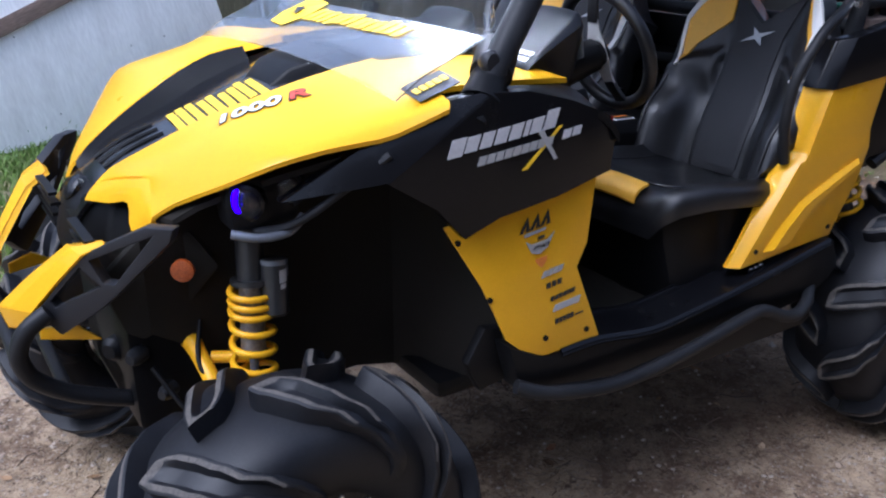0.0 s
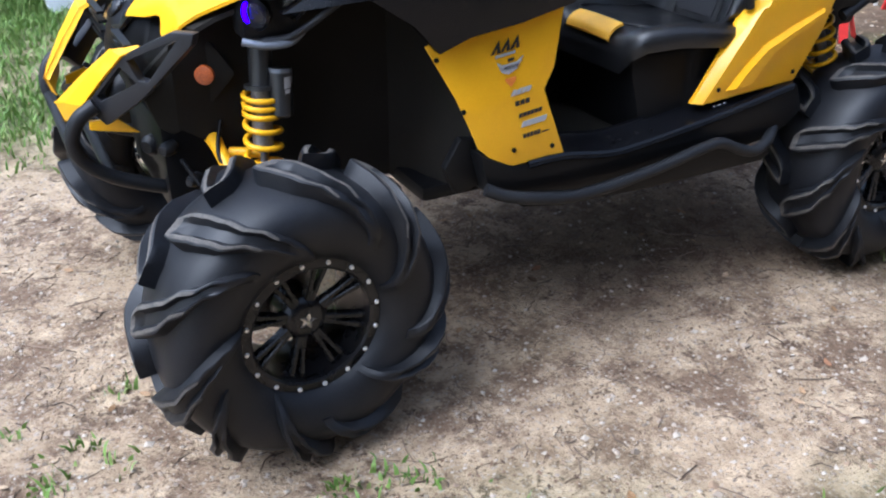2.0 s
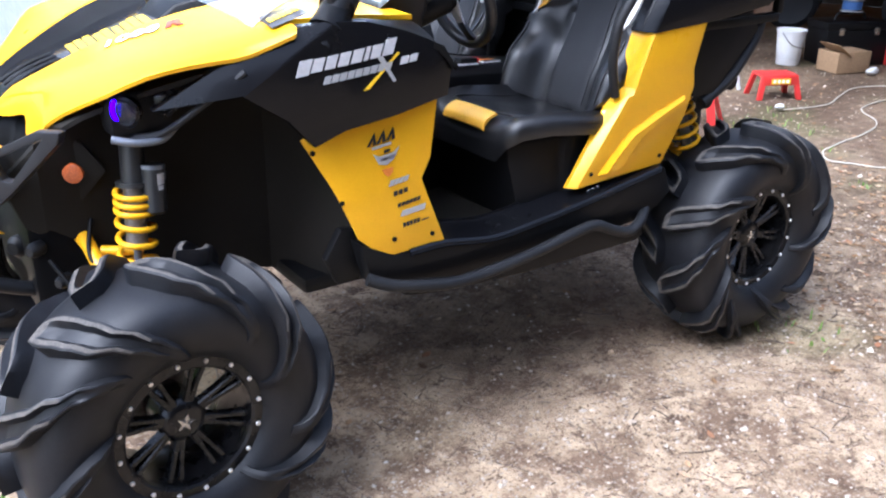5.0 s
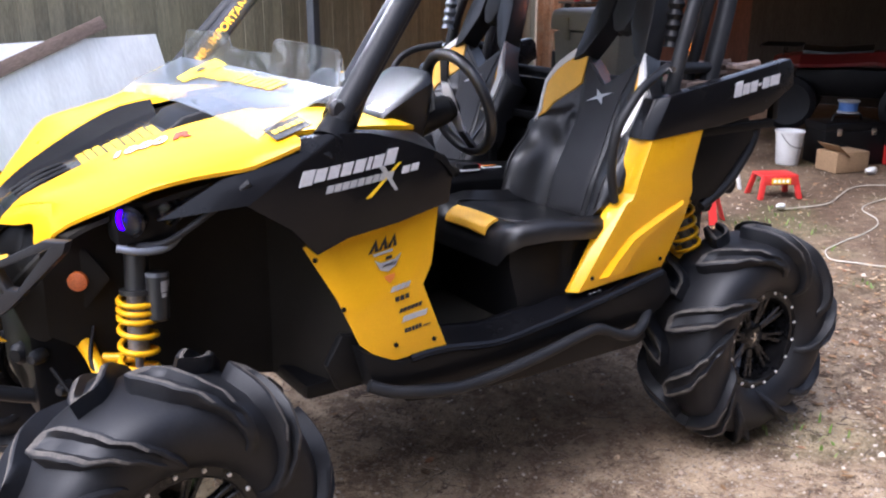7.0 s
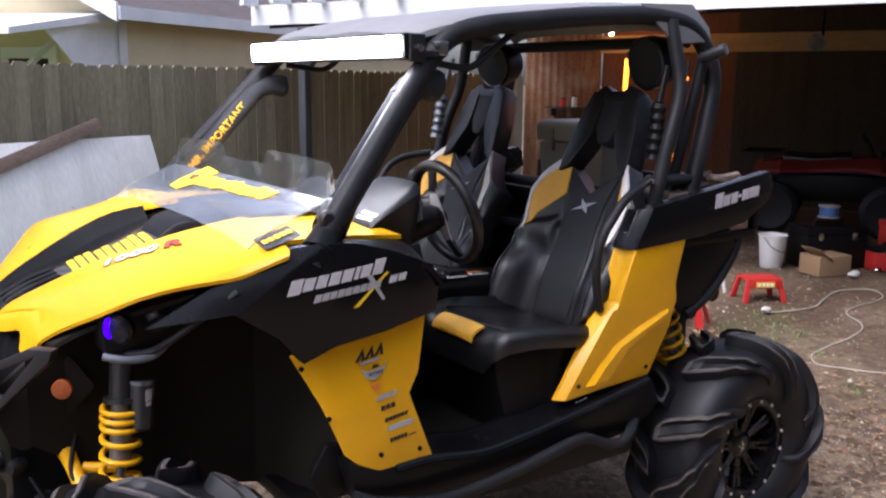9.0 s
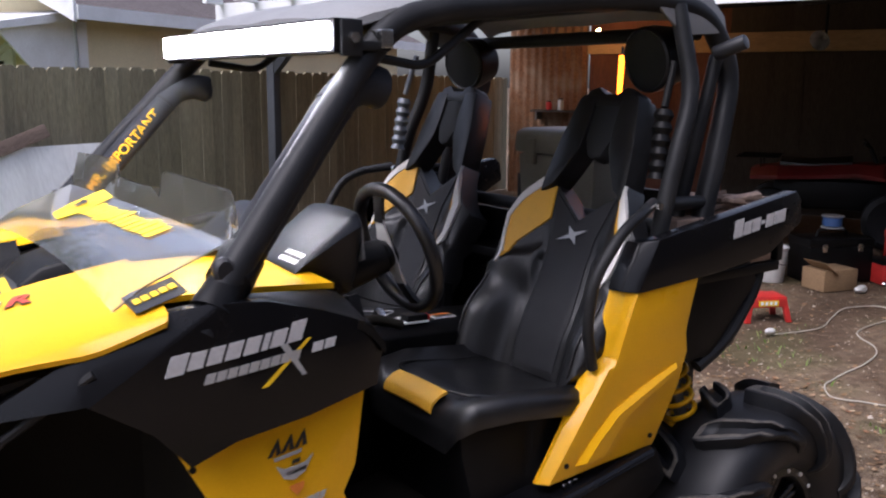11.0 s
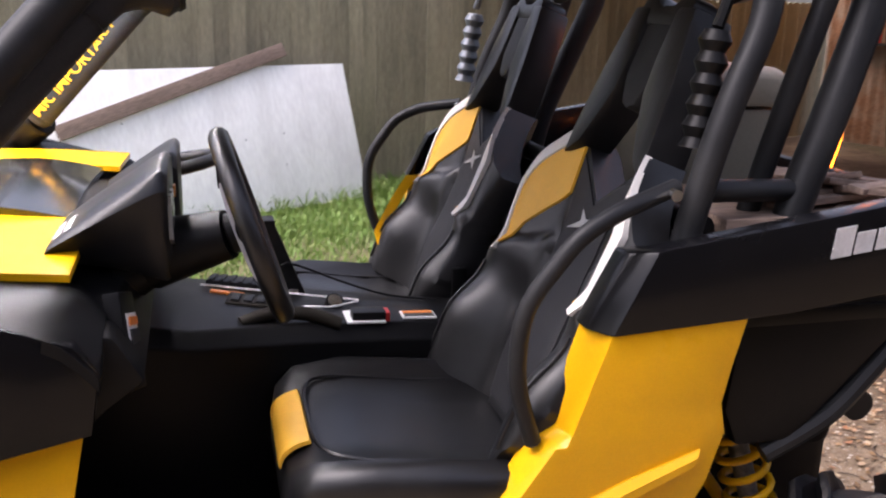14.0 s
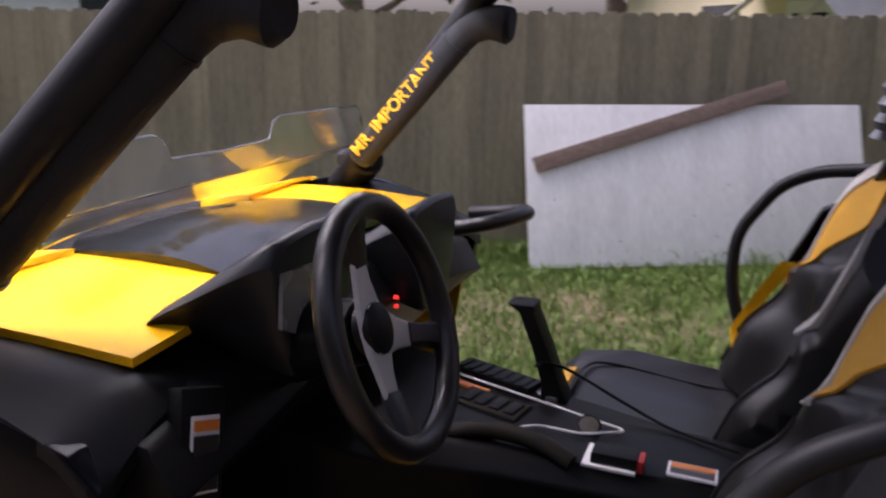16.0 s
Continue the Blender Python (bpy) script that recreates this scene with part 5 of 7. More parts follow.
for k in range(3):
    x, z = 0.585 + 0.029 * k, 0.968 + 0.004 * k
    bm = decal(B(), [(x, z), (x + 0.009, z + 0.001), (x + 0.021, z + 0.020), (x + 0.019, z + 0.002), (x + 0.029, z + 0.004), (x + 0.026, z + 0.036)], yl)
    part("sticker_peak", bm, DECALK, low[0], "black three-peak sticker" if k == 0 else "", smooth=0)
bm = B()
decal(bm, [(0.598, 0.965), (0.66, 0.973), (0.658, 0.966), (0.60, 0.958)], yl)
part("sticker_edge", bm, DECALG, low[0], smooth=0)
bm = B()
decal(bm, [(0.602, 0.948), (0.62, 0.938), (0.665, 0.943), (0.685, 0.958), (0.665, 0.925), (0.64, 0.912), (0.618, 0.918)], yl)
part("sticker", bm, DECALG, low[0], "silver winged sticker", smooth=0)
bm = B()
slant(bm, 0.622, 0.923, 0.045, 0.009, yl)
slant(bm, 0.636, 0.945, 0.018, 0.008, yl)
part("sticker_bar", bm, DECALK, low[0], smooth=0)
bm = B()
decal(bm, [(0.628, 0.90), (0.662, 0.904), (0.660, 0.892), (0.646, 0.878), (0.634, 0.889)], yl)
part("sticker", bm, DECALO, low[0], "brown shield sticker", smooth=0)
for k in range(4):
    part("sticker_bar", slant(B(), 0.645 + 0.0155 * k, 0.851 + 0.002 * k, 0.0125, 0.015, yl, 0.12, 0.5), DECALG, low[0], "grey lettered sticker drawn as bars" if k == 0 else "", smooth=0)
for k in range(3):
    part("sticker_bar", slant(B(), 0.660 + 0.016 * k, 0.822 + 0.002 * k, 0.012, 0.013, yl, 0.1, 0.0), DECALK, low[0], "black lettered sticker drawn as bars" if k == 0 else "", smooth=0)
for k in range(6):
    part("sticker_bar", slant(B(), 0.670 + 0.0125 * k, 0.788 + 0.0016 * k, 0.0098, 0.011, yl, 0.1, 0.3), DECALK, low[0], "black lettered sticker drawn as bars" if k == 0 else "", smooth=0)
bm = B()
slant(bm, 0.678, 0.760, 0.078, 0.016, yl, 0.1, 0.4)
part("sticker", bm, DECALG, low[0], "grey script sticker drawn as a bar", smooth=0)
for k in range(5):
    part("sticker_bar", slant(B(), 0.685 + 0.0115 * k, 0.728 + 0.0012 * k, 0.009, 0.012, yl, 0.1, 0.0), DECALK, low[0], smooth=0)
part("sticker_bar", slant(B(), 0.745, 0.735, 0.024, 0.003, yl), DECALK, low[0], smooth=0)

# the shoulder's maker marks, as slanted plain blocks
ys = lambda x, z: shoulder_y(x, z) - 0.003
mark = part("maker_mark", slant(B(), 0.383, 1.178, 0.033, 0.038, ys, 0.10, 0.35), DECALS, utv, "white slanted maker's mark", smooth=0)
x = 0.383 + 0.0385
for k, w in enumerate((0.031, 0.030, 0.031, 0.031, 0.013, 0.031, 0.033)):
    part("mark_block", slant(B(), x, 1.181 + 0.115 * (x - 0.383), w * 0.93, 0.040 if k == 6 else 0.032, ys, 0.10, 0.35), DECALS, mark, smooth=0)
    x += w + 0.0045
mark = part("model_mark", slant(B(), 0.452, 1.154, 0.0180, 0.019, ys, 0.10, 0.35), DECALG, utv, "silver slanted model mark", smooth=0)
for k in range(1, 9):
    x = 0.452 + 0.0212 * k
    part("mark_block", slant(B(), x, 1.154 + 0.105 * (x - 0.452), 0.0180, 0.019, ys, 0.10, 0.35), DECALG, mark, smooth=0)
for k in range(2):
    part("mark_block", slant(B(), 0.668 + 0.027 * k, 1.181 + 0.003 * k, 0.022, 0.019, ys, 0.10, 0.3), DECALS, mark, smooth=0)
bm = B()
decal(bm, [(0.562, 1.128), (0.577, 1.130), (0.668, 1.212), (0.660, 1.212)], ys)
part("cross_mark", bm, DECALY, utv, "yellow and silver cross mark", smooth=0)
bm = B()
decal(bm, [(0.600, 1.208), (0.616, 1.208), (0.655, 1.142), (0.646, 1.140)], lambda x, z: ys(x, z) - 0.002)
part("cross_mark", bm, DECALG, utv, smooth=0)


# black sill under the door and the step tube
def sill():
    bm = B()
    plate(bm, [(0.545, 0.71), (0.66, 0.652), (0.82, 0.655), (0.99, 0.63), (1.14, 0.64), (1.42, 0.675), (1.72, 0.725), (1.76, 0.63), (1.66, 0.55), (1.43, 0.525), (0.95, 0.515), (0.70, 0.54), (0.58, 0.58)],
          lambda x, z: -0.66 + 0.25 * max(0.60 - z, 0), 0.10, [((0.5, 0.60), (1.8, 0.60))])
    return bm


both("sill", sill, BLACK, "black plastic sill", bevel=0.012, smooth=30)


def sill_ledge():
    line = ((0.70, 0.656), (0.82, 0.658), (0.99, 0.634), (1.14, 0.644), (1.42, 0.679), (1.70, 0.725))
    return sheet(B(), [[(x, -0.664, z - 0.008), (x, -0.658, z + 0.004), (x + 0.005, -0.575, z + 0.016), (x + 0.005, -0.560, z + 0.032)] for x, z in line], 0.008, 2, 3)


both("sill_ledge", sill_ledge, GLOSS, "worn black sill ledge", smooth=30)
for x, z in ((1.02, 0.650), (1.16, 0.659), (1.405, 0.690), (1.425, 0.692), (1.445, 0.695)):
    part("rivet", lathe(B(), [(0.007, 0), (0.006, 0.003), (0.001, 0.004)], 10, Matrix.Translation((x, -0.625, z))), STEEL if x > 1.4 else GLOSS, utv, smooth=50)


def step():
    bm = B()
    return tube(bm, spline([(0.555, -0.675, 0.612), (0.64, -0.70, 0.580), (0.84, -0.71, 0.546), (1.09, -0.71, 0.566), (1.30, -0.71, 0.602), (1.37, -0.71, 0.604), (1.45, -0.71, 0.568), (1.53, -0.70, 0.545), (1.60, -0.68, 0.560), (1.66, -0.64, 0.585)], 5), 0.018, 12)


def step_skirt():
    return plate(B(), [(0.60, 0.60), (0.85, 0.552), (1.09, 0.566), (1.30, 0.600), (1.37, 0.603), (1.50, 0.56), (1.585, 0.556), (1.60, 0.52), (1.57, 0.502), (1.10, 0.504), (0.80, 0.520), (0.66, 0.545)], lambda x, z: -0.702 + 0.1 * max(0.56 - z, 0), 0.02)


both("step_skirt", step_skirt, BLACK, "black skirt under the side step", bevel=0.005)
both("step_tube", step, CAGE, "black tubular side step", smooth=60)


# rear yellow panel: a flat face with a bevel along its front edge
def rear_edge(z):
    return lerp_table(((0.708, 1.318), (0.985, 1.496), (1.008, 1.524), (1.179, 1.575)), z)


def rear_y(x, z):
    return -0.640 - 0.073 * (z - 0.71) + (1.5 + 1.9 * smoothstep(z, 0.75, 1.1)) * max(rear_edge(z) + 0.020 - x, 0)


def rear_panel():
    bm = B()
    return plate(bm, [(1.575, 1.179), (1.70, 1.186), (1.829, 1.193), (1.812, 1.10), (1.804, 1.041), (1.818, 0.985), (1.796, 0.89), (1.716, 0.731), (1.53, 0.722), (1.318, 0.708), (1.40, 0.836), (1.494, 0.982), (1.524, 1.008)],
                 rear_y, 0.012, [((1.338, 0.708), (1.516, 0.985)), ((1.544, 1.008), (1.595, 1.179)), ((1.40, 0.78), (1.82, 1.02)), ((1.2, 0.985), (1.9, 0.985)), ((1.2, 1.008), (1.9, 1.008))])


rearp = both("rear_panel", rear_panel, YELLOW, "yellow rear side panel with an embossed ridge", bevel=0.003, smooth=18)


def emboss():
    bm = B()
    out = [(1.425, 0.742), (1.475, 0.80), (1.545, 0.868), (1.65, 0.915), (1.775, 0.958), (1.765, 0.925), (1.68, 0.885), (1.60, 0.84), (1.555, 0.79), (1.525, 0.752)]
    inn = [(1.450, 0.747), (1.490, 0.797), (1.553, 0.857), (1.655, 0.902), (1.765, 0.949), (1.76, 0.932), (1.675, 0.893), (1.590, 0.847), (1.545, 0.795), (1.515, 0.752)]
    loft(bm, [[(x, rear_y(x, z) + 0.004, z) for x, z in out], [(x, rear_y(x, z) - 0.003, z) for x, z in out], [(x, rear_y(x, z) - 0.016, z) for x, z in inn]])
    return bm


for ob, s in zip(rearp, FLANKS):
    bm = emboss()
    part("ridge", flip(bm) if s > 0 else bm, YELLOW, ob, smooth=20)
    for x, z in ((1.392, 0.750), (1.700, 0.762)):
        bm = B()
        dot(bm, x, z, rear_y, s=s)
        part("screw", bm, BLACK, ob, "black screw")


# cargo bed
def bed_side():
    bm = B()
    return plate(bm, [(1.562, 1.178), (1.592, 1.176), (1.90, 1.194), (2.13, 1.222), (2.285, 1.305), (2.275, 1.375), (2.25, 1.398), (1.95, 1.352), (1.660, 1.310), (1.625, 1.300)],
                 lambda x, z: -0.680 + 1.3 * max(1.660 - x + (z - 1.310) * 0.51, 0), 0.045, [((1.592, 1.176), (1.660, 1.310))])


beds = both("bed_side", bed_side, GLOSS, "black cargo bed side", bevel=0.006, smooth=25)
for k, (w, h) in enumerate(((0.036, 0.036), (0.034, 0.036), (0.034, 0.036), (0.016, 0.010), (0.034, 0.036), (0.050, 0.036))):
    x = 1.962 + (0, 0.041, 0.081, 0.121, 0.143, 0.182)[k]
    z = 1.284 + 0.14 * (x - 1.962) + (0.014 if k == 3 else 0)
    part("mark_block", slant(B(), x, z, w, h + (0.014 if k == 0 else 0), lambda x, z: -0.6825, 0.13, 0.1), DECALS, beds[0], "white block of the maker's mark", smooth=0)
part("bed_floor", box(B(), (1.98, 0, 1.165), (0.60, 1.24, 0.03)), BLACK, utv, "black cargo bed floor", bevel=0.006)
part("bed_front", box(B(), (1.80, 0, 1.225), (0.02, 1.24, 0.13)), BLACK, utv, "black cargo bed front", bevel=0.006)
part("tailgate", box(B(), (2.295, 0, 1.26), (0.03, 1.22, 0.17)), BLACK, utv, "black tailgate", bevel=0.006)


def bed_skirt():
    bm = B()
    plate(bm, [(1.865, 1.185), (2.13, 1.216), (2.18, 1.13), (1.985, 0.93), (1.875, 0.93), (1.845, 1.00)], lambda x, z: -0.615, 0.03)
    return bm


both("rear_fender_skirt", bed_skirt, BLACK, bevel=0.006)


def rear_brace():
    bm = B()
    tube(bm, corner([(1.94, -0.60, 0.90), (2.06, -0.61, 0.965), (2.20, -0.60, 1.11), (2.24, -0.58, 1.24)], 0.06), 0.019, 10)
    return bm


both("rear_brace", rear_brace, CAGE)

# floor pan and tunnel between the seats
part("floor_pan", box(B(), (1.135, 0, 0.585), (1.02, 1.10, 0.04)), DEEP, utv, "black cabin floor", bevel=0.01)
part("firewall", box(B(), (0.60, 0, 0.83), (0.04, 1.05, 0.5)), DEEP, utv, "black firewall", bevel=0.01)
part("rear_bulkhead", box(B(), (1.80, 0, 0.89), (0.05, 1.10, 0.56)), DEEP, utv, "black rear bulkhead", bevel=0.01)
bm = B()
loft(bm, [[(x, -w, 0.60), (x, -w, z - 0.03), (x, -w + 0.03, z), (x, f - 0.03, z), (x, f, z - 0.03), (x, f, 0.60)] for x, w, f, z in ((0.66, 0.20, 0.24, 1.10), (0.95, 0.19, 0.23, 1.045), (1.15, 0.13, 0.205, 1.022), (1.40, 0.105, 0.14, 1.005), (1.66, 0.10, 0.13, 0.98))])
tunnel = part("centre_console", bm, BLACK, utv, "black centre console with labels and switches", bevel=0.006)


def underseat():
    bm = B()
    loft(bm, [[(x, -0.545 - k, z), (x, -0.13, z), (1.62, -0.10, z), (1.62, -0.575 - k, z), (1.36, -0.575 - k, z), (1.335, -0.555 - k, z), (1.21, -0.555 - k, z)] for x, z, k in ((1.17, 0.60, 0.02), (1.155, 0.70, 0.012), (1.135, 0.80, 0.0), (1.13, 0.868, 0.0))])
    return bm


both("seat_base", underseat, BLACK, bevel=0.03)


# -- seats
S_UP = Vector((0.37, 0, 0.93)).normalized()
S_FW = Vector((-0.93, 0, 0.37)).normalized()


def back_half(v):
    return lerp_table(((0, 0.235), (0.12, 0.262), (0.30, 0.282), (0.45, 0.276), (0.62, 0.262), (0.80, 0.268), (1.0, 0.280)), v)


def back_top(y):
    """Height of the backrest's top edge: a V in the middle, peaks, shoulders that fall away."""
    return lerp_table(((0, 0.462), (0.145, 0.572), (0.165, 0.572), (0.265, 0.425), (0.30, 0.395)), abs(y))


def back_at(yc, y, h, lift=0.0):
    """A point of a backrest's front: y across, h up along it."""
    au = abs(y) / 0.275
    low = 1 - smoothstep(h, 0.11, 0.28)
    w = (0.105 * low + 0.050 * (1 - low)) * smoothstep(au, 0.40, 0.80) - 0.035 * smoothstep(au, 0.90, 1.04)
    w += 0.014 * math.exp(-((h - 0.13) / 0.10) ** 2) * (1 - smoothstep(au, 0.3, 0.55))
    w -= 0.008 * math.exp(-((au - 0.36) / 0.035) ** 2) * (1 - smoothstep(h, 0.36, 0.42))
    rim = 0.375 - 0.55 * max(abs(y) - 0.10, 0)
    w += 0.020 * (1 - smoothstep(h, rim - 0.022, rim + 0.008)) * smoothstep(au, 0.36, 0.44) * smoothstep(h, 0.2, 0.3)
    return Vector((1.535, yc, 0.885)) + S_UP * h + S_FW * (w + lift) + Vector((0, y, 0))


def back_point(yc, u, v, lift=0.0):
    y = u * back_half(v)
    return back_at(yc, y, v * back_top(y), lift)


def patch(bm, yc, left, right, rows, cols=4, lift=0.006, thick=0.006):
    """A strip of a backrest's surface between two edges u(v), with a little thickness."""
    g = []
    for i in range(rows + 1):
        t = i / rows
        (u0, v0), (u1, v1) = left(t), right(t)
        g.append([(u0 + (u1 - u0) * j / cols, v0 + (v1 - v0) * j / cols) for j in range(cols + 1)])
    return sheet(bm, [[back_at(yc, y, h, lift) for y, h in r] for r in g], thick, 1, 1, -S_FW)


def seg2(pts):
    def f(t):
        k = t * (len(pts) - 1)
        i = min(int(k), len(pts) - 2)
        a, b = pts[i], pts[i + 1]
        return (a[0] + (b[0] - a[0]) * (k - i), a[1] + (b[1] - a[1]) * (k - i))
    return f


PADG = surface("slate_head_pad", (0.016, 0.017, 0.019), 0.65, grain=500, grain_amt=0.2, stain=9, stain_amt=0.15, bump=0.3, depth=0.0006)


def seat(yc, label, lean):
    # cushion with raised edges, rounded nose
    bm = B()
    rings = []
    for x, w, z, e in ((1.098, 0.17, 0.872, 0.0), (1.110, 0.205, 0.914, 0.004), (1.148, 0.236, 0.938, 0.008), (1.25, 0.257, 0.936, 0.018), (1.42, 0.262, 0.908, 0.028), (1.58, 0.25, 0.895, 0.03), (1.66, 0.235, 0.895, 0.02)):
        ring = []
        for u, dz in ((-1.0, -0.060), (-1.03, -0.026), (-0.98, -0.002), (-0.86, 0.008), (-0.70, 0.0), (-0.35, -0.006), (0, -0.008), (0.35, -0.006), (0.70, 0.0), (0.86, 0.008), (0.98, -0.002), (1.03, -0.026), (1.0, -0.060)):
            ring.append((x, yc + u * w, z + dz + e * (0.8 if abs(u) > 0.8 else -0.3)))
        rings.append(ring)
    loft(bm, rings)
    s = cush = back = part("bucket_seat", bm, VINYL, utv, label, smooth=50)
    # stitched seam round the inset
    bm = B()
    tube(bm, spline([(1.62, yc - 0.19, 0.895), (1.40, yc - 0.19, 0.907), (1.22, yc - 0.175, 0.937), (1.165, yc - 0.13, 0.942), (1.155, yc, 0.939), (1.165, yc + 0.13, 0.942), (1.22, yc + 0.175, 0.937), (1.40, yc + 0.19, 0.907), (1.62, yc + 0.19, 0.895)], 5), 0.004, 6)
    part("piping", bm, VINYL, cush)
    # yellow front insert
    bm = B()
    sheet(bm, [[(x, yc + u, z + 0.004 * (1 - abs(u) / 0.108)) for x, z in ((1.094, 0.902), (1.101, 0.922), (1.122, 0.938), (1.147, 0.945))] for u in (-0.108, -0.036, 0.036, 0.108)], 0.008, 3, 3, (0.5, 0, -1))
    part("front_insert", bm, SEATYEL, cush, "yellow vinyl insert")
    # backrest, a little off the cushion's middle
    yc += lean
    bm = B()
    us = [-1, -0.97, -0.92, -0.86, -0.8, -0.7, -0.62, -0.585, -0.55, -0.515, -0.48, -0.45, -0.42, -0.39, -0.36, -0.33, -0.3, -0.15, 0, 0.15, 0.3, 0.33, 0.36, 0.39, 0.42, 0.45, 0.48, 0.515, 0.55, 0.585, 0.62, 0.7, 0.8, 0.86, 0.92, 0.97, 1]
    sheet(bm, [[back_point(yc, u, i / 48) for u in us] for i in range(49)], 0.075, 1, 1, -S_FW)
    part("backrest", bm, VINYL, s, "black vinyl backrest with deep bolsters", smooth=45)
    bm = B()
    for sd in FLANKS:
        patch(bm, yc, seg2([(sd * 0.085, 0.02), (sd * 0.092, 0.18), (sd * 0.082, 0.32), (sd * 0.086, 0.42), (sd * 0.118, 0.536)]), seg2([(0, 0.02), (0, 0.18), (0, 0.32), (0, 0.40), (0, 0.452)]), 30, 10, 0.0035, 0.006)
    part("centre_panel", bm, MESHFAB, back, "charcoal fabric centre panel")
    for sd in FLANKS:
        NAR = 1 if sd < 0 else 0
        bm = B()
        patch(bm, yc, seg2([(sd * 0.207, 0.300), (sd * 0.224, 0.370), (sd * 0.229, 0.428), (sd * 0.197, 0.490), (sd * 0.148, 0.556)]), seg2([(sd * 0.204, 0.302), (sd * (0.184 + NAR * 0.025), 0.360), (sd * (0.148 + NAR * 0.055), 0.412), (sd * (0.113 + NAR * 0.062), 0.455), (sd * (0.124 + NAR * 0.012), 0.553)]), 12, 6, 0.006, 0.006)
        part("shoulder_wing", bm, SEATYEL, back, "yellow vinyl shoulder wing")
        bm = B()
        ins, out = (0.014, 0.004) if sd < 0 else (0.0, 0.0)
        patch(bm, yc, seg2([(sd * (0.216 + out), 0.280), (sd * (0.237 + out), 0.372), (sd * (0.243 + out), 0.437), (sd * (0.210 + out), 0.502), (sd * (0.160 + out), 0.572)]), seg2([(sd * 0.207, 0.286), (sd * (0.224 - ins), 0.370), (sd * (0.229 - ins), 0.428), (sd * (0.197 - ins), 0.490), (sd * (0.148 - ins * 0.6), 0.557)]), 14, 5, 0.010, 0.014)
        part("white_edge", bm, WHITE, back, "white vinyl edge band")
        bm = B()
        tube(bm, [back_at(yc, sd * 0.238, 0.03 + 0.22 * i / 10, 0.002) for i in range(11)], 0.004, 6)
        part("piping", bm, VINYL, back)
    # cross badge
    bm = B()
    o = back_at(yc, 0, 0.414, 0.009)
    for d, long, wide in ((1, Vector((0, -0.058, 0)) + S_UP * 0.022, Vector((0, 0.002, 0)) + S_UP * 0.0075), (-1, Vector((0, 0.022, 0)) + S_UP * 0.026, Vector((0, 0.012, 0)) - S_UP * 0.005)):
        bm.faces.new([bm.verts.new(o + S_FW * 0.0008 * d + q) for q in (long, wide, -long, -wide)])
    part("cross_badge", bm, DECALG, back, "silver cross badge", smooth=0)
    # head restraint: two flat struts that rise from the peaks and close over a hanging pad
    def upright(outline, lo, hi):
        bm = B()
        loft(bm, [[Vector((1.535, yc + y, 0.885)) + S_UP * h + S_FW * f for y, h in outline] for f in (lo, hi)])
        return bm
    hd = part("head_restraint", upright([(-0.10, 0.800), (-0.095, 0.848), (-0.055, 0.862), (-0.022, 0.838), (0.022, 0.838), (0.055, 0.862), (0.095, 0.848), (0.10, 0.800)], -0.045, 0.030), VINYL, s, "black cut-out head restraint", bevel=0.012, smooth=45)
    for sd in FLANKS:
        bm = upright([(sd * y, h) for y, h in ((0.166, 0.520), (0.164, 0.575), (0.148, 0.690), (0.126, 0.785), (0.112, 0.835), (0.050, 0.835), (0.048, 0.74), (0.056, 0.670), (0.085, 0.612), (0.118, 0.555))], -0.050, 0.034)
        part("strut", bm, VINYL, hd, bevel=0.012, smooth=45)
    part("head_pad", upright([(0.0, 0.640), (-0.026, 0.648), (-0.052, 0.70), (-0.052, 0.80), (-0.030, 0.842), (0.030, 0.842), (0.052, 0.80), (0.052, 0.70), (0.026, 0.648)], -0.035, 0.026), PADG, hd, "charcoal head pad", bevel=0.012, smooth=45)
    return s


seat(-0.358, "black and yellow vinyl bucket seat behind the steering wheel", 0.019)
seat(0.395, "black and yellow vinyl passenger bucket seat", 0.008)


PODG = surface("slate_grey_metal", (0.16, 0.175, 0.20), 0.4, 0.4, grain=200, grain_amt=0.1, bump=0.05)
# -- dash, pods, steering wheel
bm = B()
loft(bm, [[(x, y, z - k * (z > 1.15)) for x, z in ((0.62, 1.10), (0.64, 1.27), (0.74, 1.30), (0.86, 1.27), (0.90, 1.20), (0.84, 1.08), (0.70, 0.95))] for y, k in ((-0.585, 0.075), (-0.45, 0.06), (-0.2, 0.025), (0, 0), (0.2, 0.015), (0.45, 0.05), (0.585, 0.075))])
dash = part("dashboard", bm, BLACK, utv, "black moulded dashboard", bevel=0.01)


PODM = surface("slate_pod_plastic", (0.013, 0.0145, 0.018), 0.38, grain=420, grain_amt=0.12, stain=8, stain_amt=0.15, bump=0.04, depth=0.0006, spec=0.32)


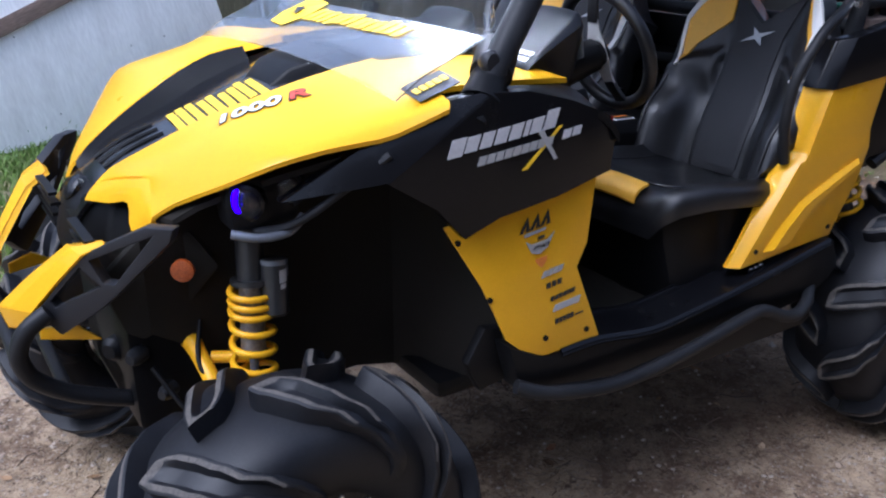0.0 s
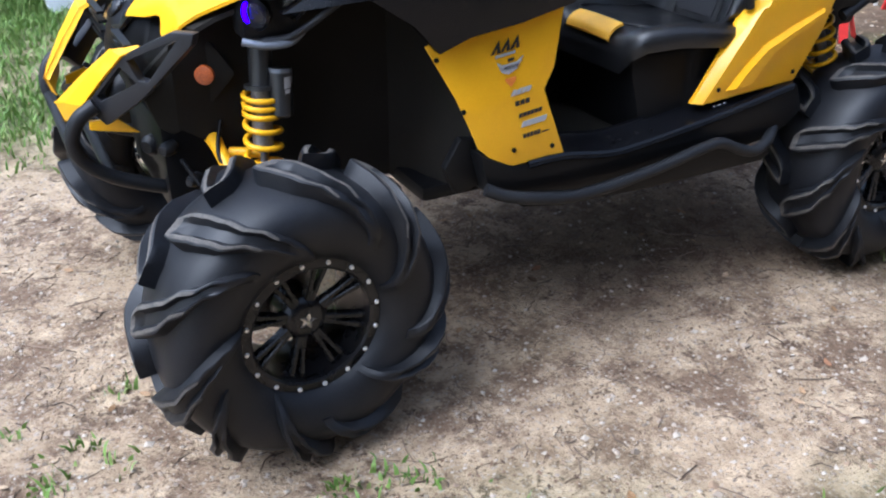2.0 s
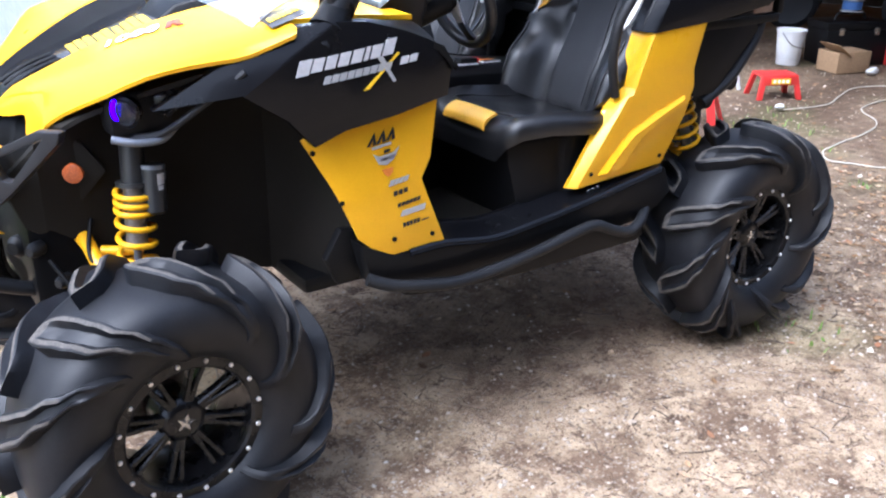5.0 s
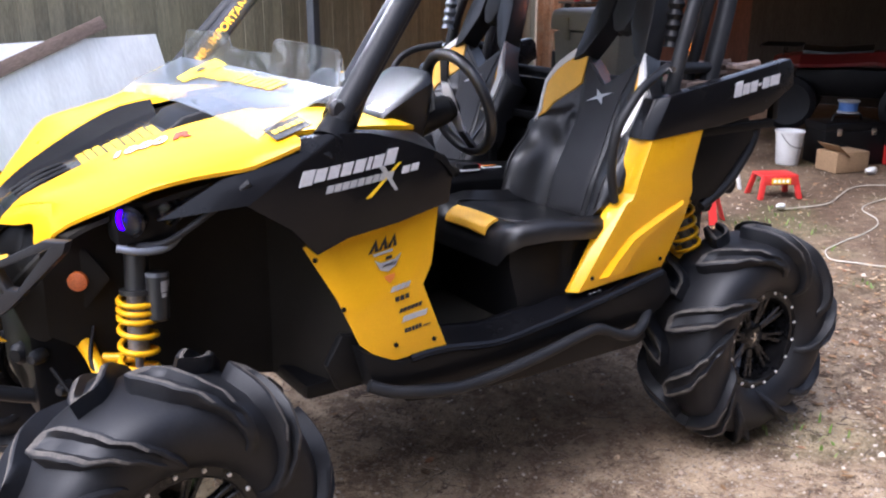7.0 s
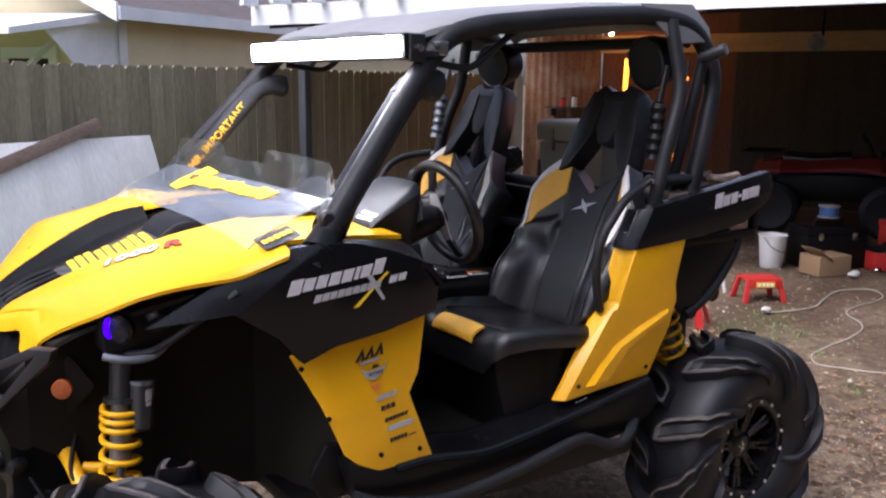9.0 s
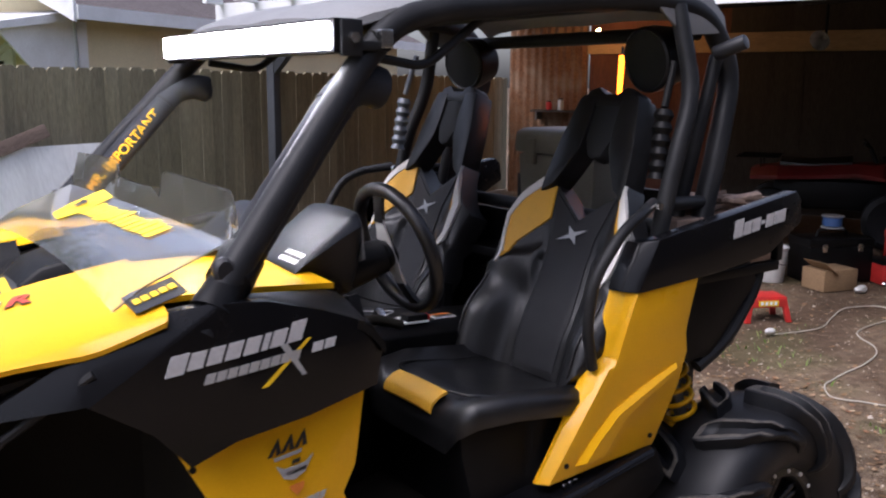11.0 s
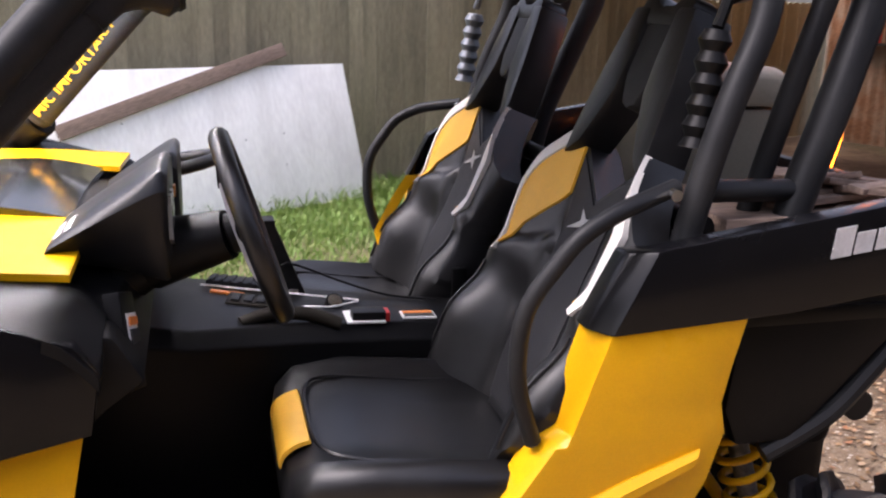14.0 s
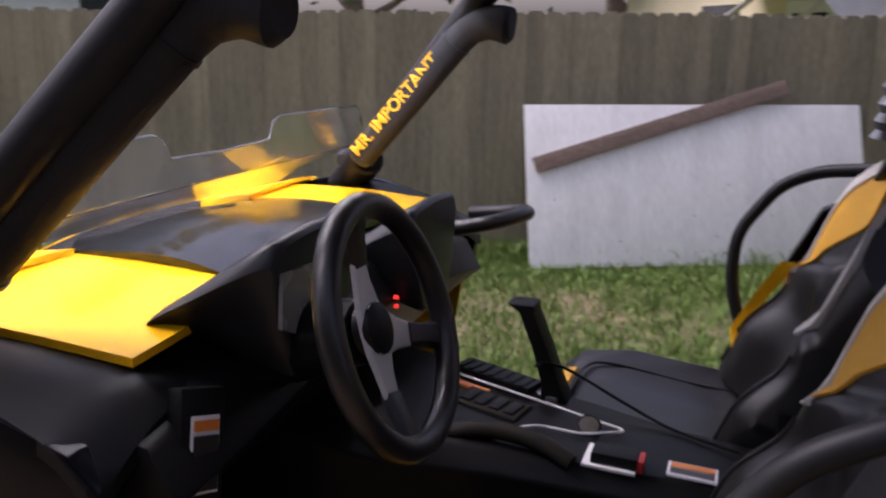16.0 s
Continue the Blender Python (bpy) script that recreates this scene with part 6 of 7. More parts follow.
def pod(name, y0, y1, z0, nose, label):
    """A hooded pod: flat sloping top with soft shoulders, sides that draw in below, blunt nose."""
    bm = B()
    rows = []
    for x, a, b, lo, hi in ((nose, -0.004, 0.07, 1.268, 1.286), (nose + 0.008, -0.006, 0.04, 1.258, 1.298), (0.80, -0.002, 0.016, 1.246, 1.326), (0.86, 0.0, 0.006, 1.230, 1.366), (0.905, 0.0, 0.0, 1.212, 1.396), (0.928, 0.006, 0.006, 1.205, 1.406), (0.938, 0.016, 0.016, 1.212, 1.398)):
        lo, hi, ya, yb = lo + z0, hi + z0, y0 + a, y1 - b
        h, w = hi - lo, yb - ya
        ring = ((0.02, 0.74), (0.0, 0.84), (0.045, 0.945), (0.085, 0.985), (0.28, 1.01), (0.5, 1.02), (0.72, 1.01), (0.915, 0.985), (0.955, 0.945), (1.0, 0.84), (0.98, 0.74), (0.88, 0.30), (0.78, 0.05), (0.70, 0.0), (0.30, 0.0), (0.22, 0.05), (0.12, 0.30))
        rows.append([(x, ya + u * w, lo + v * h) for u, v in ring])
    cols = [spline([r[k] for r in rows], 4) for k in range(17)]
    loft(bm, [[c[i] for c in cols] for i in range(len(cols[0]))])
    return part(name, bm, PODM, utv, label, bevel=0.003, smooth=40)


p1 = pod("instrument_pod", -0.432, -0.175, 0.0, 0.752, "dark grey angular instrument pod")
pod("dash_pod", 0.03, 0.29, -0.042, 0.755, "dark grey dash pod")
bm = B()
loft(bm, [[(0.937 + f, -0.355 + y, 1.315 + z) for y, z in ((-0.062, -0.02), (-0.055, 0.05), (0.03, 0.045), (0.05, 0.0), (0.03, -0.06), (-0.01, -0.045))] for f in (0, 0.006)])
part("display", bm, surface("lcd_screen", (0.20, 0.20, 0.19), 0.25, grain=40, grain_amt=0.1, stain=20, stain_amt=0.2, bump=0), p1, "pale instrument display")
for x, y, z in ((0.903, 0.05, 1.204), (0.896, 0.067, 1.182), (0.884, 0.059, 1.158), (0.900, 0.114, 1.192), (0.900, 0.137, 1.190)):
    part("warning_light", box(B(), (x, y, z), (0.008, 0.005, 0.006)), REDLED, dash, "small red warning light", smooth=0)
part("hazard_switch", box(B(), (0.938, -0.205, 1.333), (0.008, 0.022, 0.020)), DECALO, p1, "orange square switch", bevel=0.002)
# faint writing on the pod, as bars
bm = B()
bpy.context.view_layer.update()
for r in range(2):
    y = -0.415
    for k in range(7):
        w = (0.008, 0.011, 0.006, 0.012, 0.009, 0.007, 0.010)[(k + 3 * r) % 7]
        laid("pod_decal", [(0.763 + 0.017 * r, y), (0.774 + 0.017 * r, y), (0.774 + 0.017 * r, y + w), (0.763 + 0.017 * r, y + w)], DECALW, p1, p1, 0.0015)
        y += w + 0.0035

SPOKEM = surface("satin_aluminium", (0.62, 0.61, 0.59), 0.42, 0.25, grain=200, grain_amt=0.06, bump=0.03)
SW_M = Matrix.Translation((1.069, -0.358, 1.298)) @ Matrix.Rotation(radians(72), 4, "Y")
swt = part("steering_wheel", lathe(B(), [(0.03, -0.045), (0.036, -0.040), (0.034, -0.018), (0.022, -0.012), (0.004, -0.011)], 20, SW_M), BLACK, utv, "black three-spoke steering wheel", smooth=40)
bm = B()
ringp = [SW_M @ Vector((0.157 * math.cos(a), 0.157 * math.sin(a), 0)) for a in (2 * math.pi * i / 40 for i in range(40))]
cen = SW_M.translation
rings = []
for i, q in enumerate(ringp):
    out = (q - cen).normalized()
    nz = SW_M.to_3x3() @ Vector((0, 0, 1))
    rings.append([q + 0.0175 * (math.cos(b) * out + math.sin(b) * nz) for b in (2 * math.pi * j / 10 for j in range(10))])
vs = [[bm.verts.new(p) for p in r] for r in rings]
for i in range(40):
    for j in range(10):
        bm.faces.new((vs[i][j], vs[i][(j + 1) % 10], vs[(i + 1) % 40][(j + 1) % 10], vs[(i + 1) % 40][j]))
part("grip", bm, VINYL, swt, "black padded rim", smooth=60)
for ang in (180, 68, -12):
    bm = B()
    a = radians(ang)
    e1 = Vector((math.cos(a), math.sin(a), 0))
    e2 = Vector((-math.sin(a), math.cos(a), 0))
    loft(bm, [[SW_M @ (e1 * d + e2 * w * q + Vector((0, 0, h + f))) for q, f in ((-1, -0.004), (-0.8, 0.003), (0.8, 0.003), (1, -0.004))] for d, w, h in ((0.0, 0.038, -0.026), (0.03, 0.033, -0.026), (0.06, 0.023, -0.025), (0.095, 0.017, -0.021))])
    sp = part("spoke", bm, SPOKEM, swt, "satin silver spoke", bevel=0.002)
    bm = B()
    loft(bm, [[SW_M @ (e1 * d + e2 * w * q + Vector((0, 0, h + f))) for q, f in ((-1, -0.008), (-0.7, 0.006), (0.7, 0.006), (1, -0.008))] for d, w, h in ((0.082, 0.019, -0.022), (0.12, 0.017, -0.012), (0.150, 0.022, -0.002))])
    part("spoke_sleeve", bm, VINYL, sp, "black rubber spoke end", bevel=0.002)
    for dd in (0.018, -0.018):
        part("hub_bolt", lathe(B(), [(0.004, 0), (0.004, 0.004), (0.002, 0.0045)], 10, SW_M @ Matrix.Translation(e1 * 0.030 + e2 * dd * 0.6 + Vector((0, 0, -0.023)))), STEEL, sp)
bm = B()
cyl(bm, SW_M @ Vector((0, 0, -0.04)), (0.90, -0.32, 1.245), 0.042, 18, 0.06)
cyl(bm, (0.90, -0.32, 1.245), (0.70, -0.32, 1.10), 0.05, 16)
part("steering_column", bm, BLACK, utv, "black steering column boot", smooth=40)
# black filler between the door shoulder and the dash
def dash_side():
    bm = B()
    rows = [[(x, -0.662, z - 0.004), (x, -0.632, z + 0.002), (x, -0.580, (z + t) / 2 + 0.006), (x, -0.527, t), (x, -0.50, t - 0.012), (x, -0.42, t - 0.03)] for x, z, t in ((0.56, 1.292, 1.278), (0.64, 1.282, 1.276), (0.73, 1.252, 1.268), (0.80, 1.220, 1.258), (0.846, 1.170, 1.215))]
    sheet(bm, rows, 0.02, 2, 3)
    return bm


both("dash_side", dash_side, BLACK, "black moulded dash side", smooth=40)
# warning label on the dash side
bm = B()
M_L = Matrix.Translation((0.876, -0.505, 1.170)) @ Matrix.Rotation(radians(-8), 4, "Z") @ Matrix.Rotation(radians(-9), 4, "Y") @ Matrix.Rotation(radians(-17), 4, "X")
box(bm, (-0.01, 0, -0.008), (0.026, 0.075, 0.150), M_L)
side = part("dash_cheek", bm, BLACK, utv, bevel=0.004)
bm = B()
box(bm, (0.004, 0.002, -0.014), (0.003, 0.048, 0.094), M_L)
lab = part("warning_label", bm, DECALW, side, "white-edged warning label", bevel=0.001, smooth=0)
bm = B()
box(bm, (0.0065, 0.002, -0.024), (0.003, 0.041, 0.066), M_L)
part("label_text", bm, DECALK, lab, smooth=0)
bm = B()
box(bm, (0.0065, 0.002, 0.021), (0.003, 0.041, 0.013), M_L)
part("label_header", bm, DECALO, lab, smooth=0)


# console furniture
def flat(bm, c, size, rz=0, tilt=2.5):
    return box(bm, (0, 0, 0), size, Matrix.Translation(c) @ Matrix.Rotation(radians(tilt), 4, "Y") @ Matrix.Rotation(radians(rz), 4, "Z"))


bm = B()
tube(bm, corner([(0.97, 0.128, 1.050), (1.16, 0.088, 1.031), (1.322, 0.045, 1.018), (1.25, -0.002, 1.022), (1.18, -0.006, 1.029), (1.12, -0.055, 1.032), (1.09, -0.085, 1.033)], 0.02), 0.0022, 6)
part("console_outline", bm, DECALW, tunnel, "white outline on the console", smooth=60)
bm = flat(B(), (1.065, 0.150, 1.042), (0.16, 0.055, 0.014), -16, 4)
vents = part("console_vents", bm, BLACK, tunnel, bevel=0.003)
for k in range(7):
    part("slat", flat(B(), (1.0 + 0.021 * k, 0.167 - 0.0062 * k, 1.0535 - 0.0016 * k), (0.010, 0.046, 0.006), -16), BLACK, vents, bevel=0.001)
part("orange_label", flat(B(), (1.028, 0.094, 1.0385), (0.075, 0.016, 0.004), -14, 6), DECALO, tunnel, "orange warning label", smooth=0)
plq = part("switch_panel", flat(B(), (1.085, 0.045, 1.031), (0.12, 0.075, 0.008), -10, 6), DEEP, tunnel, "dark switch panel", bevel=0.003)
for k in range(4):
    part("rocker_switch", flat(B(), (1.045 + 0.027 * k, 0.052 - 0.005 * k, 1.0385 - 0.0028 * k), (0.019, 0.050, 0.010), -10, 6), BLACK, plq, bevel=0.003)
M_D = Matrix.Translation((1.258, 0.030, 1.022)) @ Matrix.Rotation(radians(34), 4, "X") @ Matrix.Rotation(radians(8), 4, "Y")
dial = part("dial", lathe(B(), [(0.021, -0.012), (0.0205, 0.006), (0.017, 0.007)], 22, M_D), BLACK, tunnel, "small round silver dial")
part("dial_face", lathe(B(), [(0.0165, 0.0072), (0.003, 0.0076)], 22, M_D), STEEL, dial, smooth=0)
part("release_button", flat(B(), (1.165, 0.123, 1.026), (0.045, 0.016, 0.010), -16, 4), STEEL, tunnel, "small silver button", bevel=0.003)
bm = B()
flat(bm, (1.317, -0.066, 1.022), (0.072, 0.042, 0.024), 0)
sw = part("switch_block", bm, BLACK, tunnel, "black switch block with red end", bevel=0.004)
bm = B()
flat(bm, (1.357, -0.066, 1.020), (0.010, 0.038, 0.020), 0)
part("red_end", bm, REDP, sw, bevel=0.002)
bm = B()
flat(bm, (1.310, -0.058, 1.0145), (0.082, 0.076, 0.004), 0)
part("label", bm, DECALW, tunnel, "white-edged console label", smooth=0)
bm = B()
flat(bm, (1.432, -0.044, 1.0065), (0.075, 0.045, 0.004), 0)
lb = part("label", bm, DECALW, tunnel, "white and orange console label", smooth=0)
bm = B()
flat(bm, (1.432, -0.033, 1.0092), (0.066, 0.014, 0.002), 0)
part("label_header", bm, DECALO, lb, smooth=0)
bm = B()
flat(bm, (1.432, -0.052, 1.0092), (0.066, 0.016, 0.002), 0)
part("label_text", bm, DECALK, lb, smooth=0)
# gear lever boot ring
bm = B()
tube(bm, spline([(1.05, -0.095, 1.030), (1.11, -0.08, 1.042), (1.19, -0.08, 1.036), (1.255, -0.095, 1.015)], 6), 0.015, 10)
part("shift_gate", bm, DEEP, tunnel, smooth=60)
# belt latch stalks by the tunnel
for y in (-0.10, 0.12):
    part("belt_latch", box(B(), (1.57, y, 1.01), (0.035, 0.022, 0.10)), BLACK, utv, "black seat belt latch", bevel=0.005)
# holder and its cable
bm = B()
loft(bm, [[(x - w, 0.14 - 0.025, z), (x + w, 0.14 - 0.025, z), (x + w, 0.14 + 0.03, z), (x - w, 0.14 + 0.03, z)] for x, z, w in ((1.178, 1.015, 0.026), (1.172, 1.05, 0.017), (1.150, 1.115, 0.014), (1.124, 1.180, 0.014), (1.112, 1.194, 0.026))])
holder = part("phone_holder", bm, BLACK, utv, "black plastic device holder with a thin cable", bevel=0.004)
bm = B()
tube(bm, spline([(1.145, 0.108, 1.085), (1.16, 0.106, 1.095), (1.20, 0.14, 1.075), (1.30, 0.124, 1.035), (1.391, 0.093, 1.011), (1.50, 0.06, 1.003)], 6), 0.003, 6)
part("cable", bm, BLACK, holder, smooth=60)


# -- cage
def a_pillar():
    bm = B()
    return tube(bm, corner([(0.460, -0.640, 1.24), (0.502, -0.620, 1.30), (0.885, -0.494, 1.735), (0.985, -0.484, 1.832), (1.10, -0.496, 1.862), (1.45, -0.512, 1.902), (1.78, -0.512, 1.926), (2.00, -0.515, 1.90), (2.115, -0.525, 1.74), (2.02, -0.56, 1.50), (1.955, -0.575, 1.34), (1.93, -0.58, 1.18)], 0.10, 7), 0.031, 16)


both("cage_tube", a_pillar, CAGE, "satin black roll cage tube", smooth=60)


SLEEVES = {-1: (Vector((0.592, -0.548, 1.372)), Vector((0.846, -0.464, 1.656)), 1.20), 1: (Vector((0.585, -0.520, 1.370)), Vector((0.835, -0.500, 1.645)), 1.0)}


def a_sleeve(p, q, fat):
    bm = B()
    d = (q - p).normalized()
    pts = [p - d * 0.01, p, q] + [q + d * 0.02 + Vector((0.012 * k, 0.002 * k, 0.008 * k - 0.0007 * k * k)) for k in range(1, 10)]
    return tube(bm, pts + [pts[-1] + Vector((0.006, 0, 0))], [r * fat for r in (0.028, 0.0345, 0.0345, 0.035, 0.0355, 0.036, 0.0365, 0.037, 0.038, 0.039, 0.040, 0.040, 0.030)], 18)


for s, (p, q, fat) in SLEEVES.items():
    bm = a_sleeve(p, q, fat)
    sl = part("pillar_sleeve", flip(bm) if s > 0 else bm, FOAM, utv, "dark grey padded pillar sleeve", smooth=40)
    for t in (0.02, 0.97):
        bm = B()
        c, d = p.lerp(q, t), (q - p).normalized()
        tube(bm, [c - d * 0.004, c + d * 0.004], 0.0365 * fat, 18)
        part("sleeve_strap", flip(bm) if s > 0 else bm, CAGE, sl, smooth=40)
def pillar_foot():
    bm = B()
    tube(bm, [(0.488, -0.628, 1.276), (0.504, -0.619, 1.296), (0.530, -0.601, 1.318), (0.534, -0.598, 1.322), (0.582, -0.555, 1.362), (0.588, -0.550, 1.366)], [0.046, 0.042, 0.039, 0.046, 0.046, 0.040], 16)
    return bm


both("pillar_foot", pillar_foot, BLACK, "black clamp at the pillar's foot", smooth=35)
# lettering along the far pillar's inner face
xd = Vector((0.194, -0.011, 0.212)).normalized()
zd = Vector((0.18, -0.98, 0.0))
zd = (zd - xd * zd.dot(xd)).normalized()
yd = zd.cross(xd)
mt = Matrix((xd, yd, zd)).transposed().to_4x4()
ww = words("pillar_lettering", "MR. IMPORTANT", 0.041, Matrix.Translation(Vector((0.580, 0.5985, 1.388)) - yd * 0.014 + zd * 0.0365) @ mt, GOLD, utv, 0.002, bold=0.0006)
ww["label"] = "gold lettering on the pillar sleeve"


def b_pillar():
    bm = B()
    tube(bm, corner([(1.715, -0.60, 1.10), (1.74, -0.605, 1.30), (1.79, -0.605, 1.50), (1.87, -0.59, 1.68), (1.86, -0.53, 1.91)], 0.08), 0.024, 12)
    tube(bm, [(1.865, -0.53, 1.20), (1.945, -0.536, 1.50), (2.03, -0.535, 1.78)], 0.020, 12)
    tube(bm, [(1.765, -0.60, 1.385), (1.975, -0.57, 1.375)], 0.019, 12)
    return bm


both("rear_cage_tube", b_pillar, CAGE, "satin black rear cage tube", smooth=60)
for x, z in ((0.965, 1.815), (1.79, 1.922), (1.985, 1.845)):
    part("cross_tube", tube(B(), [(x, -0.50, z), (x, 0.50, z)], 0.022, 12), CAGE, utv, "satin black cage cross tube", smooth=60)
part("cross_tube", tube(B(), [(1.795, -0.57, 1.315), (1.795, 0.57, 1.315)], 0.021, 12), CAGE, utv, "satin black cage cross tube", smooth=60)


def grab():
    bm = B()
    return tube(bm, corner([(1.72, -0.60, 1.392), (1.61, -0.655, 1.374), (1.535, -0.665, 1.338), (1.452, -0.655, 1.225), (1.45, -0.64, 1.10), (1.49, -0.625, 0.985)], 0.05), 0.0145, 12)


both("grab_bar", grab, CAGE, "black tubular shoulder bar", smooth=60)
for s in FLANKS:
    part("clamp_bolt", cyl(B(), (1.70, s * 0.63, 1.388), (1.70, s * 0.645, 1.388), 0.010, 8), STEEL, utv)
# passenger hand hold ahead of the far seat
bm = B()
tube(bm, corner([(0.86, 0.34, 1.26), (0.99, 0.36, 1.285), (1.04, 0.46, 1.29), (1.0, 0.56, 1.275), (0.87, 0.585, 1.255)], 0.05), 0.016, 12)
part("hand_hold", bm, VINYL, utv, "black padded hand hold", smooth=60)

# roof
bm = B()
rows = []
for x, z, w in ((0.845, 1.834, 0.44), (0.93, 1.872, 0.485), (1.10, 1.905, 0.50), (1.45, 1.945, 0.505), (1.80, 1.968, 0.505), (1.96, 1.955, 0.50), (2.03, 1.90, 0.49)):
    rows.append([(x, -w, z - 0.025), (x, -w * 0.88, z), (x, -w * 0.4, z + 0.012), (x, 0, z + 0.006), (x, w * 0.4, z + 0.012), (x, w * 0.88, z), (x, w, z - 0.025)])
sheet(bm, rows, 0.018, 3, 3)
part("roof", bm, surface("grey_roof_plastic", (0.27, 0.27, 0.27), 0.6, grain=200, grain_amt=0.08, stain=3, stain_amt=0.15, bump=0.1), utv, "grey moulded plastic roof", smooth=30)
for s in FLANKS:
    bm = B()
    plate(bm, [(1.72, 1.958), (1.97, 1.968), (2.05, 1.89), (2.055, 1.845), (1.87, 1.832), (1.80, 1.885)], lambda x, z: -0.535 - 0.15 * (1.92 - z), 0.01)
    part("roof_flap", flip(bm) if s > 0 else bm, surface("grey_flap_plastic", (0.20, 0.20, 0.20), 0.4, grain=200, grain_amt=0.08, bump=0.1) if s < 0 else bpy.data.materials["grey_flap_plastic"], utv, "grey roof corner flap", bevel=0.003)

# light bar over the windscreen
bm = B()
box(bm, (0.842, 0, 1.795), (0.055, 1.03, 0.072), Matrix.Identity(4))
bar = part("light_bar", bm, BLACK, utv, "long LED light bar in a black housing, lit", bevel=0.006)
bm = B()
box(bm, (0.810, 0, 1.795), (0.014, 0.995, 0.056))
part("lens", bm, LED, bar, "glowing white lens", bevel=0.004)
for s in FLANKS:
    bm = B()
    box(bm, (0.85, s * 0.525, 1.79), (0.05, 0.012, 0.075))
    box(bm, (0.90, s * 0.515, 1.775), (0.09, 0.03, 0.02))
    part("bracket", bm, CAGE, bar, bevel=0.003)
    bm = B()
    cyl(bm, (0.85, s * 0.531, 1.79), (0.85, s * 0.545, 1.79), 0.012, 6)
    part("bolt", bm, STEEL, bar, smooth=0)
    bm = B()
    box(bm, (0.93, s * 0.515, 1.79), (0.03, 0.05, 0.04))
    part("clamp", bm, STEEL if s < 0 else CAGE, bar, bevel=0.004)
# roof speakers and their tubes
for s in FLANKS:
    sa = axis((1.93, CY + s * 0.44, 1.775), (1.6, CY + s * 0.40, 1.72))
    bm = B()
    lathe(bm, [(0.03, -0.10), (0.08, -0.07), (0.094, 0.0), (0.094, 0.03), (0.082, 0.035)], 26, sa)
    spk = part("roof_speaker", bm, BLACK, utv, "round black speaker pod under the roof", smooth=40)
    bm = B()
    lathe(bm, [(0.084, 0.036), (0.066, 0.020), (0.03, 0.012), (0.022, 0.024), (0.006, 0.028)], 26, sa)
    part("cone", bm, CAGE, spk, smooth=40)
    bm = B()
    lathe(bm, [(0.084, 0.037), (0.089, 0.042), (0.095, 0.037)], 26, sa, cap=False)
    part("trim_ring", bm, GREY, spk, smooth=40)
    bm = B()
    cyl(bm, (1.99, CY + s * 0.60, 1.785), (2.01, CY + s * 0.685, 1.818), 0.021, 14)
    part("side_pod", bm, GREY, utv, "grey cylindrical pod on the rear cage", bevel=0.005)
for s in FLANKS:
    bm = B()
    tube(bm, corner([(0.93, s * 0.47, 1.755), (1.08, s * 0.46, 1.735), (1.22, s * 0.47, 1.84), (1.26, s * 0.49, 1.87)], 0.04), 0.011, 10)
    part("roof_handle", bm, CAGE, utv, smooth=60)


# -- windscreen
bm = B()
top = [(CY + q, z) for q, z in ((-0.60, 1.412), (-0.59, 1.470), (-0.57, 1.491), (-0.38, 1.496), (-0.20, 1.498), (-0.175, 1.488), (-0.155, 1.455), (0, 1.451), (0.155, 1.455), (0.175, 1.488), (0.20, 1.498), (0.38, 1.496), (0.57, 1.491), (0.59, 1.470), (0.60, 1.412))]


def screen_at(y, zt, t):
    """A point of the windscreen: it rises steeply, lies back, and ends in an upright lip."""
    q = (y - CY) / 0.62
    x = lerp_table(((0, 0.345), (0.25, 0.402), (0.5, 0.478), (0.8, 0.553), (1, 0.570)), t)
    z = lerp_table(((0, 1.308), (0.25, 1.3440), (0.5, 1.3715), (0.8, 1.3985), (1, 1.449)), t)
    return (x - 0.02 * q * q * (1 - t), y, z - 0.022 * q * q * (1 - t) + (zt - 1.449) * smoothstep(t, 0.8, 1.0))


STEPS = [0, 0.12, 0.25, 0.37, 0.5, 0.65, 0.8, 0.805, 0.9, 1]
NS = len(STEPS) - 1
cols = [[screen_at(y, zt, t) for t in STEPS] for y, zt in top]
vs = [[bm.verts.new(p) for p in c] for c in cols]
bs = [[bm.verts.new((p[0] + 0.003, p[1], p[2] - 0.003)) for p in c] for c in cols]
for i in range(len(top) - 1):
    for j in range(NS):
        bm.faces.new((vs[i][j], vs[i + 1][j], vs[i + 1][j + 1], vs[i][j + 1]))
        bm.faces.new((bs[i][j], bs[i][j + 1], bs[i + 1][j + 1], bs[i + 1][j]))
    for j in (0, NS):
        bm.faces.new((vs[i][j], vs[i + 1][j], bs[i + 1][j], bs[i][j]))
for i in (0, len(top) - 1):
    for j in range(NS):
        bm.faces.new((vs[i][j], vs[i][j + 1], bs[i][j + 1], bs[i][j]))
ws = part("windscreen", bm, GLASS, utv, "clear half-height windscreen", smooth=40)
ws.visible_shadow = False
# yellow banner decal low on the windscreen, blocks with a star-shaped gap
random.seed(11)


def on_screen(bm, pts, up=0.003):
    q = []
    for y, t in pts:
        p = screen_at(y, 1.449, t)
        q.append(bm.verts.new((p[0] - 0.5 * up, p[1], p[2] + up)))
    bm.faces.new(q)
    return bm


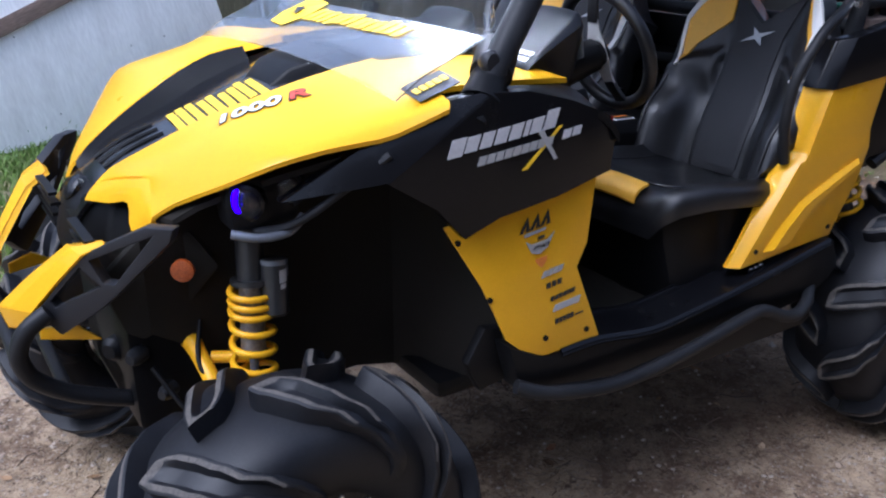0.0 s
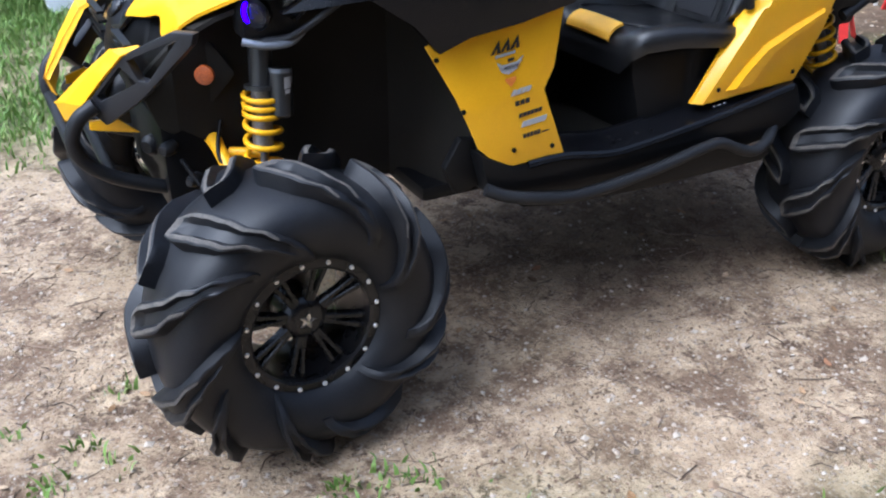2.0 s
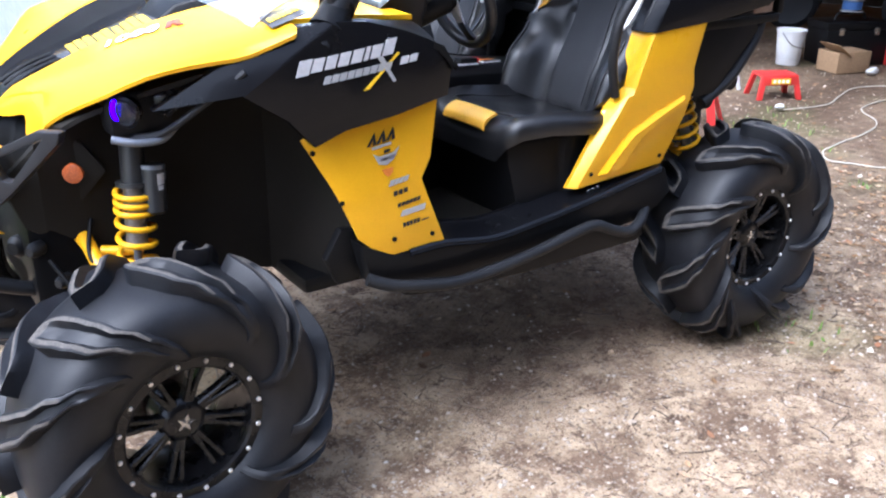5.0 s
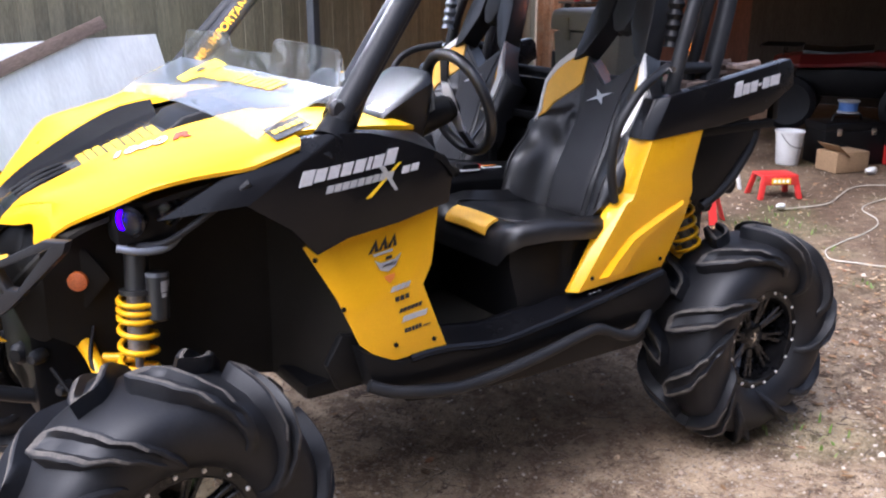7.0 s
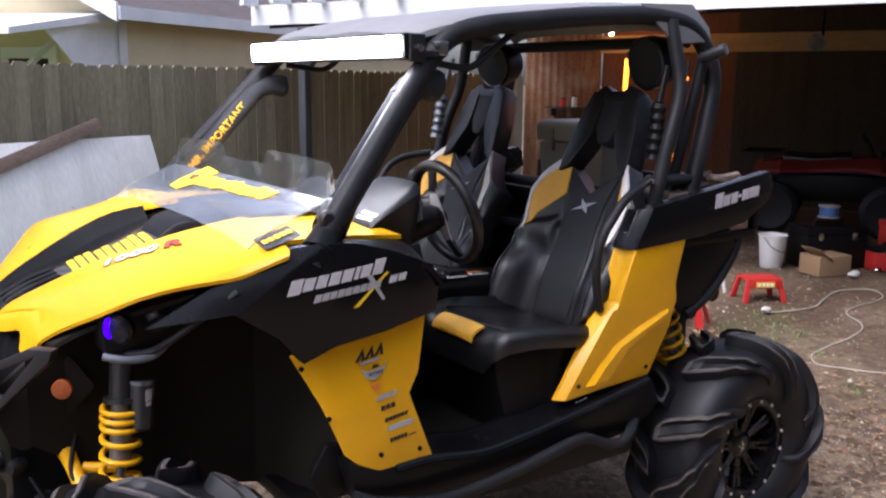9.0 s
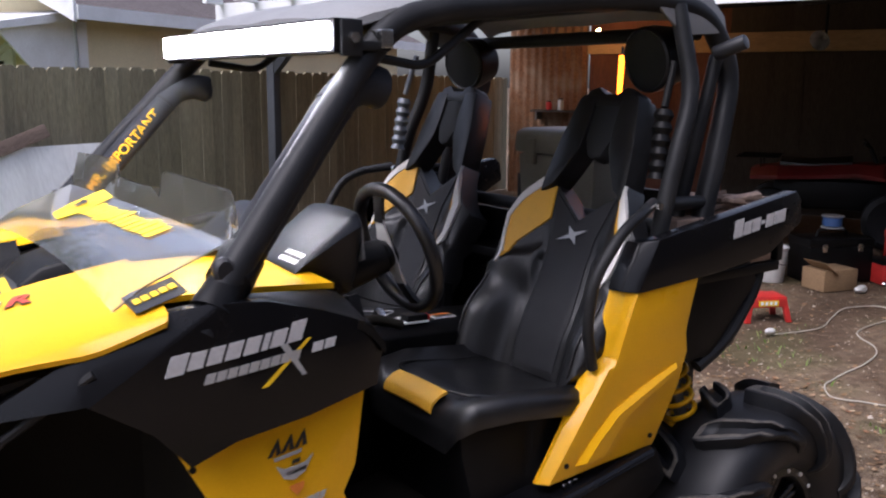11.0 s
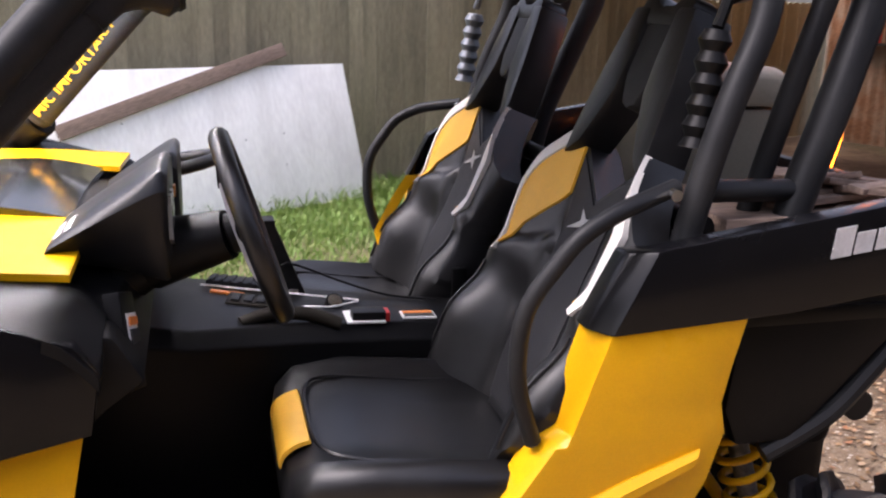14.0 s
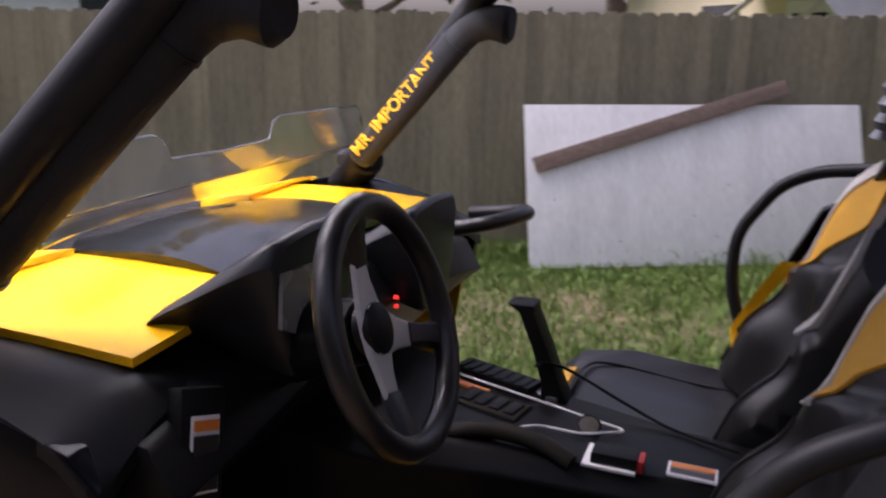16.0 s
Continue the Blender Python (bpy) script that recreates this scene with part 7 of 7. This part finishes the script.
banner = part("screen_banner", on_screen(B(), [(0.325, 0.34), (0.225, 0.30), (0.19, 0.52), (0.205, 0.80), (0.305, 0.84), (0.35, 0.50)]), DECALY, ws, "yellow banner sticker drawn as ragged blocks", smooth=0)
bm = B()
o = screen_at(0.27, 1.449, 0.56)
st = [bm.verts.new((o[0] - 0.002 + 0.030 * (1 if i % 2 == 0 else 0.42) * math.cos(math.pi * i / 5), o[1] + 0.036 * (1 if i % 2 == 0 else 0.42) * math.sin(math.pi * i / 5), o[2] + 0.009 + 0.42 * 0.030 * (1 if i % 2 == 0 else 0.42) * math.cos(math.pi * i / 5))) for i in range(10)]
bm.faces.new(st)
part("star", bm, DECALK, banner, smooth=0)
for k in range(12):
    y = 0.19 - 0.0415 * k
    w = 0.030 + 0.008 * random.random()
    t0, t1 = 0.42 + 0.04 * random.random() + 0.006 * k, 0.64 + 0.06 * random.random() + 0.006 * k
    part("banner_block", on_screen(B(), [(y, t0), (y - w, t0 + 0.02), (y - w - 0.012, t1), (y - 0.012, t1 - 0.02)]), DECALY, banner, smooth=0)
for s in FLANKS:
    bm = B()
    loft(bm, [[(0.515 + r * math.cos(a) * 0.8, s * 0.615 + CY * (s > 0) + d * s, 1.352 + r * math.sin(a)) for a in (2 * math.pi * i / 12 for i in range(12))] for d, r in ((-0.02, 0.016), (0.0, 0.026), (0.012, 0.027), (0.02, 0.020))])
    part("screen_clamp", bm, GREY, utv, "round dark windscreen clamp", smooth=40)


# -- front end: bumper, lamps, grille, suspension
def bump_pt(x, z, d=0.0):
    """A point of the slanting plane of the bumper's side plate."""
    return Vector((x + 0.707 * d, -0.585 - x + 0.707 * d, z))


def bumper_side():
    bm = B()
    loops = ([(-0.167, 1.074), (-0.122, 1.074), (-0.130, 1.045), (-0.226, 0.920), (-0.253, 0.888), (-0.328, 0.818), (-0.346, 0.839), (-0.366, 0.866), (-0.273, 1.006)],
             [(-0.156, 1.056), (-0.262, 0.994), (-0.244, 0.947), (-0.226, 0.945)],
             [(-0.279, 0.977), (-0.250, 0.939), (-0.331, 0.882), (-0.338, 0.894)])
    edges = []
    for lp in loops:
        vs = [bm.verts.new(bump_pt(*p)) for p in lp]
        edges += [bm.edges.new((vs[k], vs[(k + 1) % len(vs)])) for k in range(len(vs))]
    bmesh.ops.triangle_fill(bm, use_beauty=True, edges=edges)
    got = bmesh.ops.extrude_face_region(bm, geom=list(bm.faces))
    for v in got["geom"]:
        if isinstance(v, bmesh.types.BMVert):
            v.co += Vector((0.022, 0.022, 0))
    bmesh.ops.recalc_face_normals(bm, faces=list(bm.faces))
    return bm


both("bumper_side", bumper_side, GREY, "grey cut-out bumper side plate", smooth=25, bevel=0.004)


def bumper_cap():
    bm = B()
    sheet(bm, [[(-0.229, -0.345, 1.030), (-0.228, -0.310, 1.026), (-0.226, -0.272, 1.016)],
               [(-0.274, -0.322, 1.008), (-0.284, -0.27, 1.012), (-0.283, -0.215, 1.000)],
               [(-0.326, -0.268, 0.938), (-0.352, -0.21, 0.936), (-0.356, -0.148, 0.925)],
               [(-0.374, -0.216, 0.866), (-0.408, -0.15, 0.862), (-0.425, -0.085, 0.845)],
               [(-0.384, -0.19, 0.830), (-0.402, -0.15, 0.812), (-0.412, -0.10, 0.797)]], 0.016, 1, 1, (0.6, 0.6, -0.5))
    return bm


both("bumper_cap", bumper_cap, YELLOW, "yellow bumper cap", smooth=20, bevel=0.003)


def bumper_lower():
    bm = B()
    plate(bm, [(-0.361, 0.813), (-0.300, 0.822), (-0.285, 0.812), (-0.247, 0.781), (-0.363, 0.789)], lambda x, z: -0.19 - 0.5 * (x + 0.361), 0.012)
    return bm


both("bumper_trim", bumper_lower, YELLOW, "yellow lower bumper trim", bevel=0.002)
bm = B()
for s in FLANKS:
    tube(bm, corner([(-0.345, CY + s * 0.295, 0.875), (-0.395, CY + s * 0.29, 0.845), (-0.420, CY + s * 0.275, 0.785), (-0.400, CY + s * 0.255, 0.715), (-0.33, CY + s * 0.25, 0.655), (-0.20, CY + s * 0.25, 0.60), (-0.05, CY + s * 0.23, 0.56)], 0.05), 0.020, 12)
tube(bm, [(-0.413, CY - 0.27, 0.75), (-0.413, CY + 0.27, 0.75)], 0.017, 12)
tube(bm, [(-0.33, CY - 0.25, 0.655), (-0.33, CY + 0.25, 0.655)], 0.015, 12)
part("bumper_tube", bm, CAGE, utv, "black tubular front bumper", smooth=60)
# rounded black side panels that carry the reflectors
for s in FLANKS:
    part("radiator_panel", plate(B(), [(-0.135, 1.02), (-0.05, 1.015), (0.0, 0.93), (-0.09, 0.82), (-0.125, 0.79), (-0.165, 0.765), (-0.20, 0.785), (-0.225, 0.87), (-0.22, 0.93)], lambda x, z: CY + s * (0.352 + 0.45 * (x + 0.08)) , 0.03, side=s), DEEP, utv, "black panel behind the bumper", bevel=0.012)
# grille and nose
bm = B()
for_y = ((-0.27, 0.115), (-0.20, 0.10), (-0.09, 0.07), (-0.055, 0.0), (0.04, -0.012), (0.135, 0.0), (0.17, 0.07), (0.28, 0.10), (0.35, 0.115))
loft(bm, [[(x + dx, y, z) for x, z in ((-0.175, 1.070), (-0.225, 1.020), (-0.252, 0.93), (-0.20, 0.80), (-0.08, 0.78), (-0.05, 1.03))] for y, dx in for_y])
part("nose_core", bm, BLACK, utv, "black nose and grille", bevel=0.012)
for s in FLANKS:
    bm = B()
    for k in range(4):
        box(bm, (-0.248 + 0.001 * k, s * 0.20, 1.02 - 0.026 * k), (0.02, 0.18, 0.008))
    part("grille_slat", bm, BLACK, utv)
bm = B()
lathe(bm, [(0.036, -0.012), (0.034, 0.008), (0.022, 0.016), (0.003, 0.019)], 20, axis((-0.208, CY, 1.046), (-0.30, CY, 1.115)))
part("nose_badge", bm, RIMBLK, utv, "round gloss black nose badge", smooth=50)


def lamp(s):
    lp = part("headlamp", box(B(), (0.065, s * 0.43, 1.10), (0.15, 0.10, 0.11)), BLACK, utv, "twin headlamp in a black recess", bevel=0.02)
    for k, x in enumerate((0.025, 0.115)):
        c, d = (x, s * 0.472, 1.105 + 0.015 * k), (x - 0.10, s * 0.60, 1.09 + 0.015 * k)
        bm = B()
        lathe(bm, [(0.040, -0.02), (0.041, 0.006), (0.034, 0.010), (0.030, -0.004), (0.010, -0.012)], 20, axis(c, d))
        part("reflector", bm, RIMBLK, lp, smooth=50)
        bm = B()
        lathe(bm, [(0.036, 0.004), (0.030, 0.014), (0.014, 0.02), (0.003, 0.021)], 20, axis(c, d))
        part("lens", bm, LAMPGL, lp, smooth=60).visible_shadow = False
        if k == 0:
            bm = B()
            tube(bm, [(0.006 - 0.012 * math.cos(a), s * 0.4975, 1.118 + 0.024 * math.sin(a)) for a in (radians(-80 + 16 * i) for i in range(11))], [0.002, 0.004] + [0.0055] * 7 + [0.004, 0.002], 6)
            part("halo", bm, BLUE, lp, "glowing blue-violet halo")
    bm = B()
    tube(bm, spline([(-0.01, s * 0.47, 1.043), (0.04, s * 0.495, 1.033), (0.10, s * 0.50, 1.035), (0.14, s * 0.49, 1.06)], 5), 0.010, 8)
    part("lower_lip", bm, PODG, lp, smooth=60)


lamp(-1)
lamp(1)
for s in FLANKS:
    bm = B()
    lathe(bm, [(0.026, 0), (0.025, 0.008), (0.012, 0.011), (0.003, 0.011)], 20, axis((-0.08, s * 0.337, 0.937), (-0.18, s * 0.50, 0.937)))
    part("reflector", bm, ORANGE, utv, "round amber reflector", smooth=50)
    # shock absorber with a yellow coil spring: three tight turns, then wide ones
    head, foot = Vector((0.062, CY + s * 0.415, 1.06)), Vector((0.015, CY + s * 0.475, 0.60))
    at = lambda z: head.lerp(foot, (head.z - z) / (head.z - foot.z))
    sh = part("shock_absorber", cyl(B(), at(0.90), at(0.745), 0.027, 16), DIRTSTEEL, utv, "front shock with a yellow coil spring", smooth=50)
    part("piston_rod", cyl(B(), at(0.75), at(0.60), 0.010, 12), PODG, sh, "bright piston rod", smooth=50)
    bm = cyl(B(), at(1.06), at(0.90), 0.030, 16)
    cyl(bm, at(0.908), at(0.896), 0.044, 20)
    part("shock_body", bm, DECALK, sh, smooth=50)
    bm = B()
    rz = Vector((0.042, s * 0.030, 0))
    cyl(bm, at(0.952) + rz, at(0.835) + rz, 0.029, 18)
    cyl(bm, at(0.835) + rz, at(0.828) + rz, 0.029, 18, 0.022)
    rsv = part("reservoir", bm, DECALK, sh, "black shock reservoir", smooth=50)
    bm = B()
    cyl(bm, at(0.951) + rz, at(0.941) + rz, 0.0298, 18)
    part("reservoir_band", bm, PODG, rsv, smooth=50)
    for a0, a1, z0, z1 in ((-50, -18, 0.934, 0.914), (-12, 30, 0.934, 0.906), (-4, 26, 0.904, 0.893)):
        bm = B()
        face = [[bm.verts.new(at(z) + rz + 0.0298 * Vector((math.cos(b), math.sin(b), 0))) for b in (radians(s * (60 + a0 + (a1 - a0) * k / 3)) for k in range(4))] for z in (z0, z1)]
        for k in range(3):
            bm.faces.new((face[0][k], face[0][k + 1], face[1][k + 1], face[1][k]))
        part("reservoir_decal", bm, DECALG, rsv, smooth=50)
    bm = B()
    pts = []
    for i in range(8 * 16 + 1):
        n = i / 16
        z = 0.892 - 0.021 * min(n, 3) - 0.042 * max(n - 3, 0)
        a = -2 * math.pi * n * s
        pts.append(at(z) + Vector((0.046 * math.cos(a), 0.046 * math.sin(a), 0)))
    tube(bm, pts, 0.0078, 8)
    part("spring", bm, YELLOW, sh, "yellow coil spring", smooth=60)
    # yellow control arms, knuckle, tie rod
    for pts, r in (([(-0.078, CY + s * 0.30, 0.772), (-0.070, CY + s * 0.38, 0.735), (-0.060, CY + s * 0.47, 0.675), (-0.03, CY + s * 0.53, 0.60)], [0.026, 0.019, 0.018, 0.022]),
                   ([(-0.045, CY + s * 0.39, 0.724), (0.045, CY + s * 0.44, 0.722)], 0.014),
                   ([(-0.14, CY + s * 0.24, 0.56), (-0.02, CY + s * 0.50, 0.40)], 0.017),
                   ([(0.18, CY + s * 0.24, 0.55), (-0.02, CY + s * 0.50, 0.40)], 0.017)):
        part("control_arm", tube(B(), [Vector(p) for p in pts], r, 10), YELLOW, utv, "yellow front control arm", smooth=50)
    bm = B()
    tube(bm, [(-0.09, s * 0.15, 0.58), (-0.08, s * 0.46, 0.46)], 0.010, 8)
    tube(bm, [(0.02, s * 0.10, 0.50), (0.02, s * 0.50, 0.40)], 0.022, 10)
    loft(bm, [[(x, s * 0.44, z), (x + 0.05, s * 0.44, z), (x + 0.05, s * 0.50, z), (x, s * 0.50, z)] for x, z in ((-0.03, 0.60), (-0.05, 0.40), (-0.02, 0.30))])
    part("knuckle", bm, DIRTSTEEL, utv, "grimy steel knuckle and axle", smooth=40)
    bm = B()
    tube(bm, spline([(-0.05, s * 0.31, 0.80), (-0.08, s * 0.38, 0.72), (-0.02, s * 0.44, 0.66), (0.02, s * 0.47, 0.55)], 5), 0.006, 8)
    tube(bm, spline([(-0.16, s * 0.28, 0.70), (-0.12, s * 0.34, 0.62), (-0.06, s * 0.42, 0.52)], 5), 0.006, 8)
    part("brake_hose", bm, BLACK, utv, smooth=60)
bm = B()
box(bm, (0.05, 0, 0.66), (0.50, 0.50, 0.26))
box(bm, (-0.12, 0, 0.60), (0.16, 0.34, 0.12))
box(bm, (0.30, 0, 0.56), (0.60, 0.44, 0.10))
box(bm, (1.10, 0, 0.545), (1.30, 1.00, 0.05))
part("front_frame", bm, BLACK, utv, "black front frame and skid plate", bevel=0.02)
for x, y, z, r in ((-0.17, -0.25, 0.73, 0.02), (-0.14, -0.20, 0.68, 0.025), (-0.19, -0.12, 0.70, 0.03), (-0.12, -0.28, 0.64, 0.018)):
    bm = lathe(B(), [(r, 0), (r, 0.03), (r * 0.6, 0.045)], 12, axis((x, y, z), (x - 0.1, y - 0.08, z)))
    part("front_fitting", bm, CAGE, utv)
# grey mirror-like fin ahead of the far fender
bm = B()
plate(bm, [(-0.33, 0.86), (-0.25, 0.98), (-0.20, 1.045), (-0.17, 1.045), (-0.18, 0.97), (-0.22, 0.87)], lambda x, z: 0.45, 0.012, side=1)
part("fin", bm, GREY, utv, "slate grey fin", bevel=0.003)

# -- rear suspension and drive
for s in FLANKS:
    sh = part("shock_absorber", cyl(B(), (1.93, s * 0.47, 1.0), (2.06, s * 0.52, 0.52), 0.020, 14), DIRTSTEEL, utv, "rear shock with a yellow coil spring", smooth=50)
    bm = B()
    a, b = Vector((1.945, s * 0.475, 0.95)), Vector((2.045, s * 0.515, 0.58))
    mm = axis(a, b)
    L = (b - a).length
    tube(bm, [mm @ Vector((0.045 * math.cos(2 * math.pi * 9 * i / 126), 0.045 * math.sin(2 * math.pi * 9 * i / 126), L * i / 126)) for i in range(127)], 0.008, 8)
    part("spring", bm, YELLOW, sh, "yellow coil spring", smooth=60)
    bm = B()
    tube(bm, [(1.62, s * 0.50, 0.60), (1.80, s * 0.53, 0.56), (2.10, s * 0.53, 0.42)], 0.028, 10)
    tube(bm, [(2.0, s * 0.20, 0.58), (2.12, s * 0.52, 0.50)], 0.017, 10)
    part("trailing_arm", bm, CAGE, utv, "black rear trailing arm", smooth=50)
    bm = B()
    tube(bm, [(1.86, s * 0.30, 0.60), (1.98, s * 0.46, 0.60), (2.06, s * 0.52, 0.52)], 0.016, 10)
    tube(bm, [(1.90, s * 0.30, 0.85), (2.0, s * 0.50, 0.66)], 0.014, 10)
    part("control_arm", bm, YELLOW, utv, "yellow rear control arm", smooth=50)
    bm = B()
    for k in range(9):
        p = Vector((1.72, s * 0.50, 0.63)).lerp(Vector((1.86, s * 0.52, 0.53)), k / 8)
        lathe(bm, [(0.022 if k % 2 else 0.033, -0.008), (0.022 if k % 2 else 0.033, 0.008)], 14, axis(p, (1.86, s * 0.52, 0.53) if k < 8 else (2.0, s * 0.54, 0.43)))
    part("rubber_boot", bm, RUBBER, utv, "ribbed black rubber boot")
    bm = B()
    tube(bm, [(2.17, s * 0.15, 0.48), (2.17, s * 0.52, 0.40)], 0.022, 10)
    part("half_shaft", bm, DIRTSTEEL, utv, smooth=50)
bm = B()
box(bm, (2.02, 0, 0.66), (0.62, 0.60, 0.34))
box(bm, (1.98, 0, 0.95), (0.50, 0.86, 0.30))
part("engine_bay", bm, BLACK, utv, "dark engine and gearbox block", bevel=0.03)
bm = B()
lathe(bm, [(0.05, -0.2), (0.062, -0.18), (0.062, 0.18), (0.05, 0.2)], 18, axis((2.22, 0.05, 0.80), (2.22, 0.3, 0.80)))
cyl(bm, (2.22, -0.30, 0.93), (2.22, -0.50, 0.92), 0.032, 16)
part("silencer", bm, CAGE, utv, smooth=40)
# amber whip lamps on thin rods
for foot, tip, lits in (((2.22, 0.03, 1.18), (2.25, 0.03, 1.83), ((1.60, 1.80),)), ((2.40, -0.05, 1.16), (2.505, -0.076, 1.80), ((1.26, 1.44), (1.60, 1.73)))):
    foot, tip = Vector(foot), Vector(tip)
    at = lambda z: foot.lerp(tip, (z - foot.z) / (tip.z - foot.z))
    bm = cyl(B(), foot, at(1.25), 0.017, 12, 0.012)
    wh = part("whip_light", bm, BLACK, utv, "amber lit whip lamp on a thin black rod", smooth=60)
    part("rod", tube(B(), [at(1.24), tip], 0.004, 8), CAGE, wh)
    if foot.x > 2.3:
        part("bracket", box(B(), (2.357, foot.y, 1.175), (0.115, 0.04, 0.012)), CAGE, wh, bevel=0.003)
    for lo, hi in lits:
        part("led_strip", tube(B(), [at(lo), at((lo + hi) / 2), at(hi)], [0.005, 0.009, 0.010], 8), AMBER, wh, "glowing amber LED strip", smooth=60)
# ribbed belt sleeves beside the seats
for lo, mid, hi, mat, what in (((1.72, 0.645, 1.46), (1.745, 0.63, 1.66), (1.775, 0.60, 1.80), PODG, "grey ribbed belt sleeve"), ((1.768, -0.565, 1.45), (1.792, -0.56, 1.64), (1.84, -0.545, 1.76), BLACK, "black ribbed belt sleeve")):
    bm = B()
    lathe(bm, [(0.020 if i % 2 else 0.028, 0.017 * i) for i in range(12)], 14, axis(lo, mid))
    tube(bm, [mid, hi], 0.010, 8)
    part("belt_sleeve", bm, mat, utv, what, smooth=30)
# inner flange of the far side panel
part("panel_flange", sheet(B(), [[(1.55, 0.642, 1.19), (1.58, 0.640, 1.19)], [(1.458, 0.642, 1.03), (1.487, 0.640, 1.03)], [(1.485, 0.60, 0.975), (1.512, 0.60, 0.975)], [(1.53, 0.555, 0.915), (1.552, 0.555, 0.915)]], 0.006, 2, 2), YELLOW, utv)

# cooler in the bed
KX, KY, KL = 2.11, 0.075, 0.20
cool = thing("cooler", "tan hard-sided cooler standing in the cargo bed", "cooler", (KX, KY, 1.18))
bm = B()
loft(bm, [[(KX - w, KY - KL + d, z), (KX + w, KY - KL + d, z), (KX + w, KY + KL - d, z), (KX - w, KY + KL - d, z)] for z, w, d in ((1.181, 0.115, 0.03), (1.46, 0.125, 0.01))])
part("body", bm, COOLERM, cool, bevel=0.015)
bm = B()
loft(bm, [[(KX - w, KY - KL + d, z), (KX + w, KY - KL + d, z), (KX + w, KY + KL - d, z), (KX - w, KY + KL - d, z)] for z, w, d in ((1.464, 0.134, 0.0), (1.535, 0.132, 0.002), (1.55, 0.11, 0.025))])
part("lid", bm, COOLERM, cool, bevel=0.012)
for y in (KY - 0.11, KY + 0.11):
    part("latch", box(B(), (1.978, y, 1.47), (0.018, 0.045, 0.09)), COOLERM, cool, bevel=0.004)
    part("hinge", box(B(), (KX + 0.13, y, 1.46), (0.018, 0.06, 0.04)), COOLERM, cool, bevel=0.004)
# scraps in the bed beside the cooler
wood = thing("kindling", "split kindling and scrap wood heaped in the cargo bed", "firewood", (1.95, -0.5, 1.19))
random.seed(3)
for k in range(16):
    bm = box(B(), (0, 0, 0), (0.16 + 0.1 * random.random(), 0.03 + 0.012 * random.random(), 0.012), pose(1.93 + 0.27 * random.random(), -0.56 + 0.1 * random.random(), 1.33 + 0.045 * random.random(), random.uniform(-15, 15), random.uniform(-12, 12), random.uniform(-40, 40)))
    part("stick", bm, PLANKW, wood, bevel=0.003)
part("crate", box(B(), (1.90, -0.45, 1.26), (0.16, 0.30, 0.15)), PLANKW, wood, bevel=0.004)
part("block", box(B(), (2.12, -0.565, 1.26), (0.24, 0.10, 0.15)), PLANKW, wood, bevel=0.004)
bm = B()
tube(bm, spline([(1.80, -0.50, 1.345), (1.86, -0.46, 1.36), (1.93, -0.47, 1.352), (1.98, -0.43, 1.35)], 6), 0.008, 8)
tagged(part("green_cord", bm, surface("green_cord_rubber", (0.02, 0.22, 0.12), 0.5, bump=0.1), None, smooth=60), "loop of green cord lying on scrap wood in the bed", "cord")


# ---------------------------------------------------------------- fence boards, piece by piece
fence = thing("fence", "weathered dog-eared wooden board fence", "fence", yard(-4, 0.55, 0), kind="structure")
bm = B()
for z in (0.35, 1.0, 1.55):
    yb(bm, -12, 6.0, 0.53, 0.57, z, z + 0.09)
part("rail", bm, FENCEW, fence)
for k in range(9):
    bm = B()
    yb(bm, -12 + 2.2 * k, -12 + 2.2 * k + 0.09, 0.57, 0.66, 0, 1.75)
    part("post", bm, FENCEW, fence)
bm = B()
loft(bm, [[(x, d, z) for x, z in ((0, 0.02), (0.1455, 0.02), (0.1455, 1.80), (0.116, 1.83), (0.027, 1.83), (0, 1.80))] for d in (0, 0.018)])
bmesh.ops.recalc_face_normals(bm, faces=bm.faces)
BOARD = bpy.data.meshes.new("board")
bm.to_mesh(BOARD)
bm.free()
random.seed(77)
for k in range(125):
    link("board", BOARD, FENCEW, fence, m=YARD @ pose(-12 + 0.144 * k, 0.510 + 0.006 * (k % 2) + 0.002 * random.random(), random.uniform(-0.012, 0.012), 0, random.uniform(-0.05, 0.05), 0), smooth=0)
